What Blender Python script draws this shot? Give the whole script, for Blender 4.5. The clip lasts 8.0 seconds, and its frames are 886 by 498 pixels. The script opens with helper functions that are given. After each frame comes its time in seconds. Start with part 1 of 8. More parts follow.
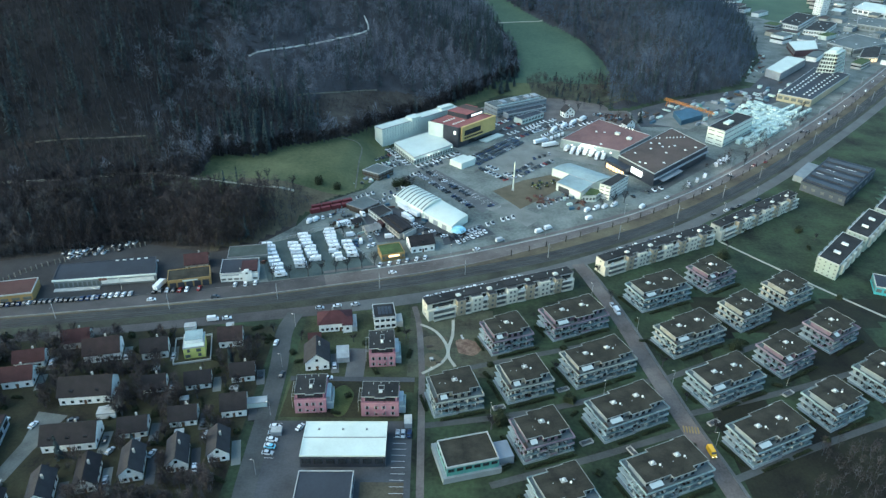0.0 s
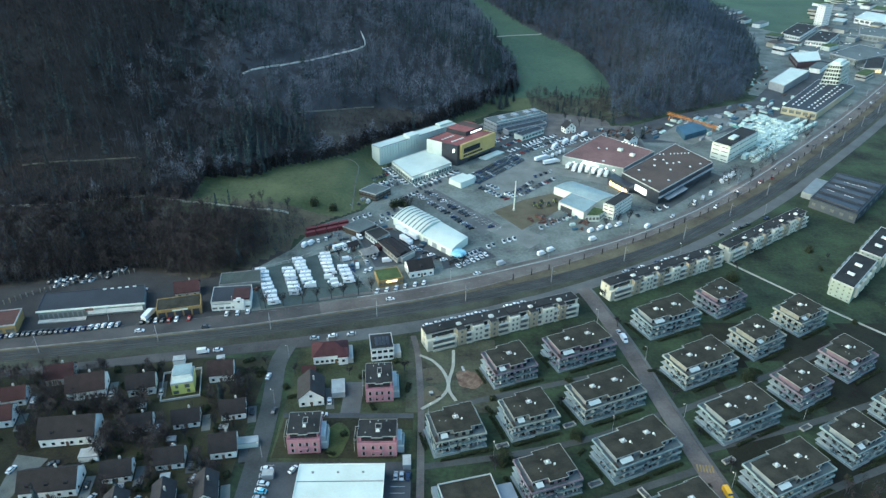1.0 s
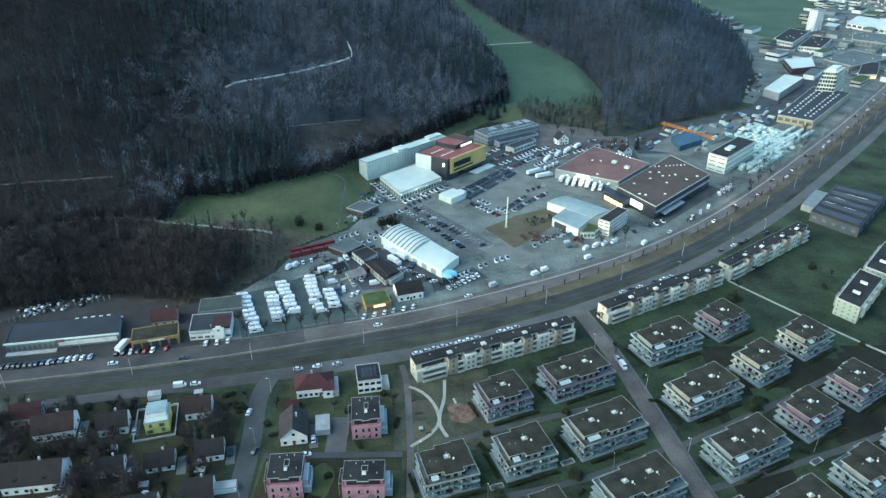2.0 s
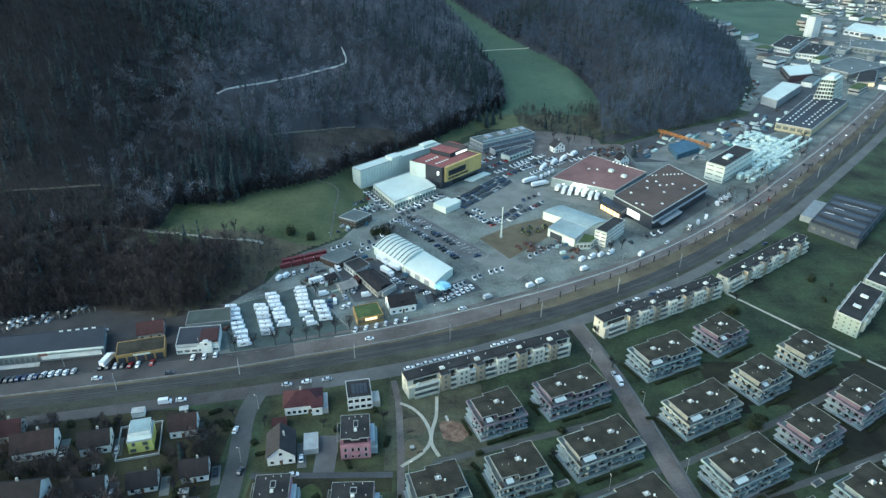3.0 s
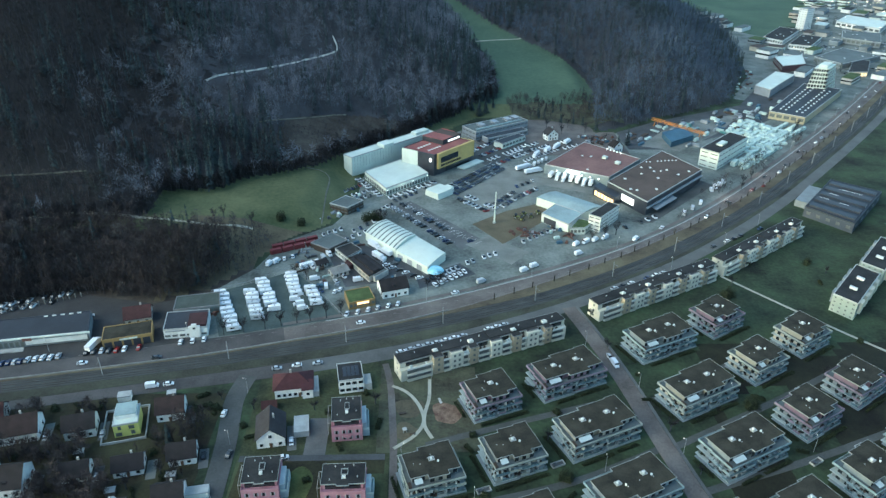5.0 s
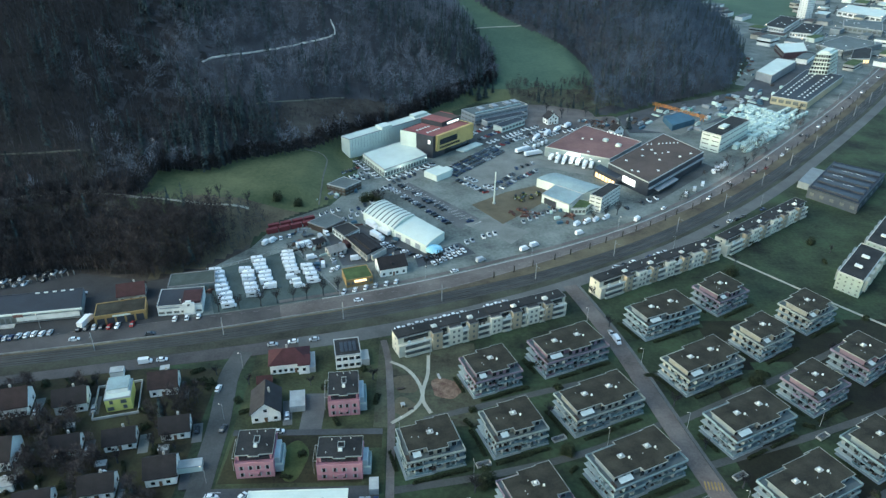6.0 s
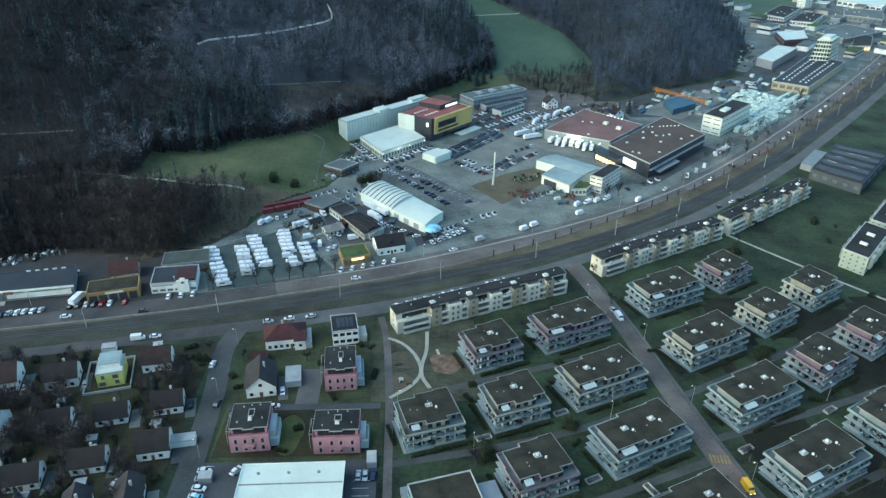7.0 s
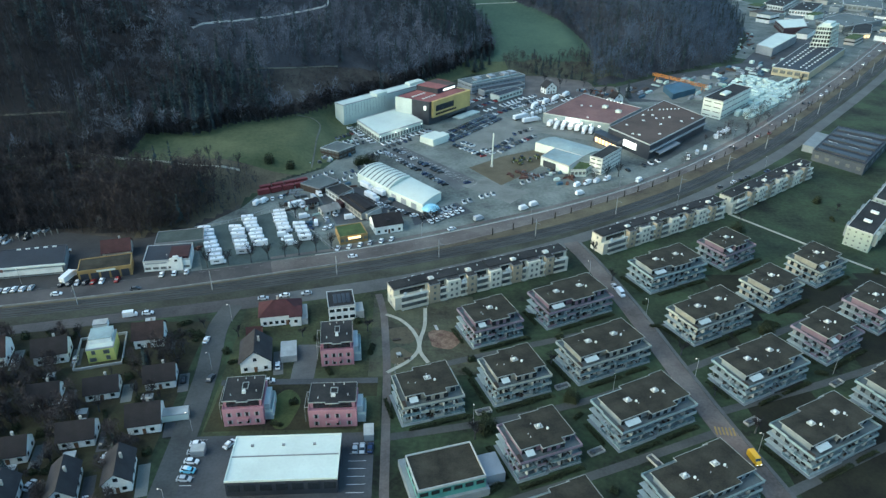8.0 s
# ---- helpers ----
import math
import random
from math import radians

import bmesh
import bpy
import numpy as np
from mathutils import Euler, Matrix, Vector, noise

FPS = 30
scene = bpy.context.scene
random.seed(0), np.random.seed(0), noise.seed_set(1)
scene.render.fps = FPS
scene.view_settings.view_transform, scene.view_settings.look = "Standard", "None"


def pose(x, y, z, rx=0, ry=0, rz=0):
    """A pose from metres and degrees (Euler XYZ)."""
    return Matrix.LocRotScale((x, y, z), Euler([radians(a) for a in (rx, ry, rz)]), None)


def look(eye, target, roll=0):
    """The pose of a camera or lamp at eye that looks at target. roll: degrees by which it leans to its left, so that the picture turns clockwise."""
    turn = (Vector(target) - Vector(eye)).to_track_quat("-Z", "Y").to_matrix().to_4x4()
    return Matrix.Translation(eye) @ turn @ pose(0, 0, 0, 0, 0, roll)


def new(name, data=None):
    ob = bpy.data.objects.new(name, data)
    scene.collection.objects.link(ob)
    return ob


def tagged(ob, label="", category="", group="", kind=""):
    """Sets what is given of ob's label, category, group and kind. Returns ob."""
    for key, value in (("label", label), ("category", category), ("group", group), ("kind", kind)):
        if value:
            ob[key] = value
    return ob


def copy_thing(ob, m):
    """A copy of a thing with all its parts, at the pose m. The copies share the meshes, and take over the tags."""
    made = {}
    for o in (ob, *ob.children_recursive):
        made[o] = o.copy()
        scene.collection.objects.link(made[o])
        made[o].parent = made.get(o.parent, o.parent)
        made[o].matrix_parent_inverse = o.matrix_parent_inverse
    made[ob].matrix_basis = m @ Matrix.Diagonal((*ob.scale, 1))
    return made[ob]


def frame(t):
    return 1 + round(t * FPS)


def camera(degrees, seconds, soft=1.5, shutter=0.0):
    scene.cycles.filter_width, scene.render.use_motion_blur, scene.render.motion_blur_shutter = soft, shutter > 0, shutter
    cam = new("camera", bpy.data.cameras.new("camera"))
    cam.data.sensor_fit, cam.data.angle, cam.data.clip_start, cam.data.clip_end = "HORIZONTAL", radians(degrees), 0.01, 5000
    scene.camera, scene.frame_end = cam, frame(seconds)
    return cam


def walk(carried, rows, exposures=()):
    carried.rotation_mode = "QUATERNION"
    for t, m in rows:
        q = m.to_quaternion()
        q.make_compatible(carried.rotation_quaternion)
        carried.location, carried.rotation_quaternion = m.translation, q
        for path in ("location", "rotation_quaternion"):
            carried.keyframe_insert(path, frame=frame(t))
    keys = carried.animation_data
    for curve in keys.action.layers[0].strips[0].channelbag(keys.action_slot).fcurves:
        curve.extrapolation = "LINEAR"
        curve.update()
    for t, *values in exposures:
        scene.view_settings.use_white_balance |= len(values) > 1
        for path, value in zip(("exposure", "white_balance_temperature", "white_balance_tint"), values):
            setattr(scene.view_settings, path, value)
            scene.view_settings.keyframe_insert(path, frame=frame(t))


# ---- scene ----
cam = camera(64.4, 8.0, soft=1.4)
METRES, EYE, TILT, LEAN, TURN = 86.0, 198.0, -29.8, -0.9, 0.0
ROWS = [
    (0.0, 0.0, 0.0, 0.0, -0.0, 0.0, -0.0),
    (0.5, 0.0005, 0.0687, 0.042, 0.19, 0.48, 0.15),
    (1.0, 0.006, 0.1528, 0.0925, 0.02, 0.8, 0.48),
    (1.5, 0.0143, 0.2435, 0.1457, -0.26, 1.02, 0.77),
    (2.0, 0.0258, 0.3338, 0.1984, -0.56, 1.18, 1.13),
    (3.5, 0.0525, 0.4201, 0.2518, -0.96, 1.56, 0.9),
    (4.0, 0.0515, 0.4204, 0.2478, -1.15, 1.6, 1.02),
    (4.5, 0.0507, 0.4432, 0.2107, -1.3, 1.51, 1.16),
    (6.0, 0.0482, 0.5438, 0.0438, -1.49, 1.17, 1.18),
    (6.5, 0.0464, 0.5773, -0.0123, -1.54, 1.12, 1.21),
    (7.0, 0.0441, 0.6117, -0.0688, -1.64, 1.04, 1.26),
    (7.5, 0.0429, 0.6431, -0.1257, -1.72, 1.01, 1.33),
    (8.0, 0.0416, 0.6762, -0.182, -1.81, 0.99, 1.42),
]
walk(cam, [(t, pose(0, 0, EYE, TILT, LEAN, TURN) @ pose(METRES * x, METRES * y, METRES * z, 90 + pitch, roll, yaw)) for t, x, y, z, yaw, pitch, roll in ROWS],
     exposures=[(0.0, 1.79, 5560.0, -8.0), (3.5, 1.73, 5560.0, -8.0), (8.0, 1.59, 5620.0, -7.0)])

# ---- world and sun: a late, overcast winter afternoon ----
SUN_ELEVATION, SUN_AZIMUTH = 12.0, 250.0
world = bpy.data.worlds.new("dusk_sky")
scene.world = world
world.use_nodes = True
wn, wl = world.node_tree.nodes, world.node_tree.links
sky = wn.new("ShaderNodeTexSky")
sky.sky_type, sky.sun_disc = "NISHITA", False
sky.sun_elevation, sky.sun_rotation = radians(SUN_ELEVATION), radians(SUN_AZIMUTH)
sky.dust_density, sky.ozone_density = 2.5, 2.0
wl.new(sky.outputs["Color"], wn["Background"].inputs["Color"])
wn["Background"].inputs["Strength"].default_value = 0.15
sun = new("sun", bpy.data.lights.new("sun", "SUN"))
sun.data.energy, sun.data.angle, sun.data.color = 0.5, radians(40), (1.0, 0.95, 0.9)
sun.matrix_world = look((0, 0, 400), (0 - 400 * math.sin(radians(SUN_AZIMUTH)), 0 - 400 * math.cos(radians(SUN_AZIMUTH)), 400 - 500 * math.tan(radians(50))))

# ---- materials ----
MATS = {}


def material(name, color, rough=0.8, spread=0.25, scale=0.3, fine=6.0, metal=0.0, bump=0.0, island=0.0, tint=None, spec=0.3):
    """A surface with variation at two scales: large stains, small grain, and a second tint."""
    if name in MATS:
        return MATS[name]
    m = bpy.data.materials.new(name)
    m.use_nodes = True
    nt = m.node_tree
    b = nt.nodes["Principled BSDF"]
    b.inputs["Roughness"].default_value, b.inputs["Metallic"].default_value = rough, metal
    b.inputs["Specular IOR Level"].default_value = spec
    geo = nt.nodes.new("ShaderNodeTexCoord")
    big, small = nt.nodes.new("ShaderNodeTexNoise"), nt.nodes.new("ShaderNodeTexNoise")
    for n, s, d in ((big, scale, 4.0), (small, fine, 3.0)):
        n.inputs["Scale"].default_value, n.inputs["Detail"].default_value, n.inputs["Roughness"].default_value = s, d, 0.6
        nt.links.new(geo.outputs["Object"], n.inputs["Vector"])
    add = nt.nodes.new("ShaderNodeMath")
    add.operation = "MULTIPLY_ADD"
    nt.links.new(small.outputs["Fac"], add.inputs[0])
    add.inputs[1].default_value = 0.45
    nt.links.new(big.outputs["Fac"], add.inputs[2])
    ramp = nt.nodes.new("ShaderNodeValToRGB")
    e = ramp.color_ramp.elements
    other = tint or color
    e[0].position, e[1].position = 0.5, 0.95
    e[0].color = (*[c * (1 - spread) for c in color], 1)
    e[1].color = (*[min(1, c * (1 + spread)) for c in other], 1)
    nt.links.new(add.outputs[0], ramp.inputs["Fac"])
    out = ramp.outputs["Color"]
    if island:
        info, hsv, rng = nt.nodes.new("ShaderNodeNewGeometry"), nt.nodes.new("ShaderNodeHueSaturation"), nt.nodes.new("ShaderNodeMapRange")
        rng.inputs["To Min"].default_value, rng.inputs["To Max"].default_value = 1 - island, 1 + island
        nt.links.new(info.outputs["Random Per Island"], rng.inputs["Value"])
        nt.links.new(rng.outputs[0], hsv.inputs["Value"])
        nt.links.new(out, hsv.inputs["Color"])
        out = hsv.outputs["Color"]
    nt.links.new(out, b.inputs["Base Color"])
    if bump:
        bp = nt.nodes.new("ShaderNodeBump")
        bp.inputs["Strength"].default_value, bp.inputs["Distance"].default_value = bump, 0.3
        nt.links.new(small.outputs["Fac"], bp.inputs["Height"])
        nt.links.new(bp.outputs["Normal"], b.inputs["Normal"])
    MATS[name] = m
    return m


def glowing(name, color, power):
    if name not in MATS:
        m = bpy.data.materials.new(name)
        m.use_nodes = True
        b = m.node_tree.nodes["Principled BSDF"]
        b.inputs["Base Color"].default_value = (*color, 1)
        b.inputs["Emission Color"].default_value, b.inputs["Emission Strength"].default_value = (*color, 1), power
        MATS[name] = m
    return MATS[name]


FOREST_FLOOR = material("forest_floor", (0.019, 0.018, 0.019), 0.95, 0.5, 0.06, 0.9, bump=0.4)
# floor colour raised and greyed to take in the distance haze
HAZED_FLOOR = material("hazed_leaf_litter", (0.042, 0.043, 0.049), 0.95, 0.4, 0.05, 0.7, bump=0.4)
MEADOW = material("meadow_grass", (0.06, 0.082, 0.036), 0.95, 0.3, 0.03, 0.5, tint=(0.088, 0.094, 0.046), bump=0.2)
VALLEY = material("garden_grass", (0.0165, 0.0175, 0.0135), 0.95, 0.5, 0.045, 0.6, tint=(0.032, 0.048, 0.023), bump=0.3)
# brown garden soil, darkened further to stand for lens vignetting
CORNER_SOIL = material("vignette_dark_soil", (0.0105, 0.0085, 0.0075), 0.95, 0.5, 0.07, 1.0, tint=(0.016, 0.017, 0.009), bump=0.3)
LAWN = material("villa_lawn_grass", (0.026, 0.03, 0.017), 0.95, 0.5, 0.06, 1.0, tint=(0.05, 0.058, 0.027), bump=0.3)
GARDEN = material("garden_soil", (0.0235, 0.0155, 0.0125), 0.95, 0.55, 0.06, 0.9, tint=(0.031, 0.031, 0.0145), bump=0.3)
FARGREEN = material("far_field_grass", (0.056, 0.094, 0.063), 0.95, 0.22, 0.012, 0.3, tint=(0.072, 0.104, 0.063))
ASPHALT = material("asphalt", (0.064, 0.066, 0.063), 0.85, 0.35, 0.07, 1.2, bump=0.1)
ASPHALT_LIGHT = material("asphalt_light", (0.1, 0.102, 0.1), 0.85, 0.3, 0.08, 1.5)
# worn asphalt; its reddish tint is partly the red light on the road
ASPHALT_WORN = material("asphalt_worn", (0.098, 0.084, 0.077), 0.85, 0.35, 0.06, 1.2, tint=(0.122, 0.108, 0.097))
ASPHALT_LOT = material("asphalt_lot", (0.088, 0.098, 0.088), 0.85, 0.4, 0.045, 0.6, tint=(0.15, 0.162, 0.145))
ASPHALT_DARK = material("asphalt_dark", (0.06, 0.062, 0.065), 0.85, 0.35, 0.07, 1.2)
BALLAST = material("track_ballast", (0.047, 0.049, 0.047), 0.95, 0.35, 0.08, 2.0, bump=0.4)
VERGE = material("verge_grass", (0.082, 0.06, 0.044), 0.95, 0.45, 0.05, 1.0, tint=(0.09, 0.08, 0.05))
TRACK_GRASS = material("track_side_grass", (0.037, 0.035, 0.028), 0.95, 0.5, 0.05, 1.0, tint=(0.046, 0.05, 0.034))
LOCAL_ASPHALT = material("pale_road_asphalt", (0.093, 0.095, 0.092), 0.85, 0.3, 0.06, 1.2)
WORN_LAWN = material("worn_lawn", (0.05, 0.044, 0.033), 0.95, 0.5, 0.09, 0.9, tint=(0.062, 0.066, 0.04), bump=0.3)
BRIGHT_LAWN = material("fresh_lawn", (0.062, 0.074, 0.026), 0.95, 0.35, 0.15, 1.2, bump=0.3)
CLEARING = material("clearing_soil", (0.036, 0.029, 0.027), 0.95, 0.5, 0.06, 0.6, tint=(0.05, 0.044, 0.036), bump=0.3)
GRAVEL = material("gravel", (0.16, 0.165, 0.15), 0.95, 0.3, 0.08, 2.0)
BARE_SOIL = material("bare_soil", (0.1, 0.085, 0.055), 0.95, 0.3, 0.08, 1.5)
DIRT_PATH = material("dirt_path", (0.13, 0.125, 0.1), 0.95, 0.3, 0.2, 2.0)
PATH = material("gravel_path", (0.34, 0.33, 0.27), 0.95, 0.2, 0.2, 2.0)
CONCRETE = material("pale_concrete", (0.36, 0.36, 0.34), 0.85, 0.2, 0.3, 3.0)
PAINT_LINE = material("road_paint", (0.6, 0.6, 0.58), 0.8, 0.3, 0.4, 3.0)
PAINT_YELLOW = material("yellow_road_paint", (0.22, 0.16, 0.06), 0.8, 0.3, 0.4, 3.0)
GLASS = material("window_glass", (0.02, 0.025, 0.03), 0.12, 0.3, 0.5, 2.0, spec=0.8)
STEEL = material("galvanised_steel", (0.4, 0.41, 0.42), 0.5, 0.15, 0.5, 4.0, metal=0.6)
RAIL = material("rail_steel", (0.075, 0.066, 0.06), 0.5, 0.3, 0.5, 4.0, metal=0.4)

# ---- mesh helpers ----
CUBE = ((0, 1, 3, 2), (4, 6, 7, 5), (0, 4, 5, 1), (2, 3, 7, 6), (0, 2, 6, 4), (1, 5, 7, 3))


class Shape:
    """Collects boxes, prisms and sheets, and makes one mesh of them."""

    def __init__(self):
        self.v, self.f = [], []

    def add(self, verts, faces):
        n = len(self.v)
        self.v += [tuple(p) for p in verts]
        self.f += [tuple(n + i for i in f) for f in faces]
        return self

    def box(self, x0, x1, y0, y1, z0, z1, taper=0.0):
        a = taper
        pts = [(x, y, z) for x in (x0, x1) for y in (y0, y1) for z in (z0, z1)]
        if a:
            mx, my = (x0 + x1) / 2, (y0 + y1) / 2
            pts = [(x + (mx - x) * a * (z == z1), y + (my - y) * a * (z == z1), z) for x, y, z in pts]
        return self.add(pts, CUBE)

    def prism(self, outline, z0, z1):
        n = len(outline)
        self.add([(x, y, z0) for x, y in outline] + [(x, y, z1) for x, y in outline],
                 [tuple(range(n - 1, -1, -1)), tuple(range(n, 2 * n))] + [(i, (i + 1) % n, n + (i + 1) % n, n + i) for i in range(n)])
        return self

    def ring(self, outline, width, z0, z1):
        """A closed wall of this width that stands inside the outline (counter-clockwise)."""
        inner = inset(outline, width)
        n = len(outline)
        pts = [(x, y, z0) for x, y in outline] + [(x, y, z1) for x, y in outline] + [(x, y, z0) for x, y in inner] + [(x, y, z1) for x, y in inner]
        fs = []
        for i in range(n):
            j = (i + 1) % n
            fs += [(i, j, n + j, n + i), (2 * n + j, 2 * n + i, 3 * n + i, 3 * n + j), (n + i, n + j, 3 * n + j, 3 * n + i), (j, i, 2 * n + i, 2 * n + j)]
        return self.add(pts, fs)

    def tube(self, a, b, r0, r1, n=6):
        a, b = Vector(a), Vector(b)
        q = (b - a).to_track_quat("Z", "Y")
        pts = [a + q @ Vector((r0 * math.cos(2 * math.pi * i / n), r0 * math.sin(2 * math.pi * i / n), 0)) for i in range(n)]
        pts += [b + q @ Vector((r1 * math.cos(2 * math.pi * i / n), r1 * math.sin(2 * math.pi * i / n), 0)) for i in range(n)]
        return self.add(pts, [tuple(range(n - 1, -1, -1)), tuple(range(n, 2 * n))] + [(i, (i + 1) % n, n + (i + 1) % n, n + i) for i in range(n)])

    def mesh(self, name, mat):
        me = bpy.data.meshes.new(name)
        me.from_pydata(self.v, [], self.f)
        me.materials.append(mat)
        me.update()
        return me


def inset(outline, w):
    n, out = len(outline), []
    for i in range(n):
        p, a, b = Vector(outline[i]), Vector(outline[i - 1]), Vector(outline[(i + 1) % n])
        d0, d1 = (p - a).normalized(), (b - p).normalized()
        n0, n1 = Vector((-d0.y, d0.x)), Vector((-d1.y, d1.x))
        k = (n0 + n1) / max(0.2, 1 + n0.dot(n1))
        out.append((p.x + k.x * w, p.y + k.y * w))
    return out


def part(name, shape, mat, parent, label="", at=None):
    """One mesh object under a thing or a part."""
    data = shape if isinstance(shape, bpy.types.Mesh) else shape.mesh(name, mat)
    ob = new(name, data)
    ob.parent = parent
    if at:
        ob.matrix_basis = at
    if label:
        ob["label"] = label
    return ob


def thing(name, m, label, category, group="", kind=""):
    ob = new(name)
    ob.empty_display_size = 0.5
    ob.matrix_basis = m
    return tagged(ob, label, category, group, kind)


def spot(x, y, rot=0.0, z=None):
    return pose(x, y, height_at(x, y) if z is None else z, 0, 0, rot)


# ---- the land ----
def smooth(a, b, v):
    v = min(1.0, max(0.0, (v - a) / (b - a)))
    return v * v * (3 - 2 * v)


def inside(poly, x, y):
    hit, n = False, len(poly)
    for i in range(n):
        (ax, ay), (bx, by) = poly[i], poly[i - 1]
        if (ay > y) != (by > y) and x < (bx - ax) * (y - ay) / (by - ay) + ax:
            hit = not hit
    return hit


def depth_in(poly, x, y):
    """How far (x, y) lies inside the outline; 0 outside."""
    if not inside(poly, x, y):
        return 0.0
    best = 1e9
    for i in range(len(poly)):
        (ax, ay), (bx, by) = poly[i], poly[i - 1]
        dx, dy = bx - ax, by - ay
        k = min(1.0, max(0.0, ((x - ax) * dx + (y - ay) * dy) / (dx * dx + dy * dy)))
        best = min(best, math.hypot(ax + k * dx - x, ay + k * dy - y))
    return best


FOOT_WEST = [(-2500, 100), (-420, 285), (-260, 322), (-205, 338), (-167, 350), (-126, 340), (-104, 352), (-88, 372), (-78, 402), (-52, 424), (-40, 455), (-40, 495),
             (-22, 545), (20, 590), (62, 640), (74, 700), (67, 815), (48, 900), (28, 980), (6, 1073), (-10, 1500), (-200, 4200), (-2500, 4200)]
WOOD_WEST = [(-2500, 300), (-420, 360), (-230, 392), (-150, 410), (-150, 440), (-118, 447), (-108, 462), (-90, 473), (-63, 495), (-43, 531), (-19, 562), (8, 589), (37, 623), (58, 655), (76, 677),
             (78, 733), (66, 799), (48, 900), (28, 980), (6, 1073), (-10, 1500), (-200, 4200), (-2500, 4200)]
FOOT_EAST = [(148, 592), (166, 594), (208, 624), (243, 642), (290, 672), (330, 740), (360, 815), (392, 928), (412, 1014), (408, 1115), (415, 1230), (430, 1600), (700, 4200), (60, 4200),
             (0, 1500), (18, 1090), (58, 984), (79, 927), (99, 878), (118, 841), (140, 800), (161, 760), (168, 731), (167, 700), (160, 664)]
SLOPE_WOOD = [(-420, 285), (-260, 324), (-205, 340), (-167, 352), (-126, 343), (-106, 354), (-92, 372), (-96, 386), (-130, 391), (-172, 400), (-230, 390), (-420, 358)]
FAR_FIELD = [(436, 1039), (448, 955), (480, 985), (543, 1062), (600, 1170), (653, 1251), (620, 1330), (440, 1290)]
SPRUCE_STAND = [(-178, 452), (-152, 449), (-118, 450), (-104, 466), (-86, 480), (-84, 500), (-98, 512), (-128, 500), (-178, 486)]
CUTTING = [(-90, 545), (-62, 566), (-34, 580), (-8, 586), (-22, 562), (-46, 530), (-66, 497), (-84, 490), (-96, 516)]
SAPLINGS = [(-470, 352), (-420, 362), (-230, 394), (-176, 413), (-176, 430), (-194, 436), (-237, 428), (-470, 400)]
EAST_FIELD = [(290, 420), (420, 560), (520, 660), (640, 640), (560, 420), (380, 330)]


def height_at(x, y):
    d1 = depth_in(FOOT_WEST, x, y)
    d2 = depth_in(WOOD_WEST, x, y) if d1 > 0 else 0.0
    d3 = depth_in(FOOT_EAST, x, y) if d1 == 0 else 0.0
    h = 9 * smooth(0, 26, d1) + 0.08 * max(0.0, min(d1, 400) - 20)
    h += 0.34 * min(d2, 260) + 0.12 * max(0.0, min(d2 - 260, 600))
    h += 0.3 * min(d3, 200)
    h += 0.1 * max(0.0, min(y, 1500) - 626) * max(1 - smooth(150, 185, x), smooth(0, 40, d3) * (1 - smooth(150, 330, x))) * smooth(-900, -300, x)
    if d2 > 8 or d3 > 8:
        h += 5 * noise.noise((x * 0.012, y * 0.012, 3.0)) * min(1, max(d2, d3) / 60)
    return h


def steps(*runs):
    out = []
    for a, b, s in runs:
        out += list(np.arange(a, b, s))
    return [float(v) for v in out] + [float(runs[-1][1])]


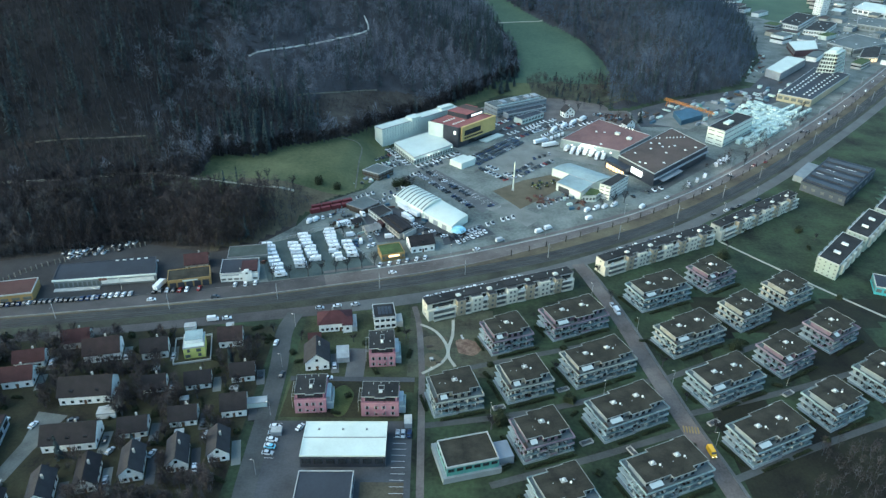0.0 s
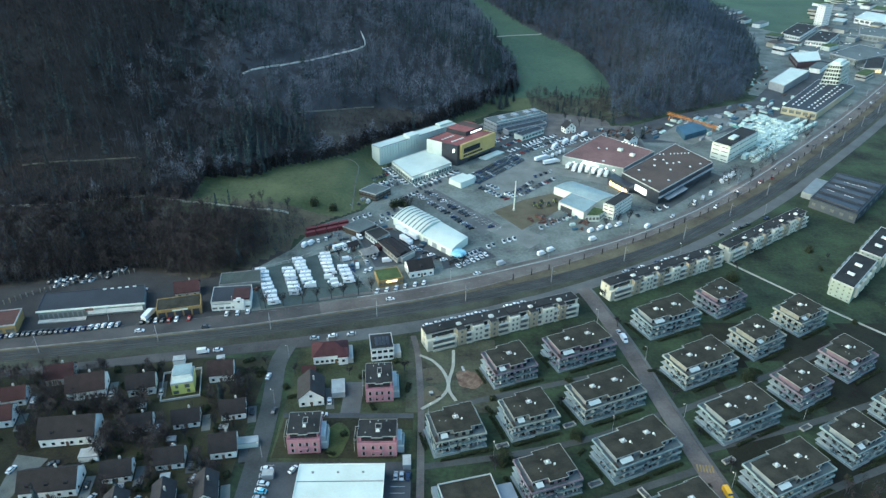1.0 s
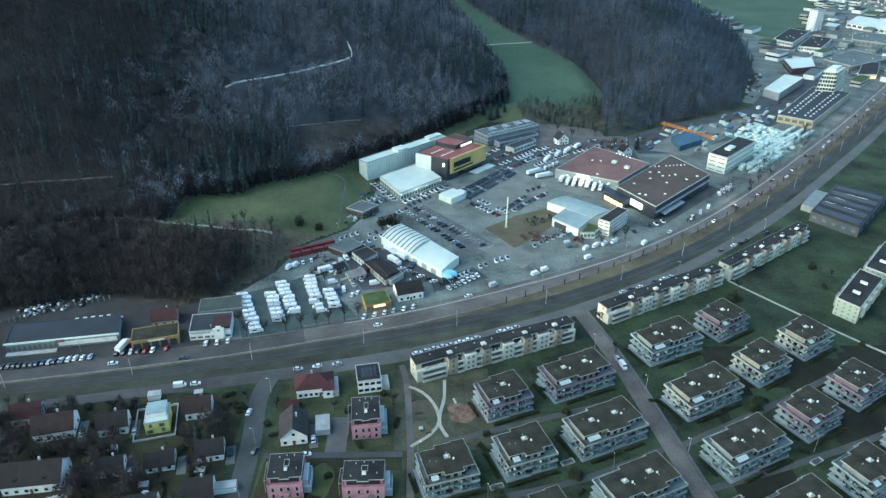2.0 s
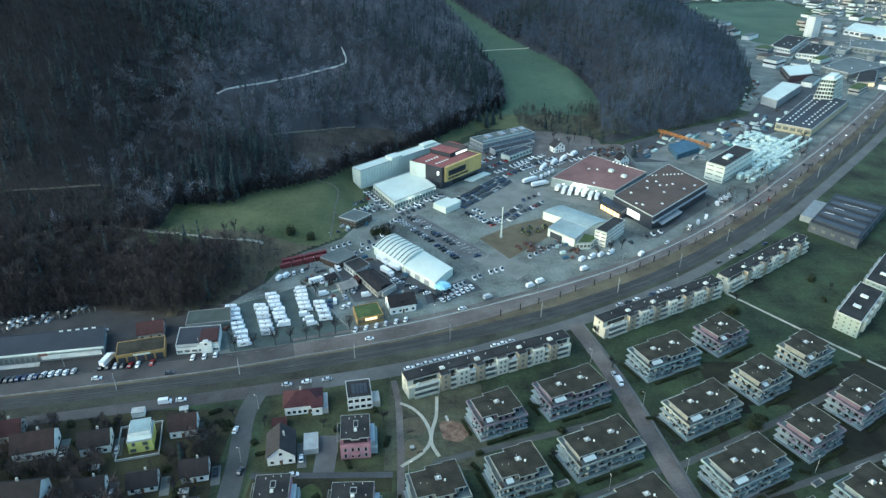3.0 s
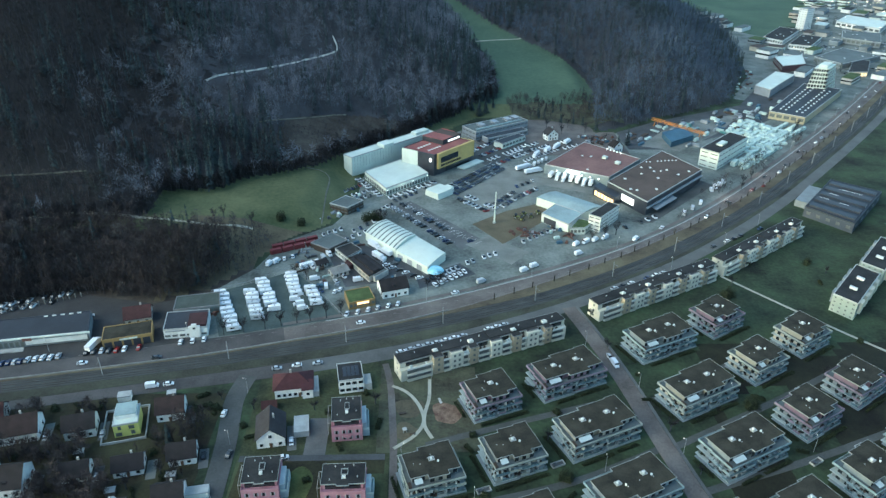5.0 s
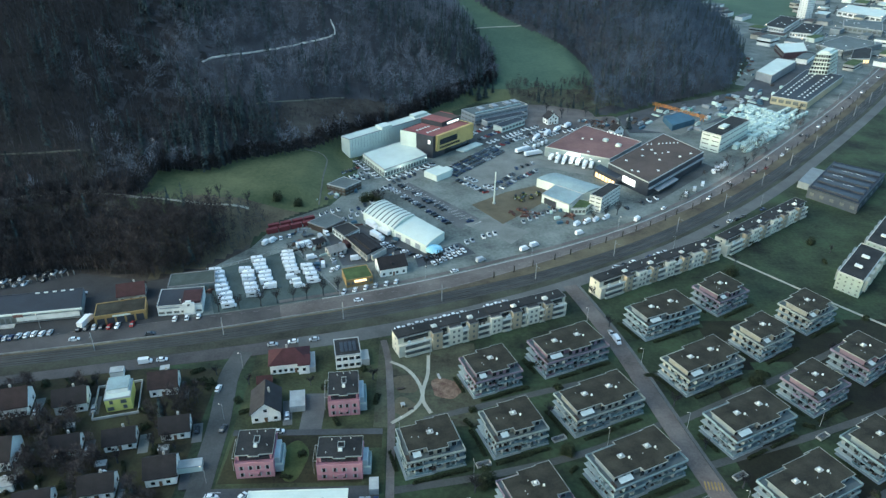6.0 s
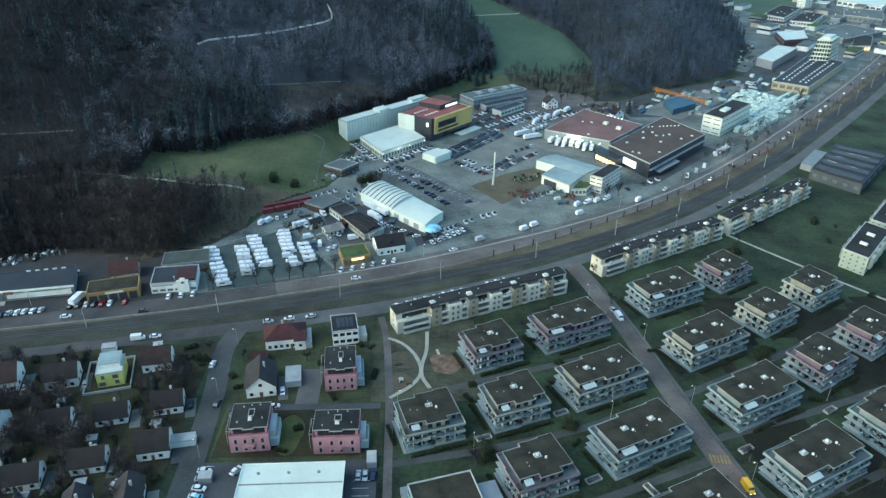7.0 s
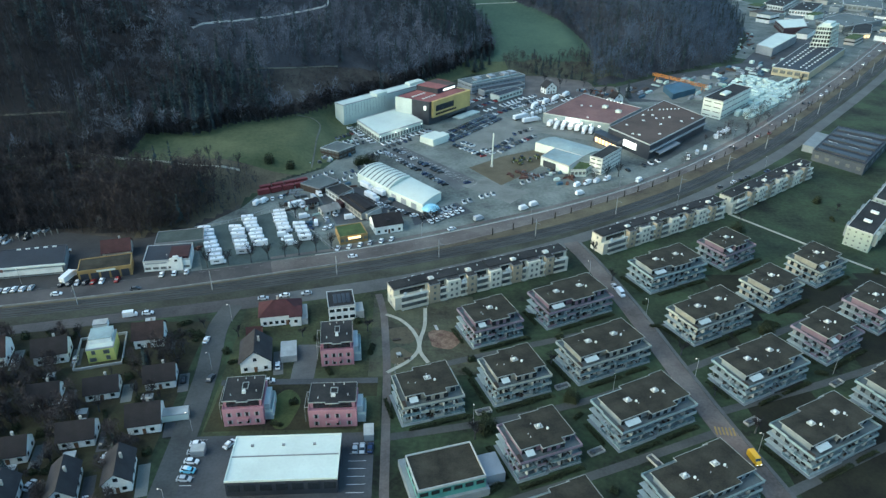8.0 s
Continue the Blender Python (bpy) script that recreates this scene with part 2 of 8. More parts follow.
def build_ground():
    xs = steps((-4000, -800, 400), (-800, -300, 50), (-300, -180, 5), (-180, 180, 2.5), (180, 480, 5), (480, 900, 30), (900, 4000, 310))
    ys = steps((-3000, 0, 500), (0, 150, 30), (150, 400, 5), (400, 690, 2.5), (690, 900, 5), (900, 1340, 10), (1340, 4200, 220))
    v = [(x, y, height_at(x, y)) for y in ys for x in xs]
    n = len(xs)
    f, kinds = [], []
    for j in range(len(ys) - 1):
        for i in range(n - 1):
            f.append((j * n + i, j * n + i + 1, (j + 1) * n + i + 1, (j + 1) * n + i))
            x, y = (xs[i] + xs[i + 1]) / 2, (ys[j] + ys[j + 1]) / 2
            if inside(CUTTING, x, y) or 84 < x < 178 and 610 < y < 662 + 22 * noise.noise((x * 0.05, y * 0.05, 1.0)):
                kinds.append(7 if inside(CUTTING, x, y) else 8)
            # floor of the spur and upper wood takes the hazed colour
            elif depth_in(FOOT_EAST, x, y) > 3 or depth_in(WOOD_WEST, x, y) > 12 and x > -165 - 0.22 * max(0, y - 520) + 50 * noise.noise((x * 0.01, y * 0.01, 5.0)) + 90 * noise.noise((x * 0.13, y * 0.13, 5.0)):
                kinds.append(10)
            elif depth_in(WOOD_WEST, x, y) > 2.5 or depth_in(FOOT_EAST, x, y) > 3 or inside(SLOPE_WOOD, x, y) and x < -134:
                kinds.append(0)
            elif inside(FOOT_WEST, x, y) and x > -128 and y < 414:
                kinds.append(5)
            elif inside(FOOT_WEST, x, y) and y < 392 and x < -84 or x < -84 and 296 < y < 392:
                kinds.append(7)
            elif 30 < x < 176 and 660 < y < 1200:
                kinds.append(3)
            elif inside(FOOT_WEST, x, y) or (30 < x < 176 and 630 < y < 1200):
                kinds.append(1)
            elif inside(FAR_FIELD, x, y) or inside(EAST_FIELD, x, y):
                kinds.append(3)
            elif -12 < x < 27 + 4 * noise.noise((y * 0.1, 1.0, 1.0)) and 234 < y < 286:
                kinds.append(8)
            elif -62 < x < -8 and 205 < y < 290:
                kinds.append(6)
            # lower right ground gets the soil darkened for the vignette
            elif 104 + 0.2 * (y - 170) < x < 330 and 206 < y < 300 and noise.noise((x * 0.03, y * 0.03, 6.0)) > -0.12:
                kinds.append(9)
            elif 112 < x < 330 and 60 < y < 206:
                kinds.append(9)
            elif -330 < x < -75 and 60 < y < 272 or 112 < x < 260 and 60 < y < 210 - 0.05 * (x - 136) and not x < 0.55 * (y - 172) + 112:
                kinds.append(4)
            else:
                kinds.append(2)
    me = bpy.data.meshes.new("ground")
    me.from_pydata(v, [], f)
    for m in (FOREST_FLOOR, MEADOW, VALLEY, FARGREEN, GARDEN, VERGE, LAWN, CLEARING, WORN_LAWN, CORNER_SOIL, HAZED_FLOOR):
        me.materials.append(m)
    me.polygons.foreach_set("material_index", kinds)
    me.polygons.foreach_set("use_smooth", [True] * len(f))
    tagged(new("ground", me), "valley floor with meadows and a wooded hillside", "ground", kind="structure")


build_ground()


def curve(points, step=6.0):
    """A smooth line through the points (Catmull-Rom)."""
    p = [Vector(a) for a in points]
    p = [2 * p[0] - p[1]] + p + [2 * p[-1] - p[-2]]
    out = []
    for i in range(1, len(p) - 2):
        n = max(2, int((p[i + 1] - p[i]).length / step))
        for k in range(n):
            t = k / n
            out.append(0.5 * ((2 * p[i]) + (p[i + 1] - p[i - 1]) * t + (2 * p[i - 1] - 5 * p[i] + 4 * p[i + 1] - p[i + 2]) * t * t
                              + (3 * p[i] - p[i - 1] - 3 * p[i + 1] + p[i + 2]) * t ** 3))
    return out + [p[-2]]


def shifted(line, off):
    """The line moved sideways; a positive offset lies to its left."""
    out = []
    for i, p in enumerate(line):
        d = (line[min(i + 1, len(line) - 1)] - line[max(i - 1, 0)]).normalized()
        out.append(Vector((p.x - d.y * off, p.y + d.x * off)))
    return out


def strip(name, line, left, right, z, mat, label, category="road", thick=0.25):
    """A road-like band along a line, between two sideways offsets (or two functions of x)."""
    n = len(line)
    ls = [left(p.x) if callable(left) else left for p in line]
    rs = [right(p.x) if callable(right) else right for p in line]
    a, b = [], []
    for i, p in enumerate(line):
        d = (line[min(i + 1, n - 1)] - line[max(i - 1, 0)]).normalized()
        s = Vector((-d.y, d.x))
        a.append(p + s * ls[i])
        b.append(p + s * rs[i])
    sh = Shape()
    pts = []
    for p, q in zip(a, b):
        hp, hq = height_at(p.x, p.y), height_at(q.x, q.y)
        pts += [(p.x, p.y, hp + z), (q.x, q.y, hq + z), (p.x, p.y, hp + z - thick), (q.x, q.y, hq + z - thick)]
    fs = []
    for i in range(n - 1):
        k, l = 4 * i, 4 * i + 4
        fs += [(k, k + 1, l + 1, l), (k, l, l + 2, k + 2), (k + 1, k + 3, l + 3, l + 1)]
    sh.add(pts, fs)
    return tagged(new(name, sh.mesh(name, mat)), label, category, kind="structure")


def lot(name, outline, z, mat, label, category="pavement"):
    return tagged(new(name, Shape().prism(outline, -0.3, z).mesh(name, mat)), label, category, kind="structure")


# the bend: a barrier between the highway and the tracks
GUARD = curve([(-330, 248), (-205, 270), (-156, 278.5), (-104, 288.5), (-50, 299.5), (-4, 312), (39, 328), (79, 346), (128, 374), (174, 408), (229, 456), (286, 513), (360, 590), (431, 668), (600, 860), (760, 1050), (900, 1250)])



def along(*pairs):
    return lambda x: float(np.interp(x, [a for a, _ in pairs], [b for _, b in pairs]))


ROAD_N = along((-330, 13), (-165, 14), (-50, 18.5), (0, 19.5), (60, 20.5), (110, 19.5), (180, 17.8), (300, 18.5), (700, 19))
ROAD_S = along((-330, 4), (-165, 4), (-95, 4.2), (-50, 7.2), (0, 8.2), (30, 9), (60, 11.5), (110, 13.6), (150, 13.2), (206, 11.4), (265, 10.2), (700, 10))
GRASS_S = along((-330, 2.8), (-165, 2.8), (-95, 3.2), (-50, 6.2), (0, 7), (30, 6), (60, 5.2), (110, 5), (300, 4.6), (700, 4.5))
BED_M = along((-330, -5), (-165, -5), (-95, -4.4), (-50, -3), (0, -2.4), (60, -3.6), (110, -4.0), (700, -3.6))
BED_S = along((-330, -10.8), (-165, -10.8), (-50, -9), (0, -9.5), (110, -6.6), (700, -5.8))
LOCAL_S = along((-330, -16.5), (-165, -16.5), (-50, -18), (0, -18.5), (100, -14), (700, -12.5))
less = lambda fn, d: (lambda x: fn(x) + d)
strip("highway", [p for p in GUARD if p.x > -60], ROAD_N, less(ROAD_S, 0.05), 0.06, ASPHALT_WORN, "worn reddish-grey asphalt of a wide road")
strip("highway", [p for p in GUARD if p.x < -50], ROAD_N, less(ROAD_S, 0.05), 0.054, material("dark_road_asphalt", (0.057, 0.054, 0.054), 0.85, 0.35, 0.06, 1.2, tint=(0.068, 0.063, 0.06)), "dark newer asphalt of a wide road")
strip("road_verge", GUARD, ROAD_S, GRASS_S, 0.12, VERGE, "strip of dry brown grass between road and tracks", "grass")
strip("track_bed", GUARD, less(GRASS_S, -0.05), BED_M, 0.09, BALLAST, "dark bed of a railway line", "railway")
strip("track_verge", GUARD, less(BED_M, -0.05), BED_S, 0.08, TRACK_GRASS, "strip of rough grass beside the tracks", "grass")
strip("local_road", [p for p in GUARD if p.x > -52], less(BED_S, -0.05), LOCAL_S, 0.07, LOCAL_ASPHALT, "grey asphalt of a local road beside the tracks")
strip("local_road", [p for p in GUARD if p.x < -42], less(BED_S, -0.05), LOCAL_S, 0.064, MATS["dark_road_asphalt"], "dark asphalt of a local road beside the tracks")

SIDE_ROAD = curve([(-68.5, 281), (-70.5, 271), (-70.8, 262), (-69.2, 248), (-68.2, 236), (-67.4, 210), (-67.2, 190), (-66.8, 172), (-64, 110)])
strip("side_road", SIDE_ROAD, 3.9, -3.9, 0.1, ASPHALT, "grey asphalt side street between the gardens")
STREET = curve([(77, 331), (82, 312), (89.3, 277), (94.4, 243), (100, 208), (106, 177), (112, 140), (118, 100)])
# the reddish asphalt also paints in the pinkish lamp glow here
strip("street", STREET, 3.6, -3.6, 0.1, ASPHALT_WORN, "asphalt street between the apartment blocks, pink lamp glow in its colour")
strip("sidewalk", STREET, 5.0, 3.75, 0.16, ASPHALT_LIGHT, "pale concrete pavement beside the street", "pavement")
LANE = curve([(-11, 288), (-8.5, 275), (-7, 255), (-6, 236), (-5.5, 205), (-5, 170), (-4, 130)])
strip("lane", LANE, 1.4, -1.4, 0.07, ASPHALT_WORN, "narrow worn lane beside the apartment gardens", "path")

# ---- apartment blocks ----
PLASTER_BEIGE = material("beige_plaster", (0.4, 0.37, 0.3), 0.85, 0.15, 0.2, 2.0)
# attic beige, a darker tone than the storey walls
ATTIC_BEIGE = material("darker_beige_plaster", (0.25, 0.24, 0.2), 0.85, 0.25, 0.25, 2.0)
PLASTER_GREY = material("grey_plaster", (0.19, 0.215, 0.225), 0.85, 0.15, 0.2, 2.0)
PLASTER_ROSE = material("rose_plaster", (0.165, 0.115, 0.145), 0.85, 0.15, 0.2, 2.0)
SLAB = material("slab_edge", (0.3, 0.345, 0.34), 0.8, 0.2, 0.25, 2.0)
GLASS_RAIL = material("glass_balcony_rail", (0.13, 0.185, 0.2), 0.15, 0.6, 0.5, 2.5, spec=0.7)
RAILING = material("pale_balcony_panel", (0.24, 0.31, 0.32), 0.35, 0.2, 0.3, 2.0, spec=0.6)
WHITE_PANEL = material("white_partition_panel", (0.5, 0.52, 0.5), 0.8, 0.15, 0.3, 2.0)
DARK_WOOD = material("dark_wood", (0.06, 0.045, 0.035), 0.8, 0.3, 1.0, 4.0)
ROOF_GRAVEL = material("planted_gravel_roof", (0.022, 0.019, 0.014), 0.95, 0.45, 0.16, 2.5, tint=(0.036, 0.033, 0.023), bump=0.3)
RIM = material("thin_roof_rim", (0.25, 0.265, 0.25), 0.6, 0.25, 0.3, 2.0)
RAIL_ROSE = material("mauve_balcony_panel", (0.21, 0.165, 0.205), 0.4, 0.35, 0.2, 1.5, spec=0.5)
RAIL_SAND = material("sand_balcony_panel", (0.31, 0.335, 0.3), 0.4, 0.3, 0.2, 1.5, spec=0.5)
COPING = material("metal_coping", (0.36, 0.37, 0.36), 0.5, 0.15, 0.4, 3.0)
WHITE_DOME = material("white_skylight", (0.6, 0.62, 0.58), 0.4, 0.08, 0.5, 3.0)
TERRACE = material("terrace_paving", (0.1, 0.118, 0.122), 0.85, 0.2, 0.3, 2.5)
AWNING = material("pale_awning", (0.42, 0.47, 0.47), 0.8, 0.12, 0.4, 2.0)


def roof_outline(w, d, flip=False):
    """The stepped outline of an attic roof."""
    a, b, c = 0.44 * w, 0.72 * w, 0.36 * w
    p = [(1.3, 2.6), (a - 1.5, 2.6), (a - 1.5, 0.9), (b, 0.9), (b, 2.8), (w - 1.2, 2.8), (w - 1.2, d - 0.2), (w - 6.5, d - 0.2), (w - 6.5, d - 0.7), (c, d - 0.7), (c, d - 2.2), (1.3, d - 2.2)]
    return p


def apartment_block(w, wall, attic, label, panel, d=16.5):
    """Two storeys ringed by balconies, and a set-back attic under a flat roof."""
    ob = thing("apartment_block", Matrix.Identity(4), label, "apartment building", "flat-roofed apartment blocks")
    lift, h = 0.35, 2.95
    part("plinth", Shape().box(1.2, w - 0.8, 1.2, d - 0.3, -0.3, lift), CONCRETE, ob)
    part("podium", Shape().prism([(-0.7, -0.6), (w * 0.46, -0.6), (w * 0.46, -0.2), (w + 0.3, -0.2), (w + 0.3, d * 0.5), (w - 0.6, d * 0.5), (w - 0.6, d - 1), (-0.7, d - 1)], -0.2, 0.2), PLASTER_GREY, ob, "pale ground-floor terrace slab")
    pane = Shape().box(-0.75, 0.75, -0.05, 0.05, 0, 2.0).mesh("pane", GLASS)
    blind = Shape().box(-0.75, 0.75, -0.07, 0.05, 0.6, 2.0).mesh("blind", AWNING)
    q = random.Random(int(w * 10) + len(label))
    for k in range(2):
        z = lift + k * h
        part("floor_slab", Shape().prism([(0, 0), (w * 0.42, 0), (w * 0.42, 0.9), (w * 0.5, 0.9), (w * 0.5, 0), (w, 0), (w, d - 2), (w - 2.4, d - 2), (w - 2.4, d), (0.4, d), (0.4, d * 0.6), (0, d * 0.6)], z - 0.02, z + 0.24), SLAB, ob)
        part("storey_wall", Shape().prism([(1.9, 1.9), (w - 1.5, 1.9), (w - 1.5, d - 0.6), (1.9, d - 0.6)], z + 0.24, z + h), wall, ob)
        bays = [(0.04, w * 0.14), (w * 0.14 + 0.1, w * 0.28), (w * 0.28 + 0.1, w * 0.42 - 0.04), (w * 0.5 + 0.04, w * 0.66), (w * 0.66 + 0.1, w * 0.83), (w * 0.83 + 0.1, w - 0.04)]
        for i, (x0, x1) in enumerate(bays):
            solid = (i + k) % 3 == 0
            part("balcony_rail", Shape().box(x0, x1, 0.04, 0.14, z + 0.3, z + 1.15), panel if solid else GLASS_RAIL, ob, "" if solid else "dark glass balcony rail")
        for i in range(3):
            part("balcony_rail", Shape().box(0.04, 0.14, 0.3 + i * d * 0.2, d * 0.2 * (i + 1) - 0.1, z + 0.3, z + 1.15), panel if (i + k) % 2 else GLASS_RAIL, ob, "" if (i + k) % 2 else "dark glass balcony rail")
        part("balcony_rail", Shape().box(w - 0.14, w - 0.04, 0.2, d * 0.45, z + 0.3, z + 1.15), GLASS_RAIL, ob, "dark glass balcony rail")
        for u in (0.14, 0.28, 0.66, 0.83):
            part("partition", Shape().box(w * u, w * u + 0.18, 0.3, 1.9, z + 0.24, z + h), WHITE_PANEL, ob, "white balcony partition")
        n = 6 if w < 25 else 9
        for i in range(n):
            at = pose(3.0 + (w - 6.0) * i / (n - 1), 1.88, z + 0.4)
            win = part("window", pane, GLASS, ob, at=at)
            if q.random() < 0.25:
                part("blind", blind, AWNING, win, "pale half-closed blind")
        for i in range(4):
            part("window", pane, GLASS, ob, at=pose(1.88, 3.8 + i * 3.3, z + 0.4, 0, 0, 90))
        for mat, low, lab in ((AWNING, 0.4, "pale balcony furniture and folded sunshades"), (DARK_WOOD, 0.3, "dark balcony furniture and plant tubs")):
            bits = Shape()
            for i in range(6):
                x, tall = q.uniform(0.5, w - 1.5), q.uniform(low, 1.9 * low + 0.5)
                bits.box(x, x + q.uniform(0.25, 1.1), 0.5, q.uniform(0.9, 1.6), z + 0.24, z + 0.24 + tall)
                y = q.uniform(1, d * 0.6)
                bits.box(0.5, 1.3, y, y + q.uniform(0.3, 0.9), z + 0.24, z + 0.24 + tall)
            tagged(part("balcony_furniture", bits, mat, ob, lab), lab, kind="stuff")
    z = lift + 2 * h
    part("terrace_deck", Shape().prism([(0, 0), (w, 0), (w, d - 2), (w - 2.4, d - 2), (w - 2.4, d), (0.4, d), (0.4, d * 0.6), (0, d * 0.6)], z - 0.02, z + 0.26), TERRACE, ob)
    part("terrace_rail", Shape().ring([(0.04, 0.04), (w - 0.04, 0.04), (w - 0.04, d - 2.04), (w - 2.44, d - 2.04), (w - 2.44, d - 0.04), (0.44, d - 0.04), (0.44, d * 0.6), (0.04, d * 0.6)], 0.12, z + 0.26, z + 1.1), panel, ob)
    line = roof_outline(w, d)
    part("attic_wall", Shape().prism(inset(line, 0.8), z + 0.26, z + h - 0.1), attic, ob)
    part("roof", Shape().prism(line, z + h - 0.1, z + h + 0.22), ROOF_GRAVEL, ob)
    part("roof_edge", Shape().ring(inset(line, -0.05), 0.13, z + h - 0.06, z + h + 0.3), RIM, ob)
    for i in range(3):
        vx, vy = q.uniform(4, w - 4), q.uniform(6, d - 4)
        part("vent", Shape().tube((vx, vy, z + h + 0.2), (vx, vy, z + h + 0.55), 0.16, 0.14, 6), COPING, ob)
    part("roof_frame", Shape().ring([(w - 6.2, d - 0.75), (w - 2.0, d - 0.75), (w - 2.0, d + 1.2), (w - 6.2, d + 1.2)], 0.1, z + 0.9, z + 1.15), COPING, ob, "thin terrace frame")
    part("terrace_planter", Shape().box(0.5, 1.5, 1.0, 3.4, z + 0.26, z + 0.9), DARK_WOOD, ob)
    for i in range(6 if w < 25 else 9):
        x = 3.0 + i * (w - 6) / (5 if w < 25 else 8)
        yy = next(q[1] for p, q in zip(line, line[1:]) if p[1] == q[1] and p[0] <= x <= q[0]) if any(p[1] == q[1] and p[0] <= x <= q[0] for p, q in zip(line[:6], line[1:6])) else 3.4
        part("window", pane, GLASS, ob, at=pose(x, yy + 0.79, z + 0.4))
    part("awning", Shape().add([(2.6, 0.7, z + 1.75), (w * 0.26, 0.7, z + 1.75), (w * 0.26, 2.6, z + 2.35), (2.6, 2.6, z + 2.35), (2.6, 0.7, z + 1.69), (w * 0.26, 0.7, z + 1.69), (w * 0.26, 2.6, z + 2.29), (2.6, 2.6, z + 2.29)], [(0, 1, 2, 3), (7, 6, 5, 4), (0, 4, 5, 1), (1, 5, 6, 2), (2, 6, 7, 3), (3, 7, 4, 0)]), AWNING, ob)
    for x in ((0.52 * w,) if w < 25 else (0.3 * w, 0.66 * w)):
        hatch = part("roof_hatch", Shape().ring([(x - 1.1, d * 0.56 - 0.9), (x + 1.1, d * 0.56 - 0.9), (x + 1.1, d * 0.56 + 0.9), (x - 1.1, d * 0.56 + 0.9)], 0.3, z + h + 0.2, z + h + 0.6), COPING, ob)
        part("skylight", Shape().box(x - 0.5, x + 0.4, d * 0.56 - 0.4, d * 0.56 + 0.5, z + h + 0.2, z + h + 1.0, 0.3), WHITE_DOME, hatch)
        part("vent", Shape().tube((x + 2.0, d * 0.56 - 1.7, z + h + 0.2), (x + 2.0, d * 0.56 - 1.7, z + h + 0.8), 0.4, 0.36, 8), WHITE_DOME, ob)
    return ob


# near corner, heading and type of each block
BLOCKS = [("s", 0.0, 210.4, 16, "b"), ("s", 30.0, 218.8, 19, "b"), ("s", 25.3, 250.2, 21, "r"), ("s", 33.3, 186.6, 19.5, "r"), ("l", 54.4, 261.4, 23, "r"), ("l", 59.7, 228.6, 23, "b"),
          ("l", 65.4, 197.6, 24, "g"), ("l", 101.5, 285.7, 24, "g"), ("s", 139.3, 303.7, 30, "r"), ("l", 106.9, 249.6, 26, "b"), ("s", 144.5, 270.3, 29, "b"), ("s", 173.1, 288.7, 30, "b"),
          ("l", 112.0, 217.2, 25, "g"), ("s", 150.2, 237.0, 29, "r"), ("s", 179.5, 254.7, 31, "r"), ("l", 118.0, 185.6, 25, "g"), ("s", 156.0, 205.1, 27, "g"), ("s", 186.0, 222.5, 29, "g"),
          ("l", 72.5, 166.5, 23, "g"), ("s", 37.5, 158.0, 20, "g")]
KINDS = {("s", "b"): (20.5, PLASTER_BEIGE, ATTIC_BEIGE, "beige three-storey apartment block with balconies and flat roof", RAIL_SAND),
         ("s", "r"): (20.5, PLASTER_GREY, PLASTER_ROSE, "three-storey apartment block with rose attic and flat roof", RAIL_ROSE),
         ("s", "g"): (20.5, PLASTER_GREY, PLASTER_GREY, "grey three-storey apartment block with balconies and flat roof", RAILING),
         ("l", "b"): (30.0, PLASTER_BEIGE, ATTIC_BEIGE, "long beige apartment block with balconies and flat roof", RAIL_SAND),
         ("l", "r"): (30.0, PLASTER_GREY, PLASTER_ROSE, "long apartment block with rose attic and flat roof", RAIL_ROSE),
         ("l", "g"): (30.0, PLASTER_GREY, PLASTER_GREY, "long grey apartment block with balconies and flat roof", RAILING)}
BUILT = {}
for size, x, y, rot, tone in BLOCKS:
    m = spot(x, y, rot, 0)
    if (size, tone) in BUILT:
        copy_thing(BUILT[size, tone], m)
    else:
        w, wall, attic, label, panel = KINDS[size, tone]
        BUILT[size, tone] = apartment_block(w, wall, attic, label, panel)
        BUILT[size, tone].matrix_basis = m

# ---- three long blocks along the local road ----
PLASTER_CREAM = material("cream_plaster", (0.5, 0.48, 0.39), 0.85, 0.15, 0.15, 2.0)
PLASTER_TAN = material("tan_plaster", (0.36, 0.3, 0.21), 0.85, 0.15, 0.15, 2.0)
GREY_TRIM = material("grey_roof_trim", (0.2, 0.2, 0.2), 0.6, 0.2, 0.4, 3.0)
WHITE_WALL = material("white_parapet", (0.6, 0.6, 0.55), 0.8, 0.15, 0.3, 2.0)
ROOF_DARK = material("dark_flat_roof", (0.016, 0.016, 0.017), 0.9, 0.35, 0.1, 1.5, tint=(0.028, 0.027, 0.026), bump=0.15)


BAY_CREAM = material("pale_cream_plaster", (0.6, 0.575, 0.475), 0.85, 0.15, 0.2, 2.0)
# window glass greyed so the panes keep low contrast at distance
SOFT_GLASS = material("greyed_window_glass", (0.1, 0.11, 0.105), 0.3, 0.5, 0.4, 1.0, spec=0.5)


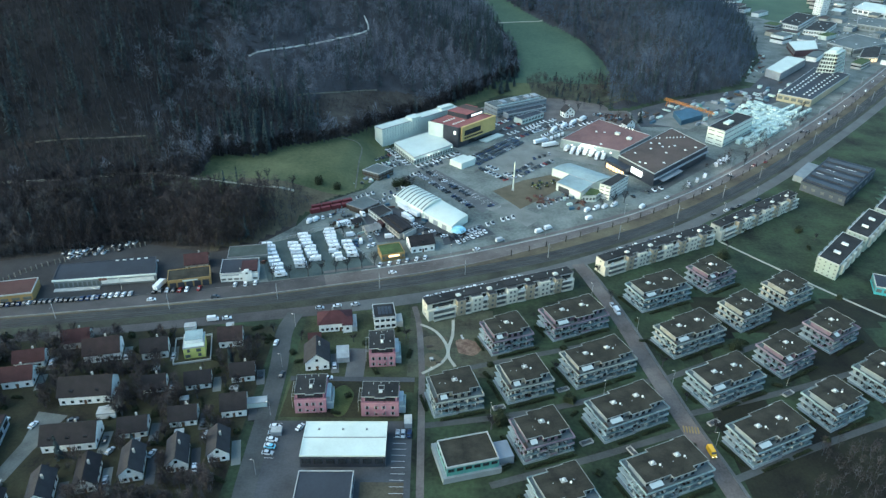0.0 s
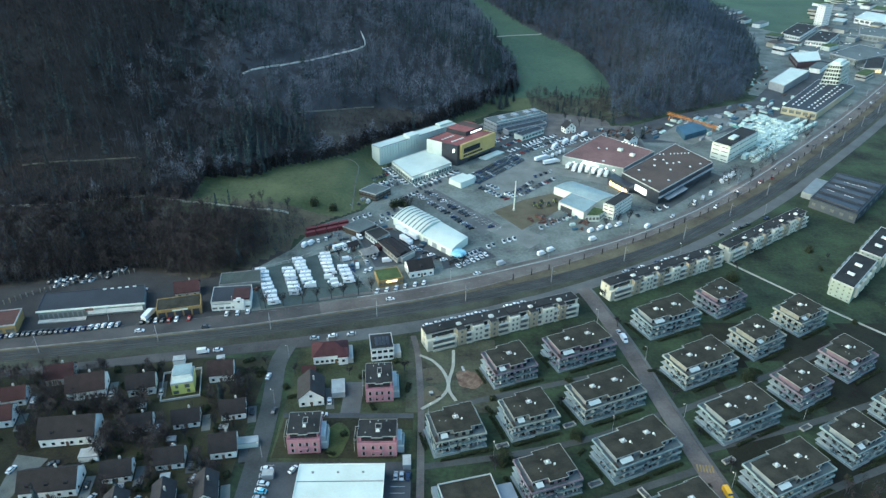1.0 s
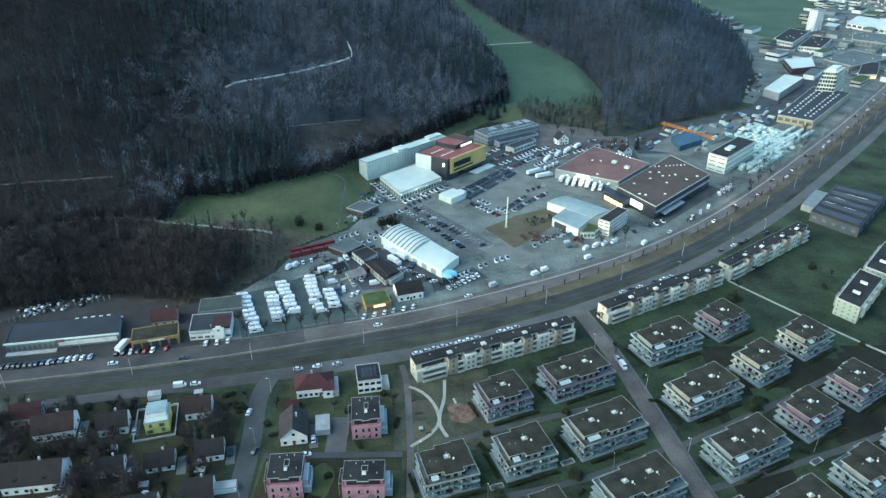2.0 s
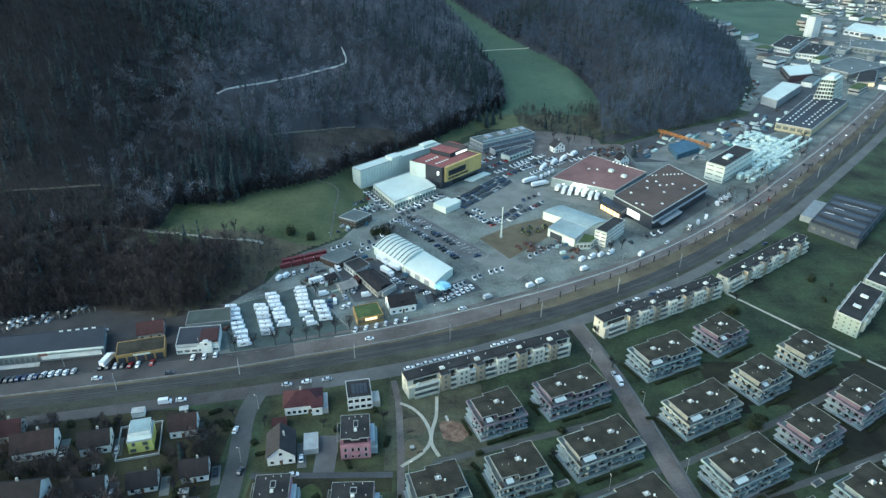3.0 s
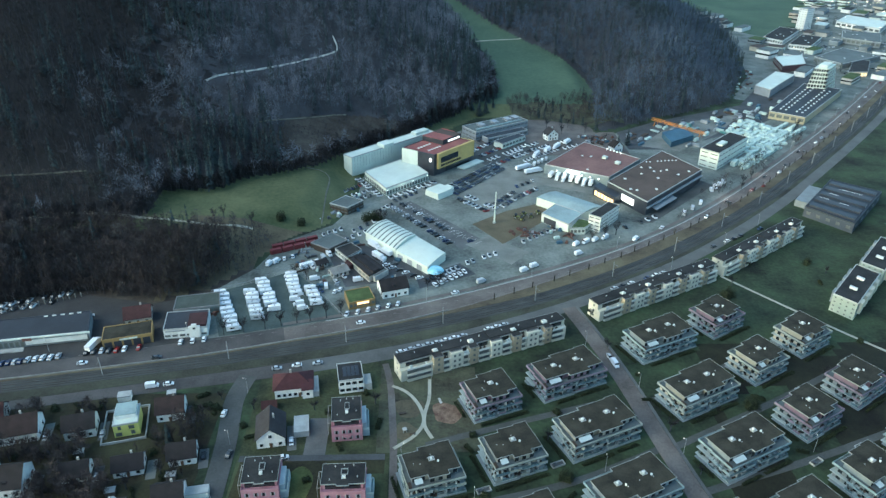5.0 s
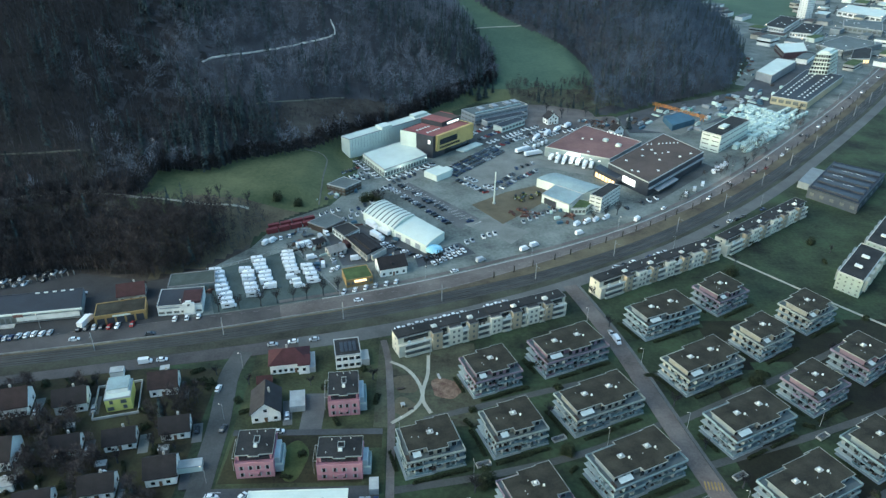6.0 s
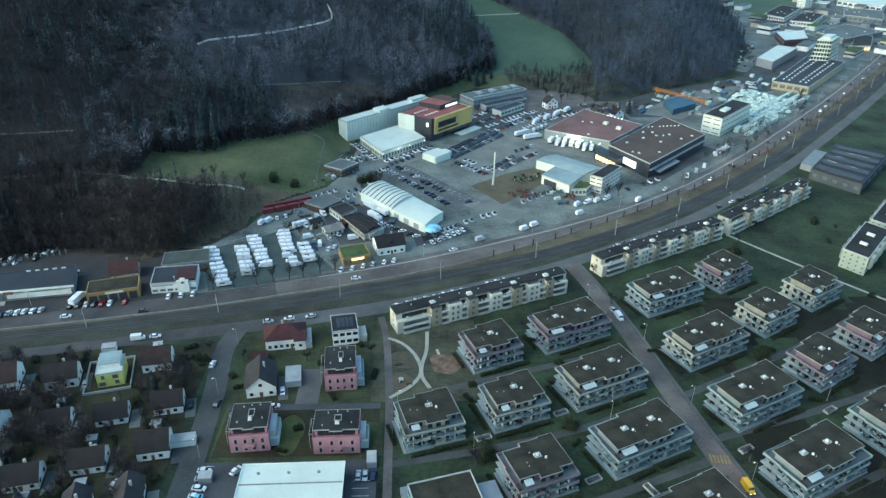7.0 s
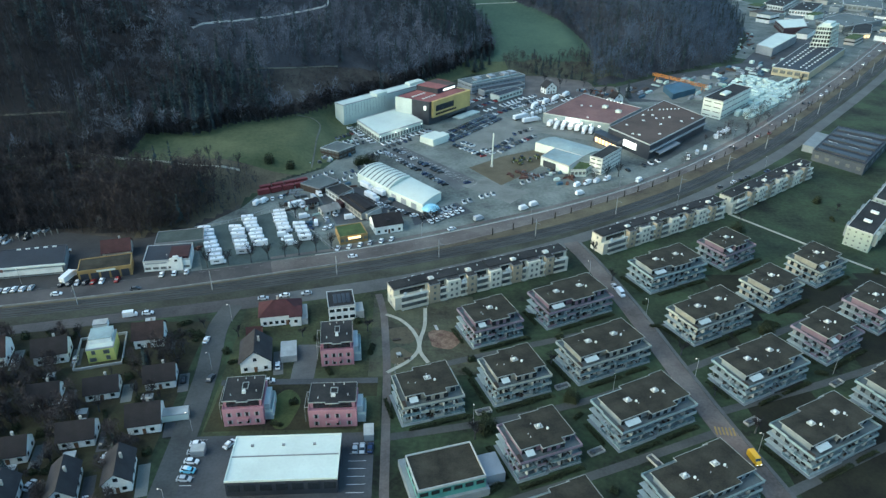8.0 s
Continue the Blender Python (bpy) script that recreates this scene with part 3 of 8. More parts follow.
def long_block(length=81.0, d=9.4, h=8.6):
    """Two storeys and an attic: tan stair bays, plain pale bays, and stacked balconies under roof terraces."""
    ob = thing("long_apartment_block", Matrix.Identity(4), "long cream three-storey apartment block with tan stair bays", "apartment building", "long apartment blocks")
    low = 5.7
    tan = [(0.18, 0.235), (0.39, 0.44), (0.65, 0.705), (0.852, 0.9)]
    plain = [(0.28, 0.35), (0.52, 0.585), (0.745, 0.818)]
    open_bays = [(0.03, 0.172), (0.238, 0.277), (0.353, 0.387), (0.445, 0.515), (0.59, 0.645), (0.71, 0.741), (0.821, 0.848), (0.905, 0.985)]
    part("wall", Shape().box(0, length, 1.2, d, -0.3, low), PLASTER_CREAM, ob)
    part("attic_wall", Shape().box(0.02, length - 0.02, 3.0, d - 0.02, low, h - 0.15), PLASTER_CREAM, ob)
    front = [(-0.1, 2.6)]
    for a, b in sorted(tan + plain):
        y = 0.1 if (a, b) in tan else 1.3
        front += [(a * length, 2.6), (a * length, y), (b * length, y), (b * length, 2.6)]
    outline = front + [(length + 0.1, 2.6), (length + 0.1, d + 0.1), (-0.1, d + 0.1)]
    part("roof", Shape().prism(outline, h - 0.15, h + 0.12), ROOF_DARK, ob)
    part("roof_edge", Shape().ring(inset(outline, -0.04), 0.14, h - 0.2, h + 0.2), GREY_TRIM, ob)
    for a, b in ((0.0, 0.36), (0.52, 0.82)):
        part("raised_roof", Shape().box(a * length + 0.4, b * length, 3.4, d - 0.3, h + 0.1, h + 0.42), ROOF_DARK, ob)
    pane = Shape().box(-0.5, 0.5, -0.05, 0.05, 0, 1.1).mesh("pane", SOFT_GLASS)
    for a, b in tan:
        m = (a + b) / 2 * length
        part("stair_bay", Shape().box(a * length, b * length, 0.2, 2.58, -0.3, h - 0.17), PLASTER_TAN, ob, "tan stair bay")
        for f in range(3):
            part("window", pane, SOFT_GLASS, ob, at=pose(m, 0.18, 1.3 + f * 2.7))
        hatch = part("roof_hatch", Shape().ring([(m - 1.1, 3.6), (m + 1.1, 3.6), (m + 1.1, 5.4), (m - 1.1, 5.4)], 0.3, h + 0.1, h + 1.0), WHITE_WALL, ob)
        part("skylight", Shape().box(m - 0.45, m + 0.45, 4.0, 4.9, h + 0.1, h + 1.3, 0.3), WHITE_DOME, hatch)
    for a, b in plain:
        part("bay", Shape().box(a * length, b * length, 0.4, 2.58, -0.3, h - 0.5), BAY_CREAM, ob, "pale plain bay")
        for f in range(3):
            for u in (0.3, 0.7):
                part("window", pane, SOFT_GLASS, ob, at=pose((a + (b - a) * u) * length, 0.38, 0.9 + f * 2.6))
    q = random.Random(77)
    for n, (a, b) in enumerate(open_bays):
        x0, x1 = a * length, b * length
        for f in range(2):
            z = 0.2 + f * 2.8
            part("balcony_floor", Shape().box(x0, x1, -0.1, 1.18, z - 0.12, z + 0.06), WHITE_WALL, ob)
            part("balcony", Shape().box(x0, x1, -0.14, 0.0, z + 0.06, z + 0.95), BAY_CREAM if (n + f) % 3 else PLASTER_CREAM, ob, "pale balcony parapet")
            part("window", Shape().box(x0 + 0.4, x1 - 0.4, 1.12, 1.22, z + 0.3, z + 2.2), SOFT_GLASS, ob)
        part("terrace_parapet", Shape().box(x0, x1, 0.3, 0.5, low - 0.1, low + 0.9), WHITE_WALL, ob, "white terrace parapet")
        part("window", Shape().box(x0 + 0.3, x1 - 0.3, 2.93, 3.03, low + 0.2, low + 2.2), GLASS, ob)
        tubs = Shape()
        for k in range(3):
            x = q.uniform(x0 + 0.2, x1 - 0.9)
            tubs.box(x, x + q.uniform(0.4, 0.9), 0.7, q.uniform(1.1, 1.9), low, low + q.uniform(0.8, 1.9))
        tagged(part("terrace_furniture", tubs, DARK_WOOD if n % 2 else AWNING, ob), "tubs and chairs on the roof terrace", kind="stuff")
        part("vent", Shape().tube(((x0 + x1) / 2, 6.6, h + 0.1), ((x0 + x1) / 2, 6.6, h + 0.8), 0.22, 0.2, 6), WHITE_DOME, ob)
    for f in range(3):
        part("window", pane, SOFT_GLASS, ob, at=pose(-0.02 if f < 2 else 0.0, 5.6, 1.1 + f * 2.7, 0, 0, 90))
    return ob


lb = long_block()
lb.matrix_basis = spot(-3.4, 274.4, 22.7, 0)
copy_thing(lb, spot(89.8, 317.4, 28.4, 0))
copy_thing(lb, spot(166.0, 358.5, 36.0, 0))

# ---- flat halls and commercial buildings ----
WHITE_METAL = material("white_sheet_metal", (0.57, 0.615, 0.55), 0.5, 0.12, 0.1, 1.5)
WHITE_ROOF = material("white_roof_sheet", (0.53, 0.575, 0.515), 0.6, 0.1, 0.08, 1.2)
DARK_CLAD = material("dark_cladding", (0.035, 0.04, 0.05), 0.5, 0.25, 0.15, 2.0)
RED_ROOF = material("red_roof_sheet", (0.145, 0.076, 0.068), 0.75, 0.25, 0.05, 0.8, tint=(0.165, 0.09, 0.078))
BROWN_ROOF = material("brown_roof_sheet", (0.075, 0.055, 0.045), 0.85, 0.3, 0.05, 0.9)
YELLOW_CLAD = material("yellow_cladding", (0.5, 0.37, 0.14), 0.6, 0.15, 0.15, 2.0)
GREY_CLAD = material("grey_cladding", (0.25, 0.27, 0.29), 0.6, 0.15, 0.15, 2.0)
TURQ_GLASS = material("turquoise_glass_panel", (0.08, 0.22, 0.2), 0.3, 0.2, 0.2, 1.5, spec=0.6)
GREY_ROOF = material("grey_flat_roof", (0.1, 0.114, 0.112), 0.8, 0.25, 0.06, 1.0)
BLUE_GREY_ROOF = material("blue_grey_roof", (0.03, 0.034, 0.042), 0.7, 0.25, 0.06, 1.0)


def flat_building(name, x, y, w, d, rot, h, wall, roof, label, category="building", edge=None, windows=0, storeys=1, lights=0, zbase=0.0, rim=0.4, bands=False, glass=0.42, pane_width=0.36):
    """A flat-roofed building from its front left corner; windows per storey on front and sides; skylights on the roof."""
    ob = thing(name, spot(x, y, rot, zbase), label, category)
    part("wall", Shape().box(0, w, 0, d, -0.4, h), wall, ob)
    part("roof", Shape().box(0.2, w - 0.2, 0.2, d - 0.2, h, h + 0.12), roof, ob)
    part("roof_edge", Shape().ring([(-0.06, -0.06), (w + 0.06, -0.06), (w + 0.06, d + 0.06), (-0.06, d + 0.06)], 0.3, h - 0.3, h + rim), edge or COPING, ob)
    sh = h / storeys
    if bands:
        for s in range(storeys):
            part("window_band", Shape().ring([(-0.04, -0.04), (w + 0.04, -0.04), (w + 0.04, d + 0.04), (-0.04, d + 0.04)], 0.2, s * sh + sh * 0.34, s * sh + sh * 0.72), GLASS, ob)
    elif windows:
        step = w / windows
        pane = Shape().box(-step * pane_width, step * pane_width, -0.06, 0.06, 0, sh * glass).mesh("pane", GLASS)
        for s in range(storeys):
            for i in range(windows):
                part("window", pane, GLASS, ob, at=pose((i + 0.5) * step, -0.02, s * sh + sh * 0.34))
            n = max(1, int(d / step))
            for i in range(n):
                for xx in (-0.02, w + 0.02):
                    part("window", pane, GLASS, ob, at=pose(xx, (i + 0.5) * d / n, s * sh + sh * 0.34, 0, 0, 90))
    rr = random.Random(int(x * 7 + y))
    for i in range(lights):
        a, b = w * rr.uniform(0.08, 0.92), d * rr.uniform(0.1, 0.9)
        part("skylight", Shape().box(a - 0.7, a + 0.7, b - 0.7, b + 0.7, h + 0.1, h + 0.6, 0.3), WHITE_DOME, ob)
    return ob


wh = flat_building("white_hall", -49.0, 183.7, 31, 17.3, 0.9, 5.6, DARK_CLAD, WHITE_ROOF, "low hall with a white metal roof and dark walls", "hall", edge=WHITE_METAL, windows=7)
part("ridge", Shape().box(0.3, 30.7, 9.0, 9.3, 5.7, 5.95), GREY_TRIM, wh)
for k in range(3):
    part("roof_vent", Shape().box(5 + 9 * k, 5.8 + 9 * k, 13, 13.6, 5.7, 6.2), GREY_TRIM, wh)
flat_building("dark_hall", -47.8, 158.0, 19.4, 19.2, 0.8, 5.0, GREY_CLAD, BLUE_GREY_ROOF, "low hall with dark flat roof and pale edge", "hall", windows=5)
PINK = material("pink_plaster", (0.36, 0.19, 0.225), 0.85, 0.18, 0.2, 2.0)
SHUTTER = material("grey_window_shutter", (0.3, 0.29, 0.3), 0.8, 0.15, 0.5, 3.0)


def pink_villa(x, y, rot, w, d):
    """Two pink storeys, a set-back attic under a dark flat roof, and pale stepped side terraces."""
    ob = thing("pink_villa", spot(x, y, rot, 0), "pink three-storey villa with dark flat roof and pale side terraces", "house", "pink villas")
    low, h = 6.1, 8.9
    part("wall", Shape().box(0, w, 0, d, -0.4, low), PINK, ob)
    part("parapet", Shape().ring([(-0.05, -0.05), (w + 0.05, -0.05), (w + 0.05, d + 0.05), (-0.05, d + 0.05)], 0.22, low, low + 0.75), PINK, ob)
    part("attic_wall", Shape().box(0.6, w - 0.6, 1.7, d - 0.3, low, h - 0.1), PINK, ob)
    line = [(0.1, 1.2), (w * 0.36, 1.2), (w * 0.36, 0.5), (w * 0.64, 0.5), (w * 0.64, 1.2), (w - 0.1, 1.2), (w - 0.1, d), (0.1, d)]
    part("roof", Shape().prism(line, h - 0.1, h + 0.15), ROOF_DARK, ob)
    part("roof_edge", Shape().ring(inset(line, -0.04), 0.13, h - 0.12, h + 0.3), RIM, ob)
    pane = Shape().box(-0.42, 0.42, -0.05, 0.05, 0, 1.5).mesh("pane", GLASS)
    leaf = Shape().box(-0.2, 0.2, -0.06, 0.04, 0, 1.5).mesh("shutter", SHUTTER)
    for f in range(2):
        for k, u in enumerate((0.16, 0.4, 0.6, 0.84)):
            win = part("window", pane, GLASS, ob, at=pose(w * u, -0.02, 0.9 + 2.9 * f))
            for sx in (-0.64, 0.64):
                part("shutter", leaf, SHUTTER, win, at=pose(sx, 0, 0))
        for v in (0.25, 0.5, 0.75):
            part("window", pane, GLASS, ob, at=pose(-0.02, d * v, 0.9 + 2.9 * f, 0, 0, 90))
    part("attic_glass", Shape().box(w * 0.1, w * 0.9, 1.62, 1.72, low + 0.3, h - 0.5), GLASS, ob)
    part("balcony", Shape().box(w * 0.38, w * 0.62, -1.3, 0, 2.7, 2.9).box(w * 0.38, w * 0.62, -1.3, -1.2, 2.9, 3.8), PINK, ob)
    part("side_terrace", Shape().box(w, w + 2.6, 2.0, d - 1.5, -0.3, 2.9).box(w, w + 1.7, 2.6, d - 2.0, 2.9, 5.8), AWNING, ob, "pale stepped terraces")
    part("terrace_rail", Shape().ring([(w + 0.1, 2.1), (w + 2.5, 2.1), (w + 2.5, d - 1.6), (w + 0.1, d - 1.6)], 0.1, 2.9, 3.8), WHITE_METAL, ob)
    part("side_frame", Shape().ring([(-1.5, d * 0.25), (0.0, d * 0.25), (0.0, d * 0.95), (-1.5, d * 0.95)], 0.14, 5.9, 6.1), RIM, ob, "thin pale balcony frame")
    for v in (0.27, 0.93):
        part("frame_post", Shape().box(-1.5, -1.36, d * v - 0.07, d * v + 0.07, -0.2, 5.9), RIM, ob)
    part("roof_hatch", Shape().ring([(w * 0.44, d * 0.5), (w * 0.6, d * 0.5), (w * 0.6, d * 0.76), (w * 0.44, d * 0.76)], 0.2, h + 0.1, h + 0.5), RIM, ob)
    part("skylight", Shape().box(w * 0.46, w * 0.56, d * 0.34, d * 0.44, h + 0.1, h + 0.9, 0.2), WHITE_DOME, ob)
    for u, v in ((0.2, 0.3), (0.3, 0.85), (0.72, 0.9), (0.82, 0.4), (0.5, 0.9)):
        part("vent", Shape().tube((w * u, d * v, h + 0.1), (w * u, d * v, h + 0.8), 0.2, 0.16, 6), COPING, ob)


for x, y, rot, w, d in ((-29.4, 210.5, 1.0, 14.9, 10.5), (-56.0, 211.7, 4.0, 12.4, 13.0), (-29.0, 241.0, 5.0, 11.4, 14.4)):
    pink_villa(x, y, rot, w, d)
ob = flat_building("turquoise_office", 4.4, 177.6, 19.5, 13.6, 15, 6.6, TURQ_GLASS, ROOF_GRAVEL, "turquoise-clad low office with dark flat roof and white rim", "office", windows=6, storeys=2, rim=0.6)
part("annex", Shape().box(19.6, 26.5, 2.5, 11, -0.3, 3.6), GREY_CLAD, ob)
part("podium", Shape().box(-1.5, 20.5, -1.0, 17, -0.3, 2.6), PLASTER_GREY, ob)



def quad_building(name, corners, h, wall, roof, label, category, panes=(), edge=None, lights=0, rim=0.4, seed=1, sill=0.34, tall=0.42, wide=0.36):
    """A flat-roofed building on four corners, counter-clockwise from its front left one. panes: (side, count, storeys)."""
    ox, oy = corners[0]
    ob = thing(name, spot(ox, oy, 0, 0), label, category)
    c = [(x - ox, y - oy) for x, y in corners]
    part("wall", Shape().prism(c, -0.4, h), wall, ob)
    part("roof", Shape().prism(inset(c, 0.2), h, h + 0.12), roof, ob)
    part("roof_edge", Shape().ring(inset(c, -0.06), 0.35, h - 0.3, h + rim), edge or COPING, ob)
    for side, count, storeys in panes:
        a, b = Vector(c[side]), Vector(c[(side + 1) % 4])
        step, sh = (b - a).length / count, h / storeys
        pane = Shape().box(-step * wide, step * wide, -0.06, 0.06, 0, sh * tall).mesh("pane", SOFT_GLASS)
        rot = math.degrees(math.atan2(b.y - a.y, b.x - a.x))
        for s in range(storeys):
            for i in range(count):
                p = a + (b - a) * (i + 0.5) / count
                part("window", pane, SOFT_GLASS, ob, at=pose(p.x, p.y, s * sh + sh * sill, 0, 0, rot) @ pose(0, -0.02, 0))
    rr = random.Random(seed)
    dome = Shape().box(-0.8, 0.8, -0.8, 0.8, 0, 0.5, 0.3).mesh("skylight", WHITE_DOME)
    for i in range(lights):
        u, v = rr.uniform(0.06, 0.94), rr.uniform(0.06, 0.94)
        p = (Vector(c[0]) * (1 - u) + Vector(c[1]) * u) * (1 - v) + (Vector(c[3]) * (1 - u) + Vector(c[2]) * u) * v
        part("skylight", dome, WHITE_DOME, ob, at=pose(p.x, p.y, h + 0.1))
    return ob


def local_box(ob, corners, u0, u1, v0, v1, z0, z1, name, mat, label=""):
    """A box-like part on a quad building, by fractions of its plan."""
    ox, oy = corners[0]
    c = [Vector((x - ox, y - oy)) for x, y in corners]
    at = lambda u, v: (c[0] * (1 - u) + c[1] * u) * (1 - v) + (c[3] * (1 - u) + c[2] * u) * v
    return part(name, Shape().prism([tuple(at(u0, v0)), tuple(at(u1, v0)), tuple(at(u1, v1)), tuple(at(u0, v1))], z0, z1), mat, ob, label)


LIT_WHITE = glowing("lit_sign_white", (1.0, 0.95, 0.88), 0.5)
LIT_WARM = glowing("lit_window_warm", (1.0, 0.6, 0.24), 0.9)
LIT_LAMP = glowing("lamp_warm", (1.0, 0.75, 0.5), 2.0)
DIM_LAMP = glowing("lamp_dim", (1.0, 0.86, 0.7), 0.5)

# store with yellow front, red roof and white halls
LOW = [(-17.7, 466.5), (10.2, 493.0), (-5.6, 522.0), (-33.5, 495.8)]
ob = quad_building("white_showroom", LOW, 5.2, WHITE_METAL, WHITE_ROOF, "low white showroom with a glazed arcade", "showroom", [(0, 15, 1), (3, 9, 1)], sill=0.1, tall=0.5)
BACK = [(-42.4, 499.1), (15.1, 553.7), (8.9, 560.2), (-48.6, 505.6)]
ob = quad_building("white_warehouse", BACK, 14.0, WHITE_METAL, WHITE_ROOF, "tall white warehouse behind the showroom", "warehouse")
local_box(ob, BACK, 0.36, 0.48, -0.12, 0.7, 13.9, 16.3, "plant_room", WHITE_METAL)
local_box(ob, BACK, 0.8, 0.97, 0.3, 0.9, 14.1, 16.0, "roof_unit", WHITE_ROOF)
for k in range(14):
    local_box(ob, BACK, 0.03 + 0.033 * k, 0.0315 + 0.033 * k, -0.012, -0.001, 5.4, 13.6, "panel_seam", GREY_CLAD)
STORE_RED = material("store_red_roof", (0.2, 0.066, 0.06), 0.75, 0.25, 0.06, 0.9, tint=(0.23, 0.085, 0.075))
STORE = [(14.5, 500.2), (42.0, 529.0), (19.6, 545.0), (-7.9, 514.5)]
ob = quad_building("yellow_store", STORE, 15.4, DARK_CLAD, STORE_RED, "store with yellow front and red roof", "store", edge=DARK_CLAD)
for k in range(9):
    local_box(ob, STORE, 0.12 + 0.06 * k, 0.165 + 0.06 * k, -0.068, -0.061, 6.0, 7.4, "window", GLASS)
local_box(ob, STORE, -0.012, 0.0, -0.01, 0.5, -0.3, 15.8, "side_panel", DARK_CLAD, "dark blue side panel")
local_box(ob, STORE, -0.012, 0.0, 0.5, 1.0, -0.3, 15.8, "side_panel", WHITE_METAL, "white side panel")
local_box(ob, STORE, 0.12, 0.58, -0.068, -0.061, 8.6, 12.6, "glass_front", GLASS)
local_box(ob, STORE, 0.52, 1.02, 0.35, 1.0, 15.4, 18.9, "tower", DARK_CLAD, "dark roof storey")
local_box(ob, STORE, 0.52, 0.8, 0.35, 1.0, 18.9, 19.15, "tower_roof", STORE_RED)
local_box(ob, STORE, 0.8, 1.02, 0.35, 1.0, 18.9, 19.15, "tower_roof", BROWN_ROOF)
RED_STORE = material("red_cladding", (0.3, 0.07, 0.06), 0.7, 0.2, 0.1, 1.5)
for k in range(3):
    local_box(ob, STORE, 1.061, 1.066, 0.64 + 0.12 * k, 0.71 + 0.12 * k, 16.4, 18.2, "sign", LIT_WHITE)
local_box(ob, STORE, 0.66, 0.97, 0.338, 0.348, 16.4, 17.8, "sign", LIT_WHITE)
local_box(ob, STORE, -0.03, -0.014, 0.07, 0.12, 10.2, 12.8, "sign", LIT_WHITE)
local_box(ob, STORE, 0.06, 1.01, -0.06, -0.001, 4.6, 15.9, "front_panel", YELLOW_CLAD, "yellow clad front over the entrance")
local_box(ob, STORE, 1.001, 1.03, -0.06, 0.6, 4.6, 15.9, "end_panel", YELLOW_CLAD, "yellow clad end wall")
local_box(ob, STORE, 1.03, 1.06, 0.6, 1.0, 8.0, 19.0, "end_panel", RED_STORE, "red clad end wall")
for k in range(4):
    local_box(ob, STORE, 1.031, 1.034, 0.02 + 0.13 * k, 0.1 + 0.13 * k, 6.2, 7.4, "window", GLASS)
    local_box(ob, STORE, 1.031, 1.034, 0.02 + 0.13 * k, 0.1 + 0.13 * k, 11.2, 12.4, "window", GLASS)
local_box(ob, STORE, 0.3, 0.95, -0.004, -0.001, 0.2, 3.8, "shop_window", GLASS)
local_box(ob, STORE, 0.55, 1.1, -0.3, -0.07, 0.1, 0.9, "entrance_step", WHITE_METAL, "white entrance steps")
for v in (0.3, 0.62):
    for k in range(5):
        local_box(ob, STORE, 0.12 + 0.07 * k, 0.15 + 0.07 * k, v, v + 0.05, 15.5, 16.0, "skylight", WHITE_DOME)
LIT_COOL = glowing("lamp_white", (1.0, 0.96, 0.88), 1.1)
for u in (0.02, 0.36, 0.62, 0.97):
    wall_lamp = thing("wall_lamp", spot(-17.7 + 27.9 * u, 466.5 + 26.5 * u, 44, 0), "lit white wall lamp on the showroom", "wall lamp", "showroom wall lamps")
    part("lamp_head", Shape().box(-0.3, 0.3, -0.5, -0.15, 3.5, 3.8), LIT_COOL, wall_lamp)
    part("bracket", Shape().box(-0.08, 0.08, -0.2, 0.0, 3.55, 3.75), STEEL, wall_lamp)
SUPER = [(144.9, 434.5), (198.0, 487.0), (181.6, 524.0), (127.9, 467.0)]
ob = quad_building("supermarket", SUPER, 9.3, DARK_CLAD, BROWN_ROOF, "large dark supermarket with brown flat roof", "supermarket", lights=12, seed=9)
for k in range(9):
    u, v = 0.6 + 0.037 * (k * 7 % 10), 0.5 + 0.047 * (k * 3 % 10)
    local_box(ob, SUPER, u, u + 0.014, v, v + 0.022, 9.4, 10.0, "skylight", WHITE_DOME)
local_box(ob, SUPER, -0.012, -0.001, 0.3, 0.6, 2.6, 6.4, "sign", LIT_WHITE)
local_box(ob, SUPER, 1.001, 1.008, 0.1, 0.3, 3.6, 8.6, "sign", LIT_WHITE)
local_box(ob, SUPER, 0.0, 1.0, -0.04, 0.0, 5.2, 5.8, "cornice", GREY_CLAD)
local_box(ob, SUPER, 0.1, 0.45, -0.12, 0.0, 3.0, 3.5, "canopy", GREY_CLAD)
local_box(ob, SUPER, -0.1, -0.001, 0.62, 1.2, -0.3, 6.0, "entrance_wing", DARK_CLAD)
for k in range(6):
    local_box(ob, SUPER, -0.106, -0.101, 0.66 + 0.085 * k, 0.72 + 0.085 * k, 0.8, 3.6, "lit_window", LIT_WARM)
MARKET = [(92.5, 504.0), (132.4, 480.5), (163.3, 514.0), (130.0, 550.0)]
ob = quad_building("market_hall", MARKET, 6.8, material("pale_grey_cladding", (0.2, 0.24, 0.245), 0.6, 0.2, 0.15, 1.5), RED_ROOF, "flat market hall with a red roof", "hall", lights=3, seed=3)
for k in range(7):
    local_box(ob, MARKET, 0.06 + k * 0.08, 0.11 + k * 0.08, -0.006, -0.001, 0.5, 3.8, "loading_gate", GREY_CLAD)
local_box(ob, MARKET, 0.36, 0.56, -0.02, -0.006, 4.9, 6.5, "sign", LIT_COOL)
for k in range(6):
    local_box(ob, MARKET, 0.2 + k * 0.13, 0.215 + k * 0.13, -0.03, -0.004, 4.2, 4.6, "dock_lamp", LIT_COOL)
for k in range(5):
    local_box(ob, MARKET, 0.42 + 0.06 * k, 0.432 + 0.06 * k, 0.985, 0.997, 6.9, 7.3, "edge_lamp", LIT_COOL)
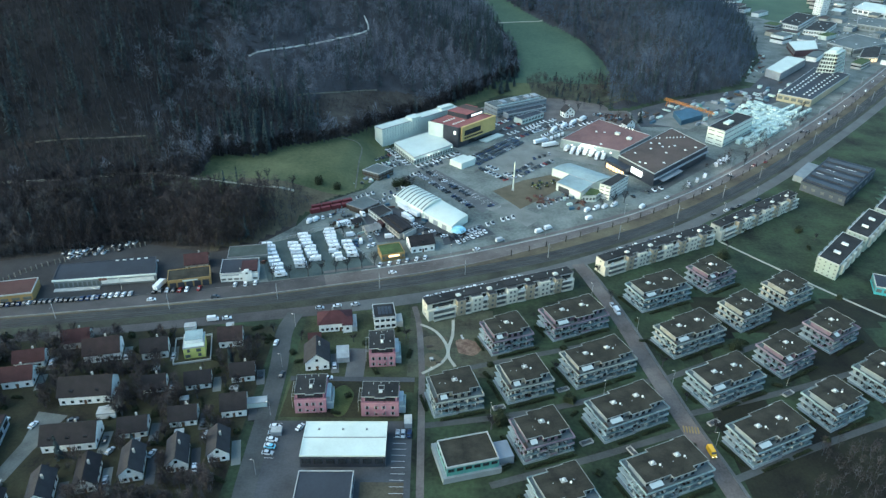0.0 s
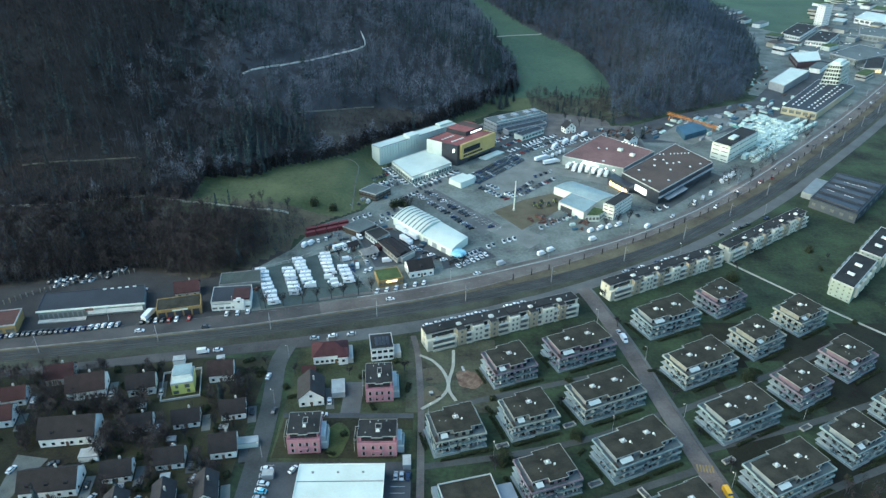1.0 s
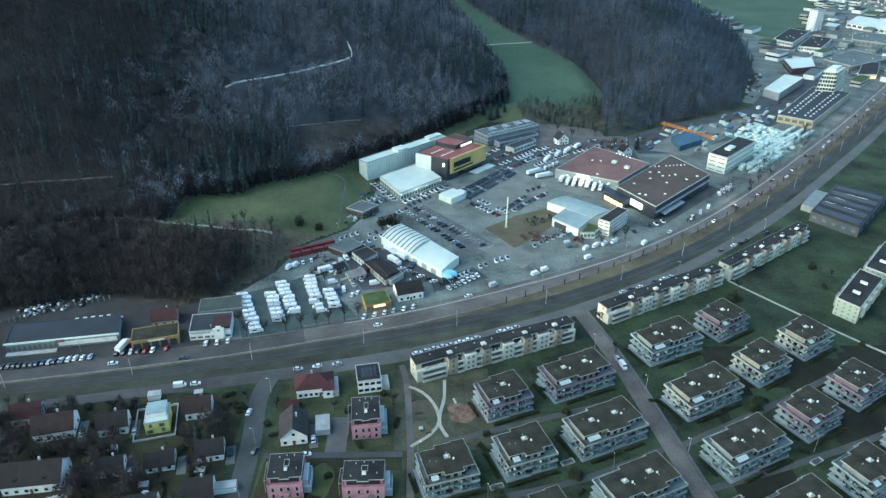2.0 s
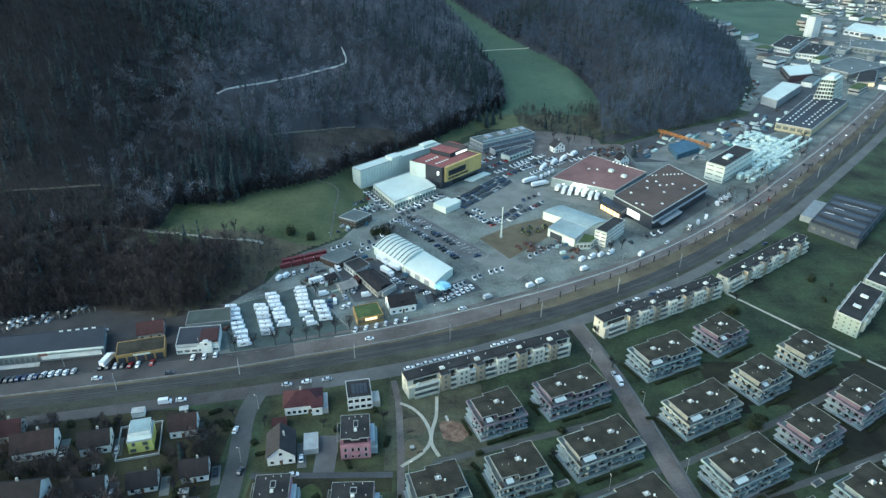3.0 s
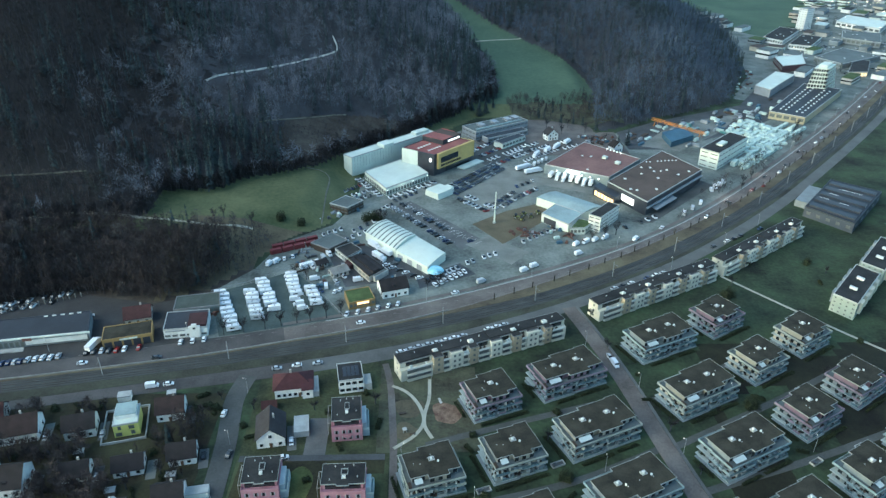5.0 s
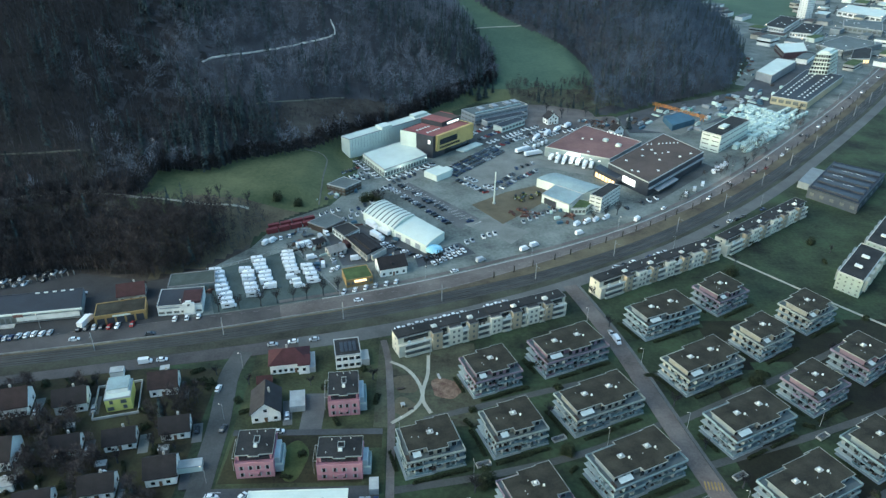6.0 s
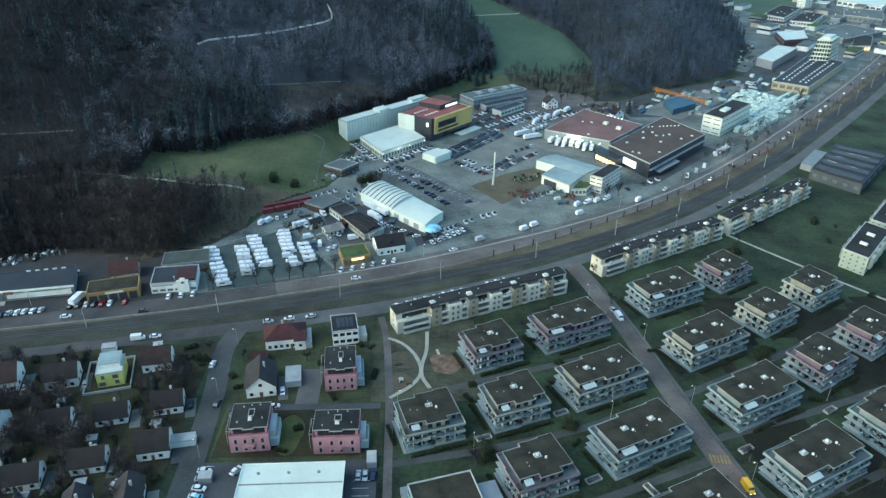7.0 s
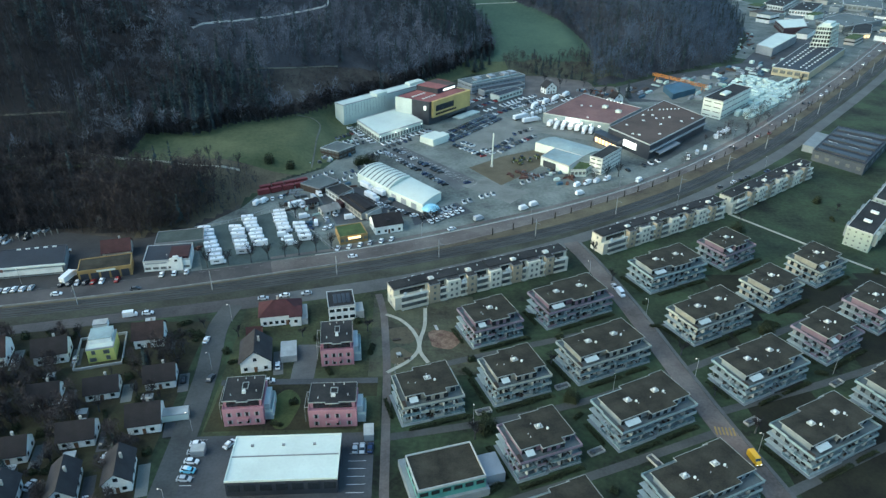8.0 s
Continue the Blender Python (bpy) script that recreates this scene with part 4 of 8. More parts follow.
for k, (u, v) in enumerate(((0.55, 0.62), (0.8, 0.55))):
    local_box(ob, MARKET, u, u + 0.07, v, v + 0.06, 6.9, 8.6, "roof_unit", WHITE_METAL)


WORN_ROOF = material("worn_pale_roof", (0.24, 0.3, 0.3), 0.7, 0.25, 0.08, 1.2)


def profile_dome(x, y, r, z0, z1):
    """A low dome of eight gores."""
    sh, rings, n = Shape(), 4, 10
    pts = [(x + r * math.cos(a) * math.cos(e), y + r * math.sin(a) * math.cos(e), z0 + (z1 - z0) * math.sin(e)) for e in [k * math.pi / 2 / rings for k in range(rings)] for a in [2 * math.pi * i / n for i in range(n)]]
    fs = [(k * n + i, k * n + (i + 1) % n, (k + 1) * n + (i + 1) % n, (k + 1) * n + i) for k in range(rings - 1) for i in range(n)]
    top = len(pts)
    return sh.add(pts + [(x, y, z1)], fs + [((rings - 1) * n + i, (rings - 1) * n + (i + 1) % n, top) for i in range(n)] + [tuple(range(n - 1, -1, -1))])


def arched_hall(name, corners, h, rise, ribs, label, cover=None):
    """A white hall with a barrel roof that runs across its plan, and dark ribs."""
    ox, oy = corners[0]
    ob = thing(name, spot(ox, oy, 0, 0), label, "hall")
    c = [Vector((x - ox, y - oy)) for x, y in corners]
    part("wall", Shape().prism([tuple(p) for p in c], -0.4, h), WHITE_METAL, ob)
    n = 12
    bow = lambda a, b, lift: [(*(a + (b - a) * k / n), h + lift + rise * math.sin(math.pi * k / n)) for k in range(n + 1)]
    sh, l, r = Shape(), bow(c[0], c[3], 0.02), bow(c[1], c[2], 0.02)
    sh.add(l + r, [(k, n + 1 + k, n + 2 + k, k + 1) for k in range(n)])
    sh.add([*l, (*c[0], h), (*c[3], h)], [tuple(list(range(n + 1)) + [n + 2, n + 1])]).add([*r, (*c[1], h), (*c[2], h)], [tuple([n + 1, n + 2] + list(range(n, -1, -1)))])
    part("roof", sh, cover or WHITE_ROOF, ob)
    for i in range(ribs):
        u0, u1 = (i + 0.34) / ribs, (i + 0.6) / ribs
        a, b = bow(c[0] + (c[1] - c[0]) * u0, c[3] + (c[2] - c[3]) * u0, 0.1), bow(c[0] + (c[1] - c[0]) * u1, c[3] + (c[2] - c[3]) * u1, 0.1)
        rib = Shape().add(a + b, [(k, n + 1 + k, n + 2 + k, k + 1) for k in range(n)])
        part("skylight_band", rib, GREY_ROOF, ob, "grey skylight band")
    return ob


arched_hall("arched_hall", [(-27.1, 404.4), (-9.4, 383.2), (2.0, 400.2), (-15.5, 420.8)], 5.2, 1.7, 8, "white hall with a ribbed barrel roof")
ob = arched_hall("arched_hall", [(-9.2, 382.9), (8.3, 364.0), (18.2, 379.6), (2.2, 400.0)], 4.6, 0.7, 0, "lower white hall with a flat barrel roof")
for k in range(3):
    part("gate", Shape().prism([(1.2 + 5.2 * k, -1.5 - 5.6 * k), (3.8 + 5.2 * k, -4.3 - 5.6 * k), (3.9 + 5.2 * k, -4.2 - 5.6 * k), (1.3 + 5.2 * k, -1.4 - 5.6 * k)], 0.1, 3.2), GREY_CLAD, ob, "grey roller gate")
BLUE_TENT = material("blue_canopy", (0.16, 0.46, 0.62), 0.6, 0.2, 0.3, 2.0, tint=(0.36, 0.56, 0.66))
part("canopy", profile_dome(21.5, -18.5, 4.6, 2.2, 4.3), BLUE_TENT, ob, "bright blue domed entrance canopy")
part("canopy_post", Shape().tube((21.8, -23.3, 0), (21.8, -23.3, 2.5), 0.2, 0.2), STEEL, ob)
UPPER = [(78.9, 450.8), (103.9, 427.3), (118.0, 436.8), (93.0, 460.3)]
arched_hall("workshop_hall", UPPER, 5.6, 1.0, 0, "white workshop hall with a bowed bright roof", WORN_ROOF)
LOWER = [(78.4, 427.1), (91.9, 411.7), (103.6, 427.0), (89.0, 440.8)]
ob = quad_building("workshop_annex", LOWER, 5.4, WHITE_METAL, WORN_ROOF, "lower white workshop with open gate", "workshop")
local_box(ob, LOWER, 0.1, 0.55, -0.01, 0.0, 0.2, 4.0, "gate", DARK_CLAD, "dark open gate")
GREEN_ROOF = material("green_roof", (0.06, 0.085, 0.03), 0.95, 0.4, 0.2, 2.0)
SMALL = [(92.5, 409.0), (101.5, 409.5), (108.0, 418.0), (100.0, 422.0)]
quad_building("green_roof_pavilion", SMALL, 4.2, WHITE_METAL, GREEN_ROOF, "low white pavilion with a planted roof", "pavilion", [(0, 4, 1), (1, 3, 1)])
OFFICE = [(110.7, 411.8), (126.3, 429.5), (120.5, 434.5), (104.8, 416.8)]
quad_building("white_office", OFFICE, 9.6, WHITE_WALL, ROOF_DARK, "small white four-storey office", "office", [(0, 7, 4), (3, 2, 4)], tall=0.28)
FACTORY = [(217.8, 509.0), (252.8, 544.0), (243.3, 554.8), (208.3, 519.9)]
ob = quad_building("factory_office", FACTORY, 12.8, WHITE_METAL, ROOF_DARK, "white three-storey office with dark roof", "office", [(0, 9, 3), (3, 2, 4)], tall=0.2)
local_box(ob, FACTORY, 0.3, 0.5, 0.35, 0.65, 12.9, 14.2, "roof_unit", WHITE_METAL)
SCHOOL = [(48.7, 573.0), (94.0, 602.0), (84.5, 617.0), (39.0, 588.0)]
ob = quad_building("grey_offices", SCHOOL, 7.0, GREY_CLAD, GREY_ROOF, "long grey office with plant on its flat roof", "office", [(0, 14, 2), (3, 4, 2)], tall=0.28)
for u in (0.2, 0.45, 0.7, 0.85):
    local_box(ob, SCHOOL, u, u + 0.09, 0.4, 0.75, 7.1, 8.7, "roof_unit", STEEL)
local_box(ob, SCHOOL, 0.06, 0.92, 0.16, 0.26, 7.1, 7.9, "roof_duct", WORN_ROOF)
quad_building("grey_annex", [(58, 566), (92, 587), (88, 594), (54, 573)], 4.0, GREY_CLAD, BLUE_GREY_ROOF, "low grey annex with flat roof", "building", [(0, 8, 1)])
quad_building("white_annex", [(68, 553), (88, 572), (83, 578), (62, 560)], 4.2, WHITE_METAL, BLUE_GREY_ROOF, "low white pavilion with dark roof", "building", [(0, 7, 1), (1, 2, 1)])
quad_building("workshop_store", [(-52.0, 444.5), (-40.5, 437.6), (-31.4, 449.0), (-43.2, 456.0)], 4.8, DARK_WOOD, GREY_ROOF, "small dark grey workshop with window strip", "workshop", [(0, 5, 2), (1, 4, 2)])
WALL_PALE = material("pale_render", (0.6, 0.62, 0.6), 0.85, 0.15, 0.25, 2.5)
SHOW = [(-193.6, 299.6), (-145.0, 307.8), (-150.5, 324.3), (-197.5, 315.0)]
ob = quad_building("car_showroom", SHOW, 5.0, PLASTER_GREY, BLUE_GREY_ROOF, "long low car showroom with dark flat roof", "showroom", edge=DARK_CLAD, sill=0.1, tall=0.5, panes=[(0, 22, 1)])
local_box(ob, SHOW, -0.01, 1.01, -0.05, -0.004, 4.5, 5.2, "fascia", WHITE_METAL, "thin white fascia board")
local_box(ob, SHOW, 0.46, 0.98, -0.03, -0.004, 1.2, 3.6, "front_panel", WALL_PALE, "pale panelled front")
for k in range(5):
    local_box(ob, SHOW, 0.58 + 0.075 * k, 0.615 + 0.075 * k, 0.93, 0.97, 5.1, 5.5, "roof_light", WHITE_DOME)
local_box(ob, SHOW, 0.0, 0.44, -0.22, -0.05, 0.0, 0.5, "front_step", CONCRETE)
local_box(ob, SHOW, 0.44, 0.52, -0.058, -0.052, 3.5, 4.9, "sign", RED_ROOF, "red sign")
GARAGE = [(-136.5, 300.5), (-116.3, 306.0), (-119.5, 316.6), (-139.5, 311.0)]
OCHRE = material("ochre_plaster", (0.27, 0.185, 0.075), 0.8, 0.15, 0.2, 2.0)
ob = quad_building("tyre_garage", GARAGE, 4.6, OCHRE, ROOF_GRAVEL, "ochre garage with four open bays", "garage", edge=OCHRE)
for k in range(5):
    local_box(ob, GARAGE, 0.04 + 0.19 * k, 0.19 + 0.19 * k, -0.012, -0.002, 0.1, 3.4, "bay", DARK_CLAD, "dark open bay")
local_box(ob, GARAGE, 0.35, 0.7, -0.02, -0.003, 3.6, 4.4, "sign", WHITE_METAL)
BRICKISH = material("dark_red_tiles", (0.048, 0.021, 0.021), 0.85, 0.3, 0.3, 3.0)
WHITEG = [(-112.0, 308.0), (-93.0, 310.5), (-95.5, 325.0), (-114.5, 322.5)]
ob = quad_building("white_garage", WHITEG, 4.8, WALL_PALE, BLUE_GREY_ROOF, "white garage with dark roof and sign tower", "garage", [(0, 6, 1)], tall=0.22, sill=0.2)
local_box(ob, WHITEG, 0.58, 0.84, -0.05, 0.02, -0.3, 5.9, "sign_gable", WALL_PALE, "white sign gable")
local_box(ob, WHITEG, 0.65, 0.77, -0.05, 0.02, 5.9, 6.9, "sign_gable", WALL_PALE)
local_box(ob, WHITEG, 0.56, 0.98, 0.06, 0.75, 4.9, 5.9, "raised_roof", BRICKISH, "dark red raised roof")
local_box(ob, WHITEG, 0.04, 0.5, -0.02, -0.004, 3.7, 4.3, "sign", GREY_CLAD, "grey lettered band")
local_box(ob, WHITEG, 0.68, 0.74, -0.062, -0.052, 4.6, 5.5, "badge", BLUE_GREY_ROOF, "dark blue badge")
quad_building("grey_shed", [(-113, 326), (-92, 330), (-95, 342), (-115, 338)], 3.8, material("teal_shed_boards", (0.13, 0.17, 0.165), 0.8, 0.2, 0.3, 2.0), material("mossy_felt_roof", (0.055, 0.066, 0.058), 0.9, 0.35, 0.12, 1.2), "low teal-grey shed with a mossy felt roof", "shed", [(0, 6, 1)], edge=GREY_TRIM)
quad_building("ochre_hall", [(-243, 277), (-198.5, 288.3), (-202, 302), (-247, 291)], 5.0, OCHRE, material("rust_brown_roof", (0.075, 0.036, 0.03), 0.8, 0.3, 0.06, 1.0), "ochre hall with a red-brown roof", "hall", [(0, 9, 1)], tall=0.3)
SAW = [(244.0, 433.0), (262.0, 408.5), (306.0, 455.0), (283.0, 476.0)]
ob = quad_building("saw_roof_workshops", SAW, 6.4, material("blue_grey_cladding", (0.06, 0.072, 0.088), 0.6, 0.25, 0.15, 2.0), BLUE_GREY_ROOF, "blue-grey workshops with bright roof lights", "workshop", [(0, 5, 1), (1, 5, 1)], edge=DARK_CLAD, tall=0.3, wide=0.2)
for k in range(5):
    local_box(ob, SAW, 0.05, 0.95, 0.06 + 0.19 * k, 0.15 + 0.19 * k, 6.5, 7.6, "roof_monitor", DARK_CLAD, "dark raised roof monitor")
for u, v in ((0.1, 0.35), (0.5, 0.35), (0.2, 0.54), (0.55, 0.73), (0.3, 0.73)):
    local_box(ob, SAW, u, u + 0.2, v - 0.012, v - 0.001, 6.7, 7.5, "roof_light", LIT_WHITE)
local_box(ob, SAW, -0.3, 0.0, 0.2, 0.75, -0.3, 4.2, "annex", PLASTER_GREY)
GREENISH = material("pale_green_plaster", (0.31, 0.355, 0.3), 0.85, 0.12, 0.2, 2.0)
for dx, dy in ((0, 0), (31.5, 31.0), (64, 61)):
    A = [(205.3 + dx, 327.0 + dy), (212.2 + dx, 317.5 + dy), (239.5 + dx, 345.5 + dy), (232.5 + dx, 355.5 + dy)]
    ob = quad_building("green_apartments", A, 9.2, GREENISH, ROOF_DARK, "pale green three-storey apartment house", "apartment building", [(0, 4, 4), (1, 9, 3), (3, 9, 3)], tall=0.3, wide=0.14)
    for k in range(4):
        local_box(ob, A, 1.0, 1.12, 0.1 + 0.22 * k, 0.22 + 0.22 * k, 2.4, 8.4, "balcony_tower", PLASTER_CREAM)
        local_box(ob, A, -0.12, 0.0, 0.1 + 0.22 * k, 0.22 + 0.22 * k, 2.4, 8.4, "balcony_tower", PLASTER_GREY)
    for v in (0.3, 0.62):
        local_box(ob, A, 0.35, 0.65, v, v + 0.05, 9.3, 10.2, "roof_hatch", WHITE_DOME)

CYAN = material("cyan_cladding", (0.1, 0.36, 0.38), 0.6, 0.15, 0.3, 2.0)
quad_building("cyan_pavilion", [(226.5, 305.0), (240.0, 300.0), (245.0, 312.0), (231.5, 318.0)], 4.4, CYAN, BLUE_GREY_ROOF, "low cyan-clad pavilion with a dark flat roof", "pavilion", [(0, 4, 1), (3, 4, 1)])

# ---- more paving ----
lot("industrial_yard", [(-100, 300), (-50, 314), (-4, 327), (36, 343), (76, 361), (124, 390), (170, 424), (224, 471), (281, 528), (355, 606), (425, 683), (520, 800), (470, 880), (405, 800), (352, 742), (300, 668), (246, 640), (210, 622), (166, 590),
                        (140, 592), (96, 618), (62, 622), (20, 578), (-20, 540), (-36, 495), (-36, 455), (-48, 424), (-74, 402), (-84, 372), (-100, 350)], 0.03, ASPHALT_LOT, "grey asphalt of the industrial estate")
lot("wood_side_yard", [(166, 552), (196, 552), (262, 590), (330, 640), (420, 742), (404, 800), (352, 742), (300, 668), (246, 640), (210, 622), (166, 592)], 0.036, ASPHALT_DARK, "worn dark asphalt yard below the wood")
lot("office_yard", [(60, 540), (164, 540), (164, 594), (150, 592), (146, 608), (112, 624), (90, 626), (60, 622), (38, 594)], 0.04, ASPHALT_WORN, "worn asphalt round the grey offices")
lot("showroom_yard", [(-330, 264), (-205, 285), (-156, 293.5), (-100, 303.5), (-102, 348), (-126, 338), (-165, 347), (-204, 335), (-330, 300)], 0.035, material("oily_asphalt", (0.038, 0.037, 0.037), 0.85, 0.35, 0.07, 1.2), "dark asphalt yard round the garages")
lot("hall_yard", [(-64.5, 207.5), (-9, 208), (-8.5, 166), (-64, 166)], 0.03, ASPHALT_DARK, "dark asphalt yard round the white hall")
lot("villa_garden", [(-61, 232), (-9, 232), (-9, 225), (-14, 225), (-15, 209.6), (-62, 209.6)], 0.028, GARDEN, "dark planted ground round the pink villas", "garden")
lot("villa_path", [(-62, 234.5), (-9, 234.5), (-9, 231.6), (-62, 231.6)], 0.04, ASPHALT_DARK, "dark paved path between the villas", "path")
lot("villa_drive", [(-39, 254), (-31, 254), (-31, 232), (-39, 232)], 0.034, ASPHALT_LIGHT, "pale paved drive beside the villa")
lot("villa_lawn", [(-42.6 + (4.6 + 0.6 * math.sin(3 * t)) * math.cos(t) + 4, 219.5 + 9.5 * math.sin(t)) for t in [k * math.pi / 12 for k in range(24)]], 0.052, BRIGHT_LAWN, "bright green lawn between the villas", "grass")
lot("lawn", [(-26.5, 177), (-11, 177), (-10.5, 150), (-26.5, 150)], 0.07, VERGE, "olive lawn beside the halls", "grass")
lot("gravel_lot", [(24, 474), (66, 518), (92, 492), (52, 438)], 0.06, GRAVEL, "pale gravel parking lot")
lot("brown_ground", [(36, 424), (58, 442), (84, 455), (88, 436), (64, 410), (52, 398)], 0.08, BARE_SOIL, "trodden brown ground with dry grass")
lot("camper_lot", [(-101, 347), (-83, 356.5), (-63, 369.5), (-50, 352), (-33, 324), (-58, 317.5), (-88, 309.5)], 0.066, material("teal_grey_asphalt", (0.062, 0.08, 0.074), 0.85, 0.35, 0.08, 1.2), "fenced grey lot with campers")
RED_SOIL = material("reddish_soil", (0.11, 0.05, 0.04), 0.95, 0.5, 0.3, 2.0, tint=(0.16, 0.115, 0.08))
for n, (x, y, a, b, mat) in enumerate(((-0.5, 259, 5.6, 6.5, VERGE), (14.5, 256, 6.0, 6.5, RED_SOIL), (-1.5, 246, 4.5, 5.0, VERGE))):
    lot("play_lawn", [(x + a * (1 + 0.18 * math.sin(3 * t + n)) * math.cos(t), y + b * (1 + 0.18 * math.cos(2 * t + n)) * math.sin(t)) for t in [k * math.pi / 10 for k in range(20)]], 0.045 + 0.004 * n, mat, "worn brown patch of the play lawn")
for x, y, w, d, h, mat in ((-3, 256, 3.0, 1.2, 0.5, DARK_WOOD), (12, 263, 1.0, 3.2, 0.5, CONCRETE), (-2, 246, 1.6, 1.6, 1.4, CONCRETE), (1.0, 244, 2.4, 0.5, 1.0, DARK_WOOD)):
    ob = thing("play_bench", spot(x, y, 15, 0), "low bench or frame on the play lawn", "bench")
    part("seat", Shape().box(-w / 2, w / 2, -d / 2, d / 2, h * 0.7, h), mat, ob)
    part("leg", Shape().box(-w * 0.4, -w * 0.3, -d * 0.4, d * 0.4, 0, h * 0.7), mat, ob)
    part("leg", Shape().box(w * 0.3, w * 0.4, -d * 0.4, d * 0.4, 0, h * 0.7), mat, ob)
for n, pts in enumerate(([(-7.5, 273), (-2, 269.5), (3, 262), (5.4, 252), (2, 244), (-6, 237)], [(8, 277), (7.6, 265), (5.8, 256), (5.6, 249), (8.5, 242)], [(164, 360), (190, 324), (214, 293), (240, 262)])):
    strip("footpath", curve(pts, 2.5), 0.7, -0.7, 0.1 + 0.02 * n, PATH, "pale gravel footpath across the grass", "path")
for pts in ([(6, 238.5), (40, 249.5), (84, 263)], [(-5, 205.5), (30, 212), (62, 221), (96, 236)], [(20, 176), (60, 190), (102, 206)], [(99, 262), (150, 291), (195, 316)], [(103, 214), (150, 229), (196, 246)],
            [(100, 236), (148, 260), (190, 283)], [(105, 178), (150, 198), (200, 218)]):
    strip("garden_path", curve(pts), 1.5, -1.5, 0.06, ASPHALT, "grey garden path between the blocks", "path")
WHITE_TRACK = material("pale_limestone_track", (0.5, 0.5, 0.45), 0.95, 0.45, 0.12, 0.8)
HILL_PATH = curve([(-150, 554), (-145.8, 559.8), (-134, 576), (-123, 589.2), (-108, 608), (-92.8, 627.2), (-80, 638), (-71, 646.3), (-66.5, 652), (-66.2, 659.8), (-70.4, 670.7)], 4)
strip("hill_path", HILL_PATH, lambda x: 0.5 + 0.3 * math.sin(x * 0.9), lambda x: -0.4 + 0.3 * math.sin(x * 0.6), 0.8, WHITE_TRACK, "pale limestone forest track on the hillside", "path", 0.9)
strip("hill_path", curve([(-108, 523), (-84, 547), (-64, 564), (-52, 572)], 4), 0.4, -0.4, 0.5, DIRT_PATH, "pale track above the forest clearing", "path", 0.7)
strip("hill_path", curve([(-260, 427), (-237.7, 431), (-219, 434), (-194, 440)], 4), 0.4, -0.4, 0.5, DIRT_PATH, "pale track along the wood", "path", 0.7)
strip("hill_path", curve([(66, 837), (90, 842), (119, 846)], 4), 0.9, -0.9, 0.4, PATH, "pale track across the upper meadow", "path", 0.5)
strip("field_path", curve([(-420, 372), (-300, 388), (-234, 398.6), (-206, 405.5), (-177, 411), (-133.5, 406.5), (-110.5, 404.2), (-92, 408)], 4), 0.9, -0.9, 0.35, PATH, "pale track along the meadow edge", "path")
strip("meadow_path", curve([(-55, 424), (-55.3, 437), (-55.6, 454), (-56.3, 483), (-63, 489), (-72, 490)], 4), 0.4, -0.4, 0.3, DIRT_PATH, "trodden path along the meadow", "path")
for u, gauge in ((0.27, 0.72), (0.27, -0.72), (0.73, 0.72), (0.73, -0.72)):
    side = lambda x, u=u, gauge=gauge: GRASS_S(x) + (BED_M(x) - GRASS_S(x)) * u + gauge
    strip("rail", GUARD, less(side, 0.06), less(side, -0.06), 0.24, RAIL, "dull steel rail", "rail", 0.2)
WEST = [p for p in GUARD if p.x < 25]
strip("barrier", WEST, less(ROAD_S, 0.34), less(ROAD_S, 0.06), 0.7, material("grey_barrier_concrete", (0.24, 0.24, 0.23), 0.85, 0.25, 0.3, 3.0), "low pale concrete road barrier", "barrier", 1.0)
strip("kerb", [p for p in GUARD if p.x > -40], less(ROAD_N, 0.45), ROAD_N, 0.2, CONCRETE, "pale concrete kerb", "kerb", 0.3)
strip("cycle_path", [p for p in GUARD if p.x > -60], less(ROAD_N, 4.2), less(ROAD_N, 1.8), 0.09, ASPHALT_WORN, "narrow asphalt path beside the road", "path")


def lane_marks(line, off, dash, gap, mat, width=0.16, z=0.075):
    sh = Shape()
    pts = shifted(line, off)
    acc, draw = 0.0, True
    for p, q in zip(pts, pts[1:]):
        d = (q - p).normalized()
        n = Vector((-d.y, d.x)) * width
        k, length = 0.0, (q - p).length
        while k < length:
            e = min(length, k + dash)
            a, b = p + d * k, p + d * e
            sh.add([(*(a + n), z), (*(a - n), z), (*(b - n), z), (*(b + n), z)], [(0, 1, 2, 3)])
            k += dash + gap
    return tagged(new("lane_marking", sh.mesh("lane_marking", mat)), "white painted lane marking on the asphalt", "marking", kind="structure")


FAINT = material("faded_road_paint", (0.2, 0.19, 0.18), 0.85, 0.3, 0.4, 3.0)
lane_marks(GUARD, 15.6, 2.5, 5.5, FAINT, 0.08)
for fn, d in ((ROAD_N, -0.5), (ROAD_S, 0.9)):
    strip("edge_marking", [p for p in GUARD if p.x > -60], less(fn, d), less(fn, d - 0.14), 0.075, FAINT, "faded white edge line of the road", "marking", 0.02)
zebra = thing("crosswalk", pose(100.8, 205, 0, 0, 0, -8.5), "yellow zebra crossing painted on the street", "crosswalk", kind="structure")
for k in range(6):
    part("stripe", Shape().box(-3.0 + k * 1.1, -2.45 + k * 1.1, -1.8, 1.8, 0.09, 0.106), PAINT_YELLOW, zebra)

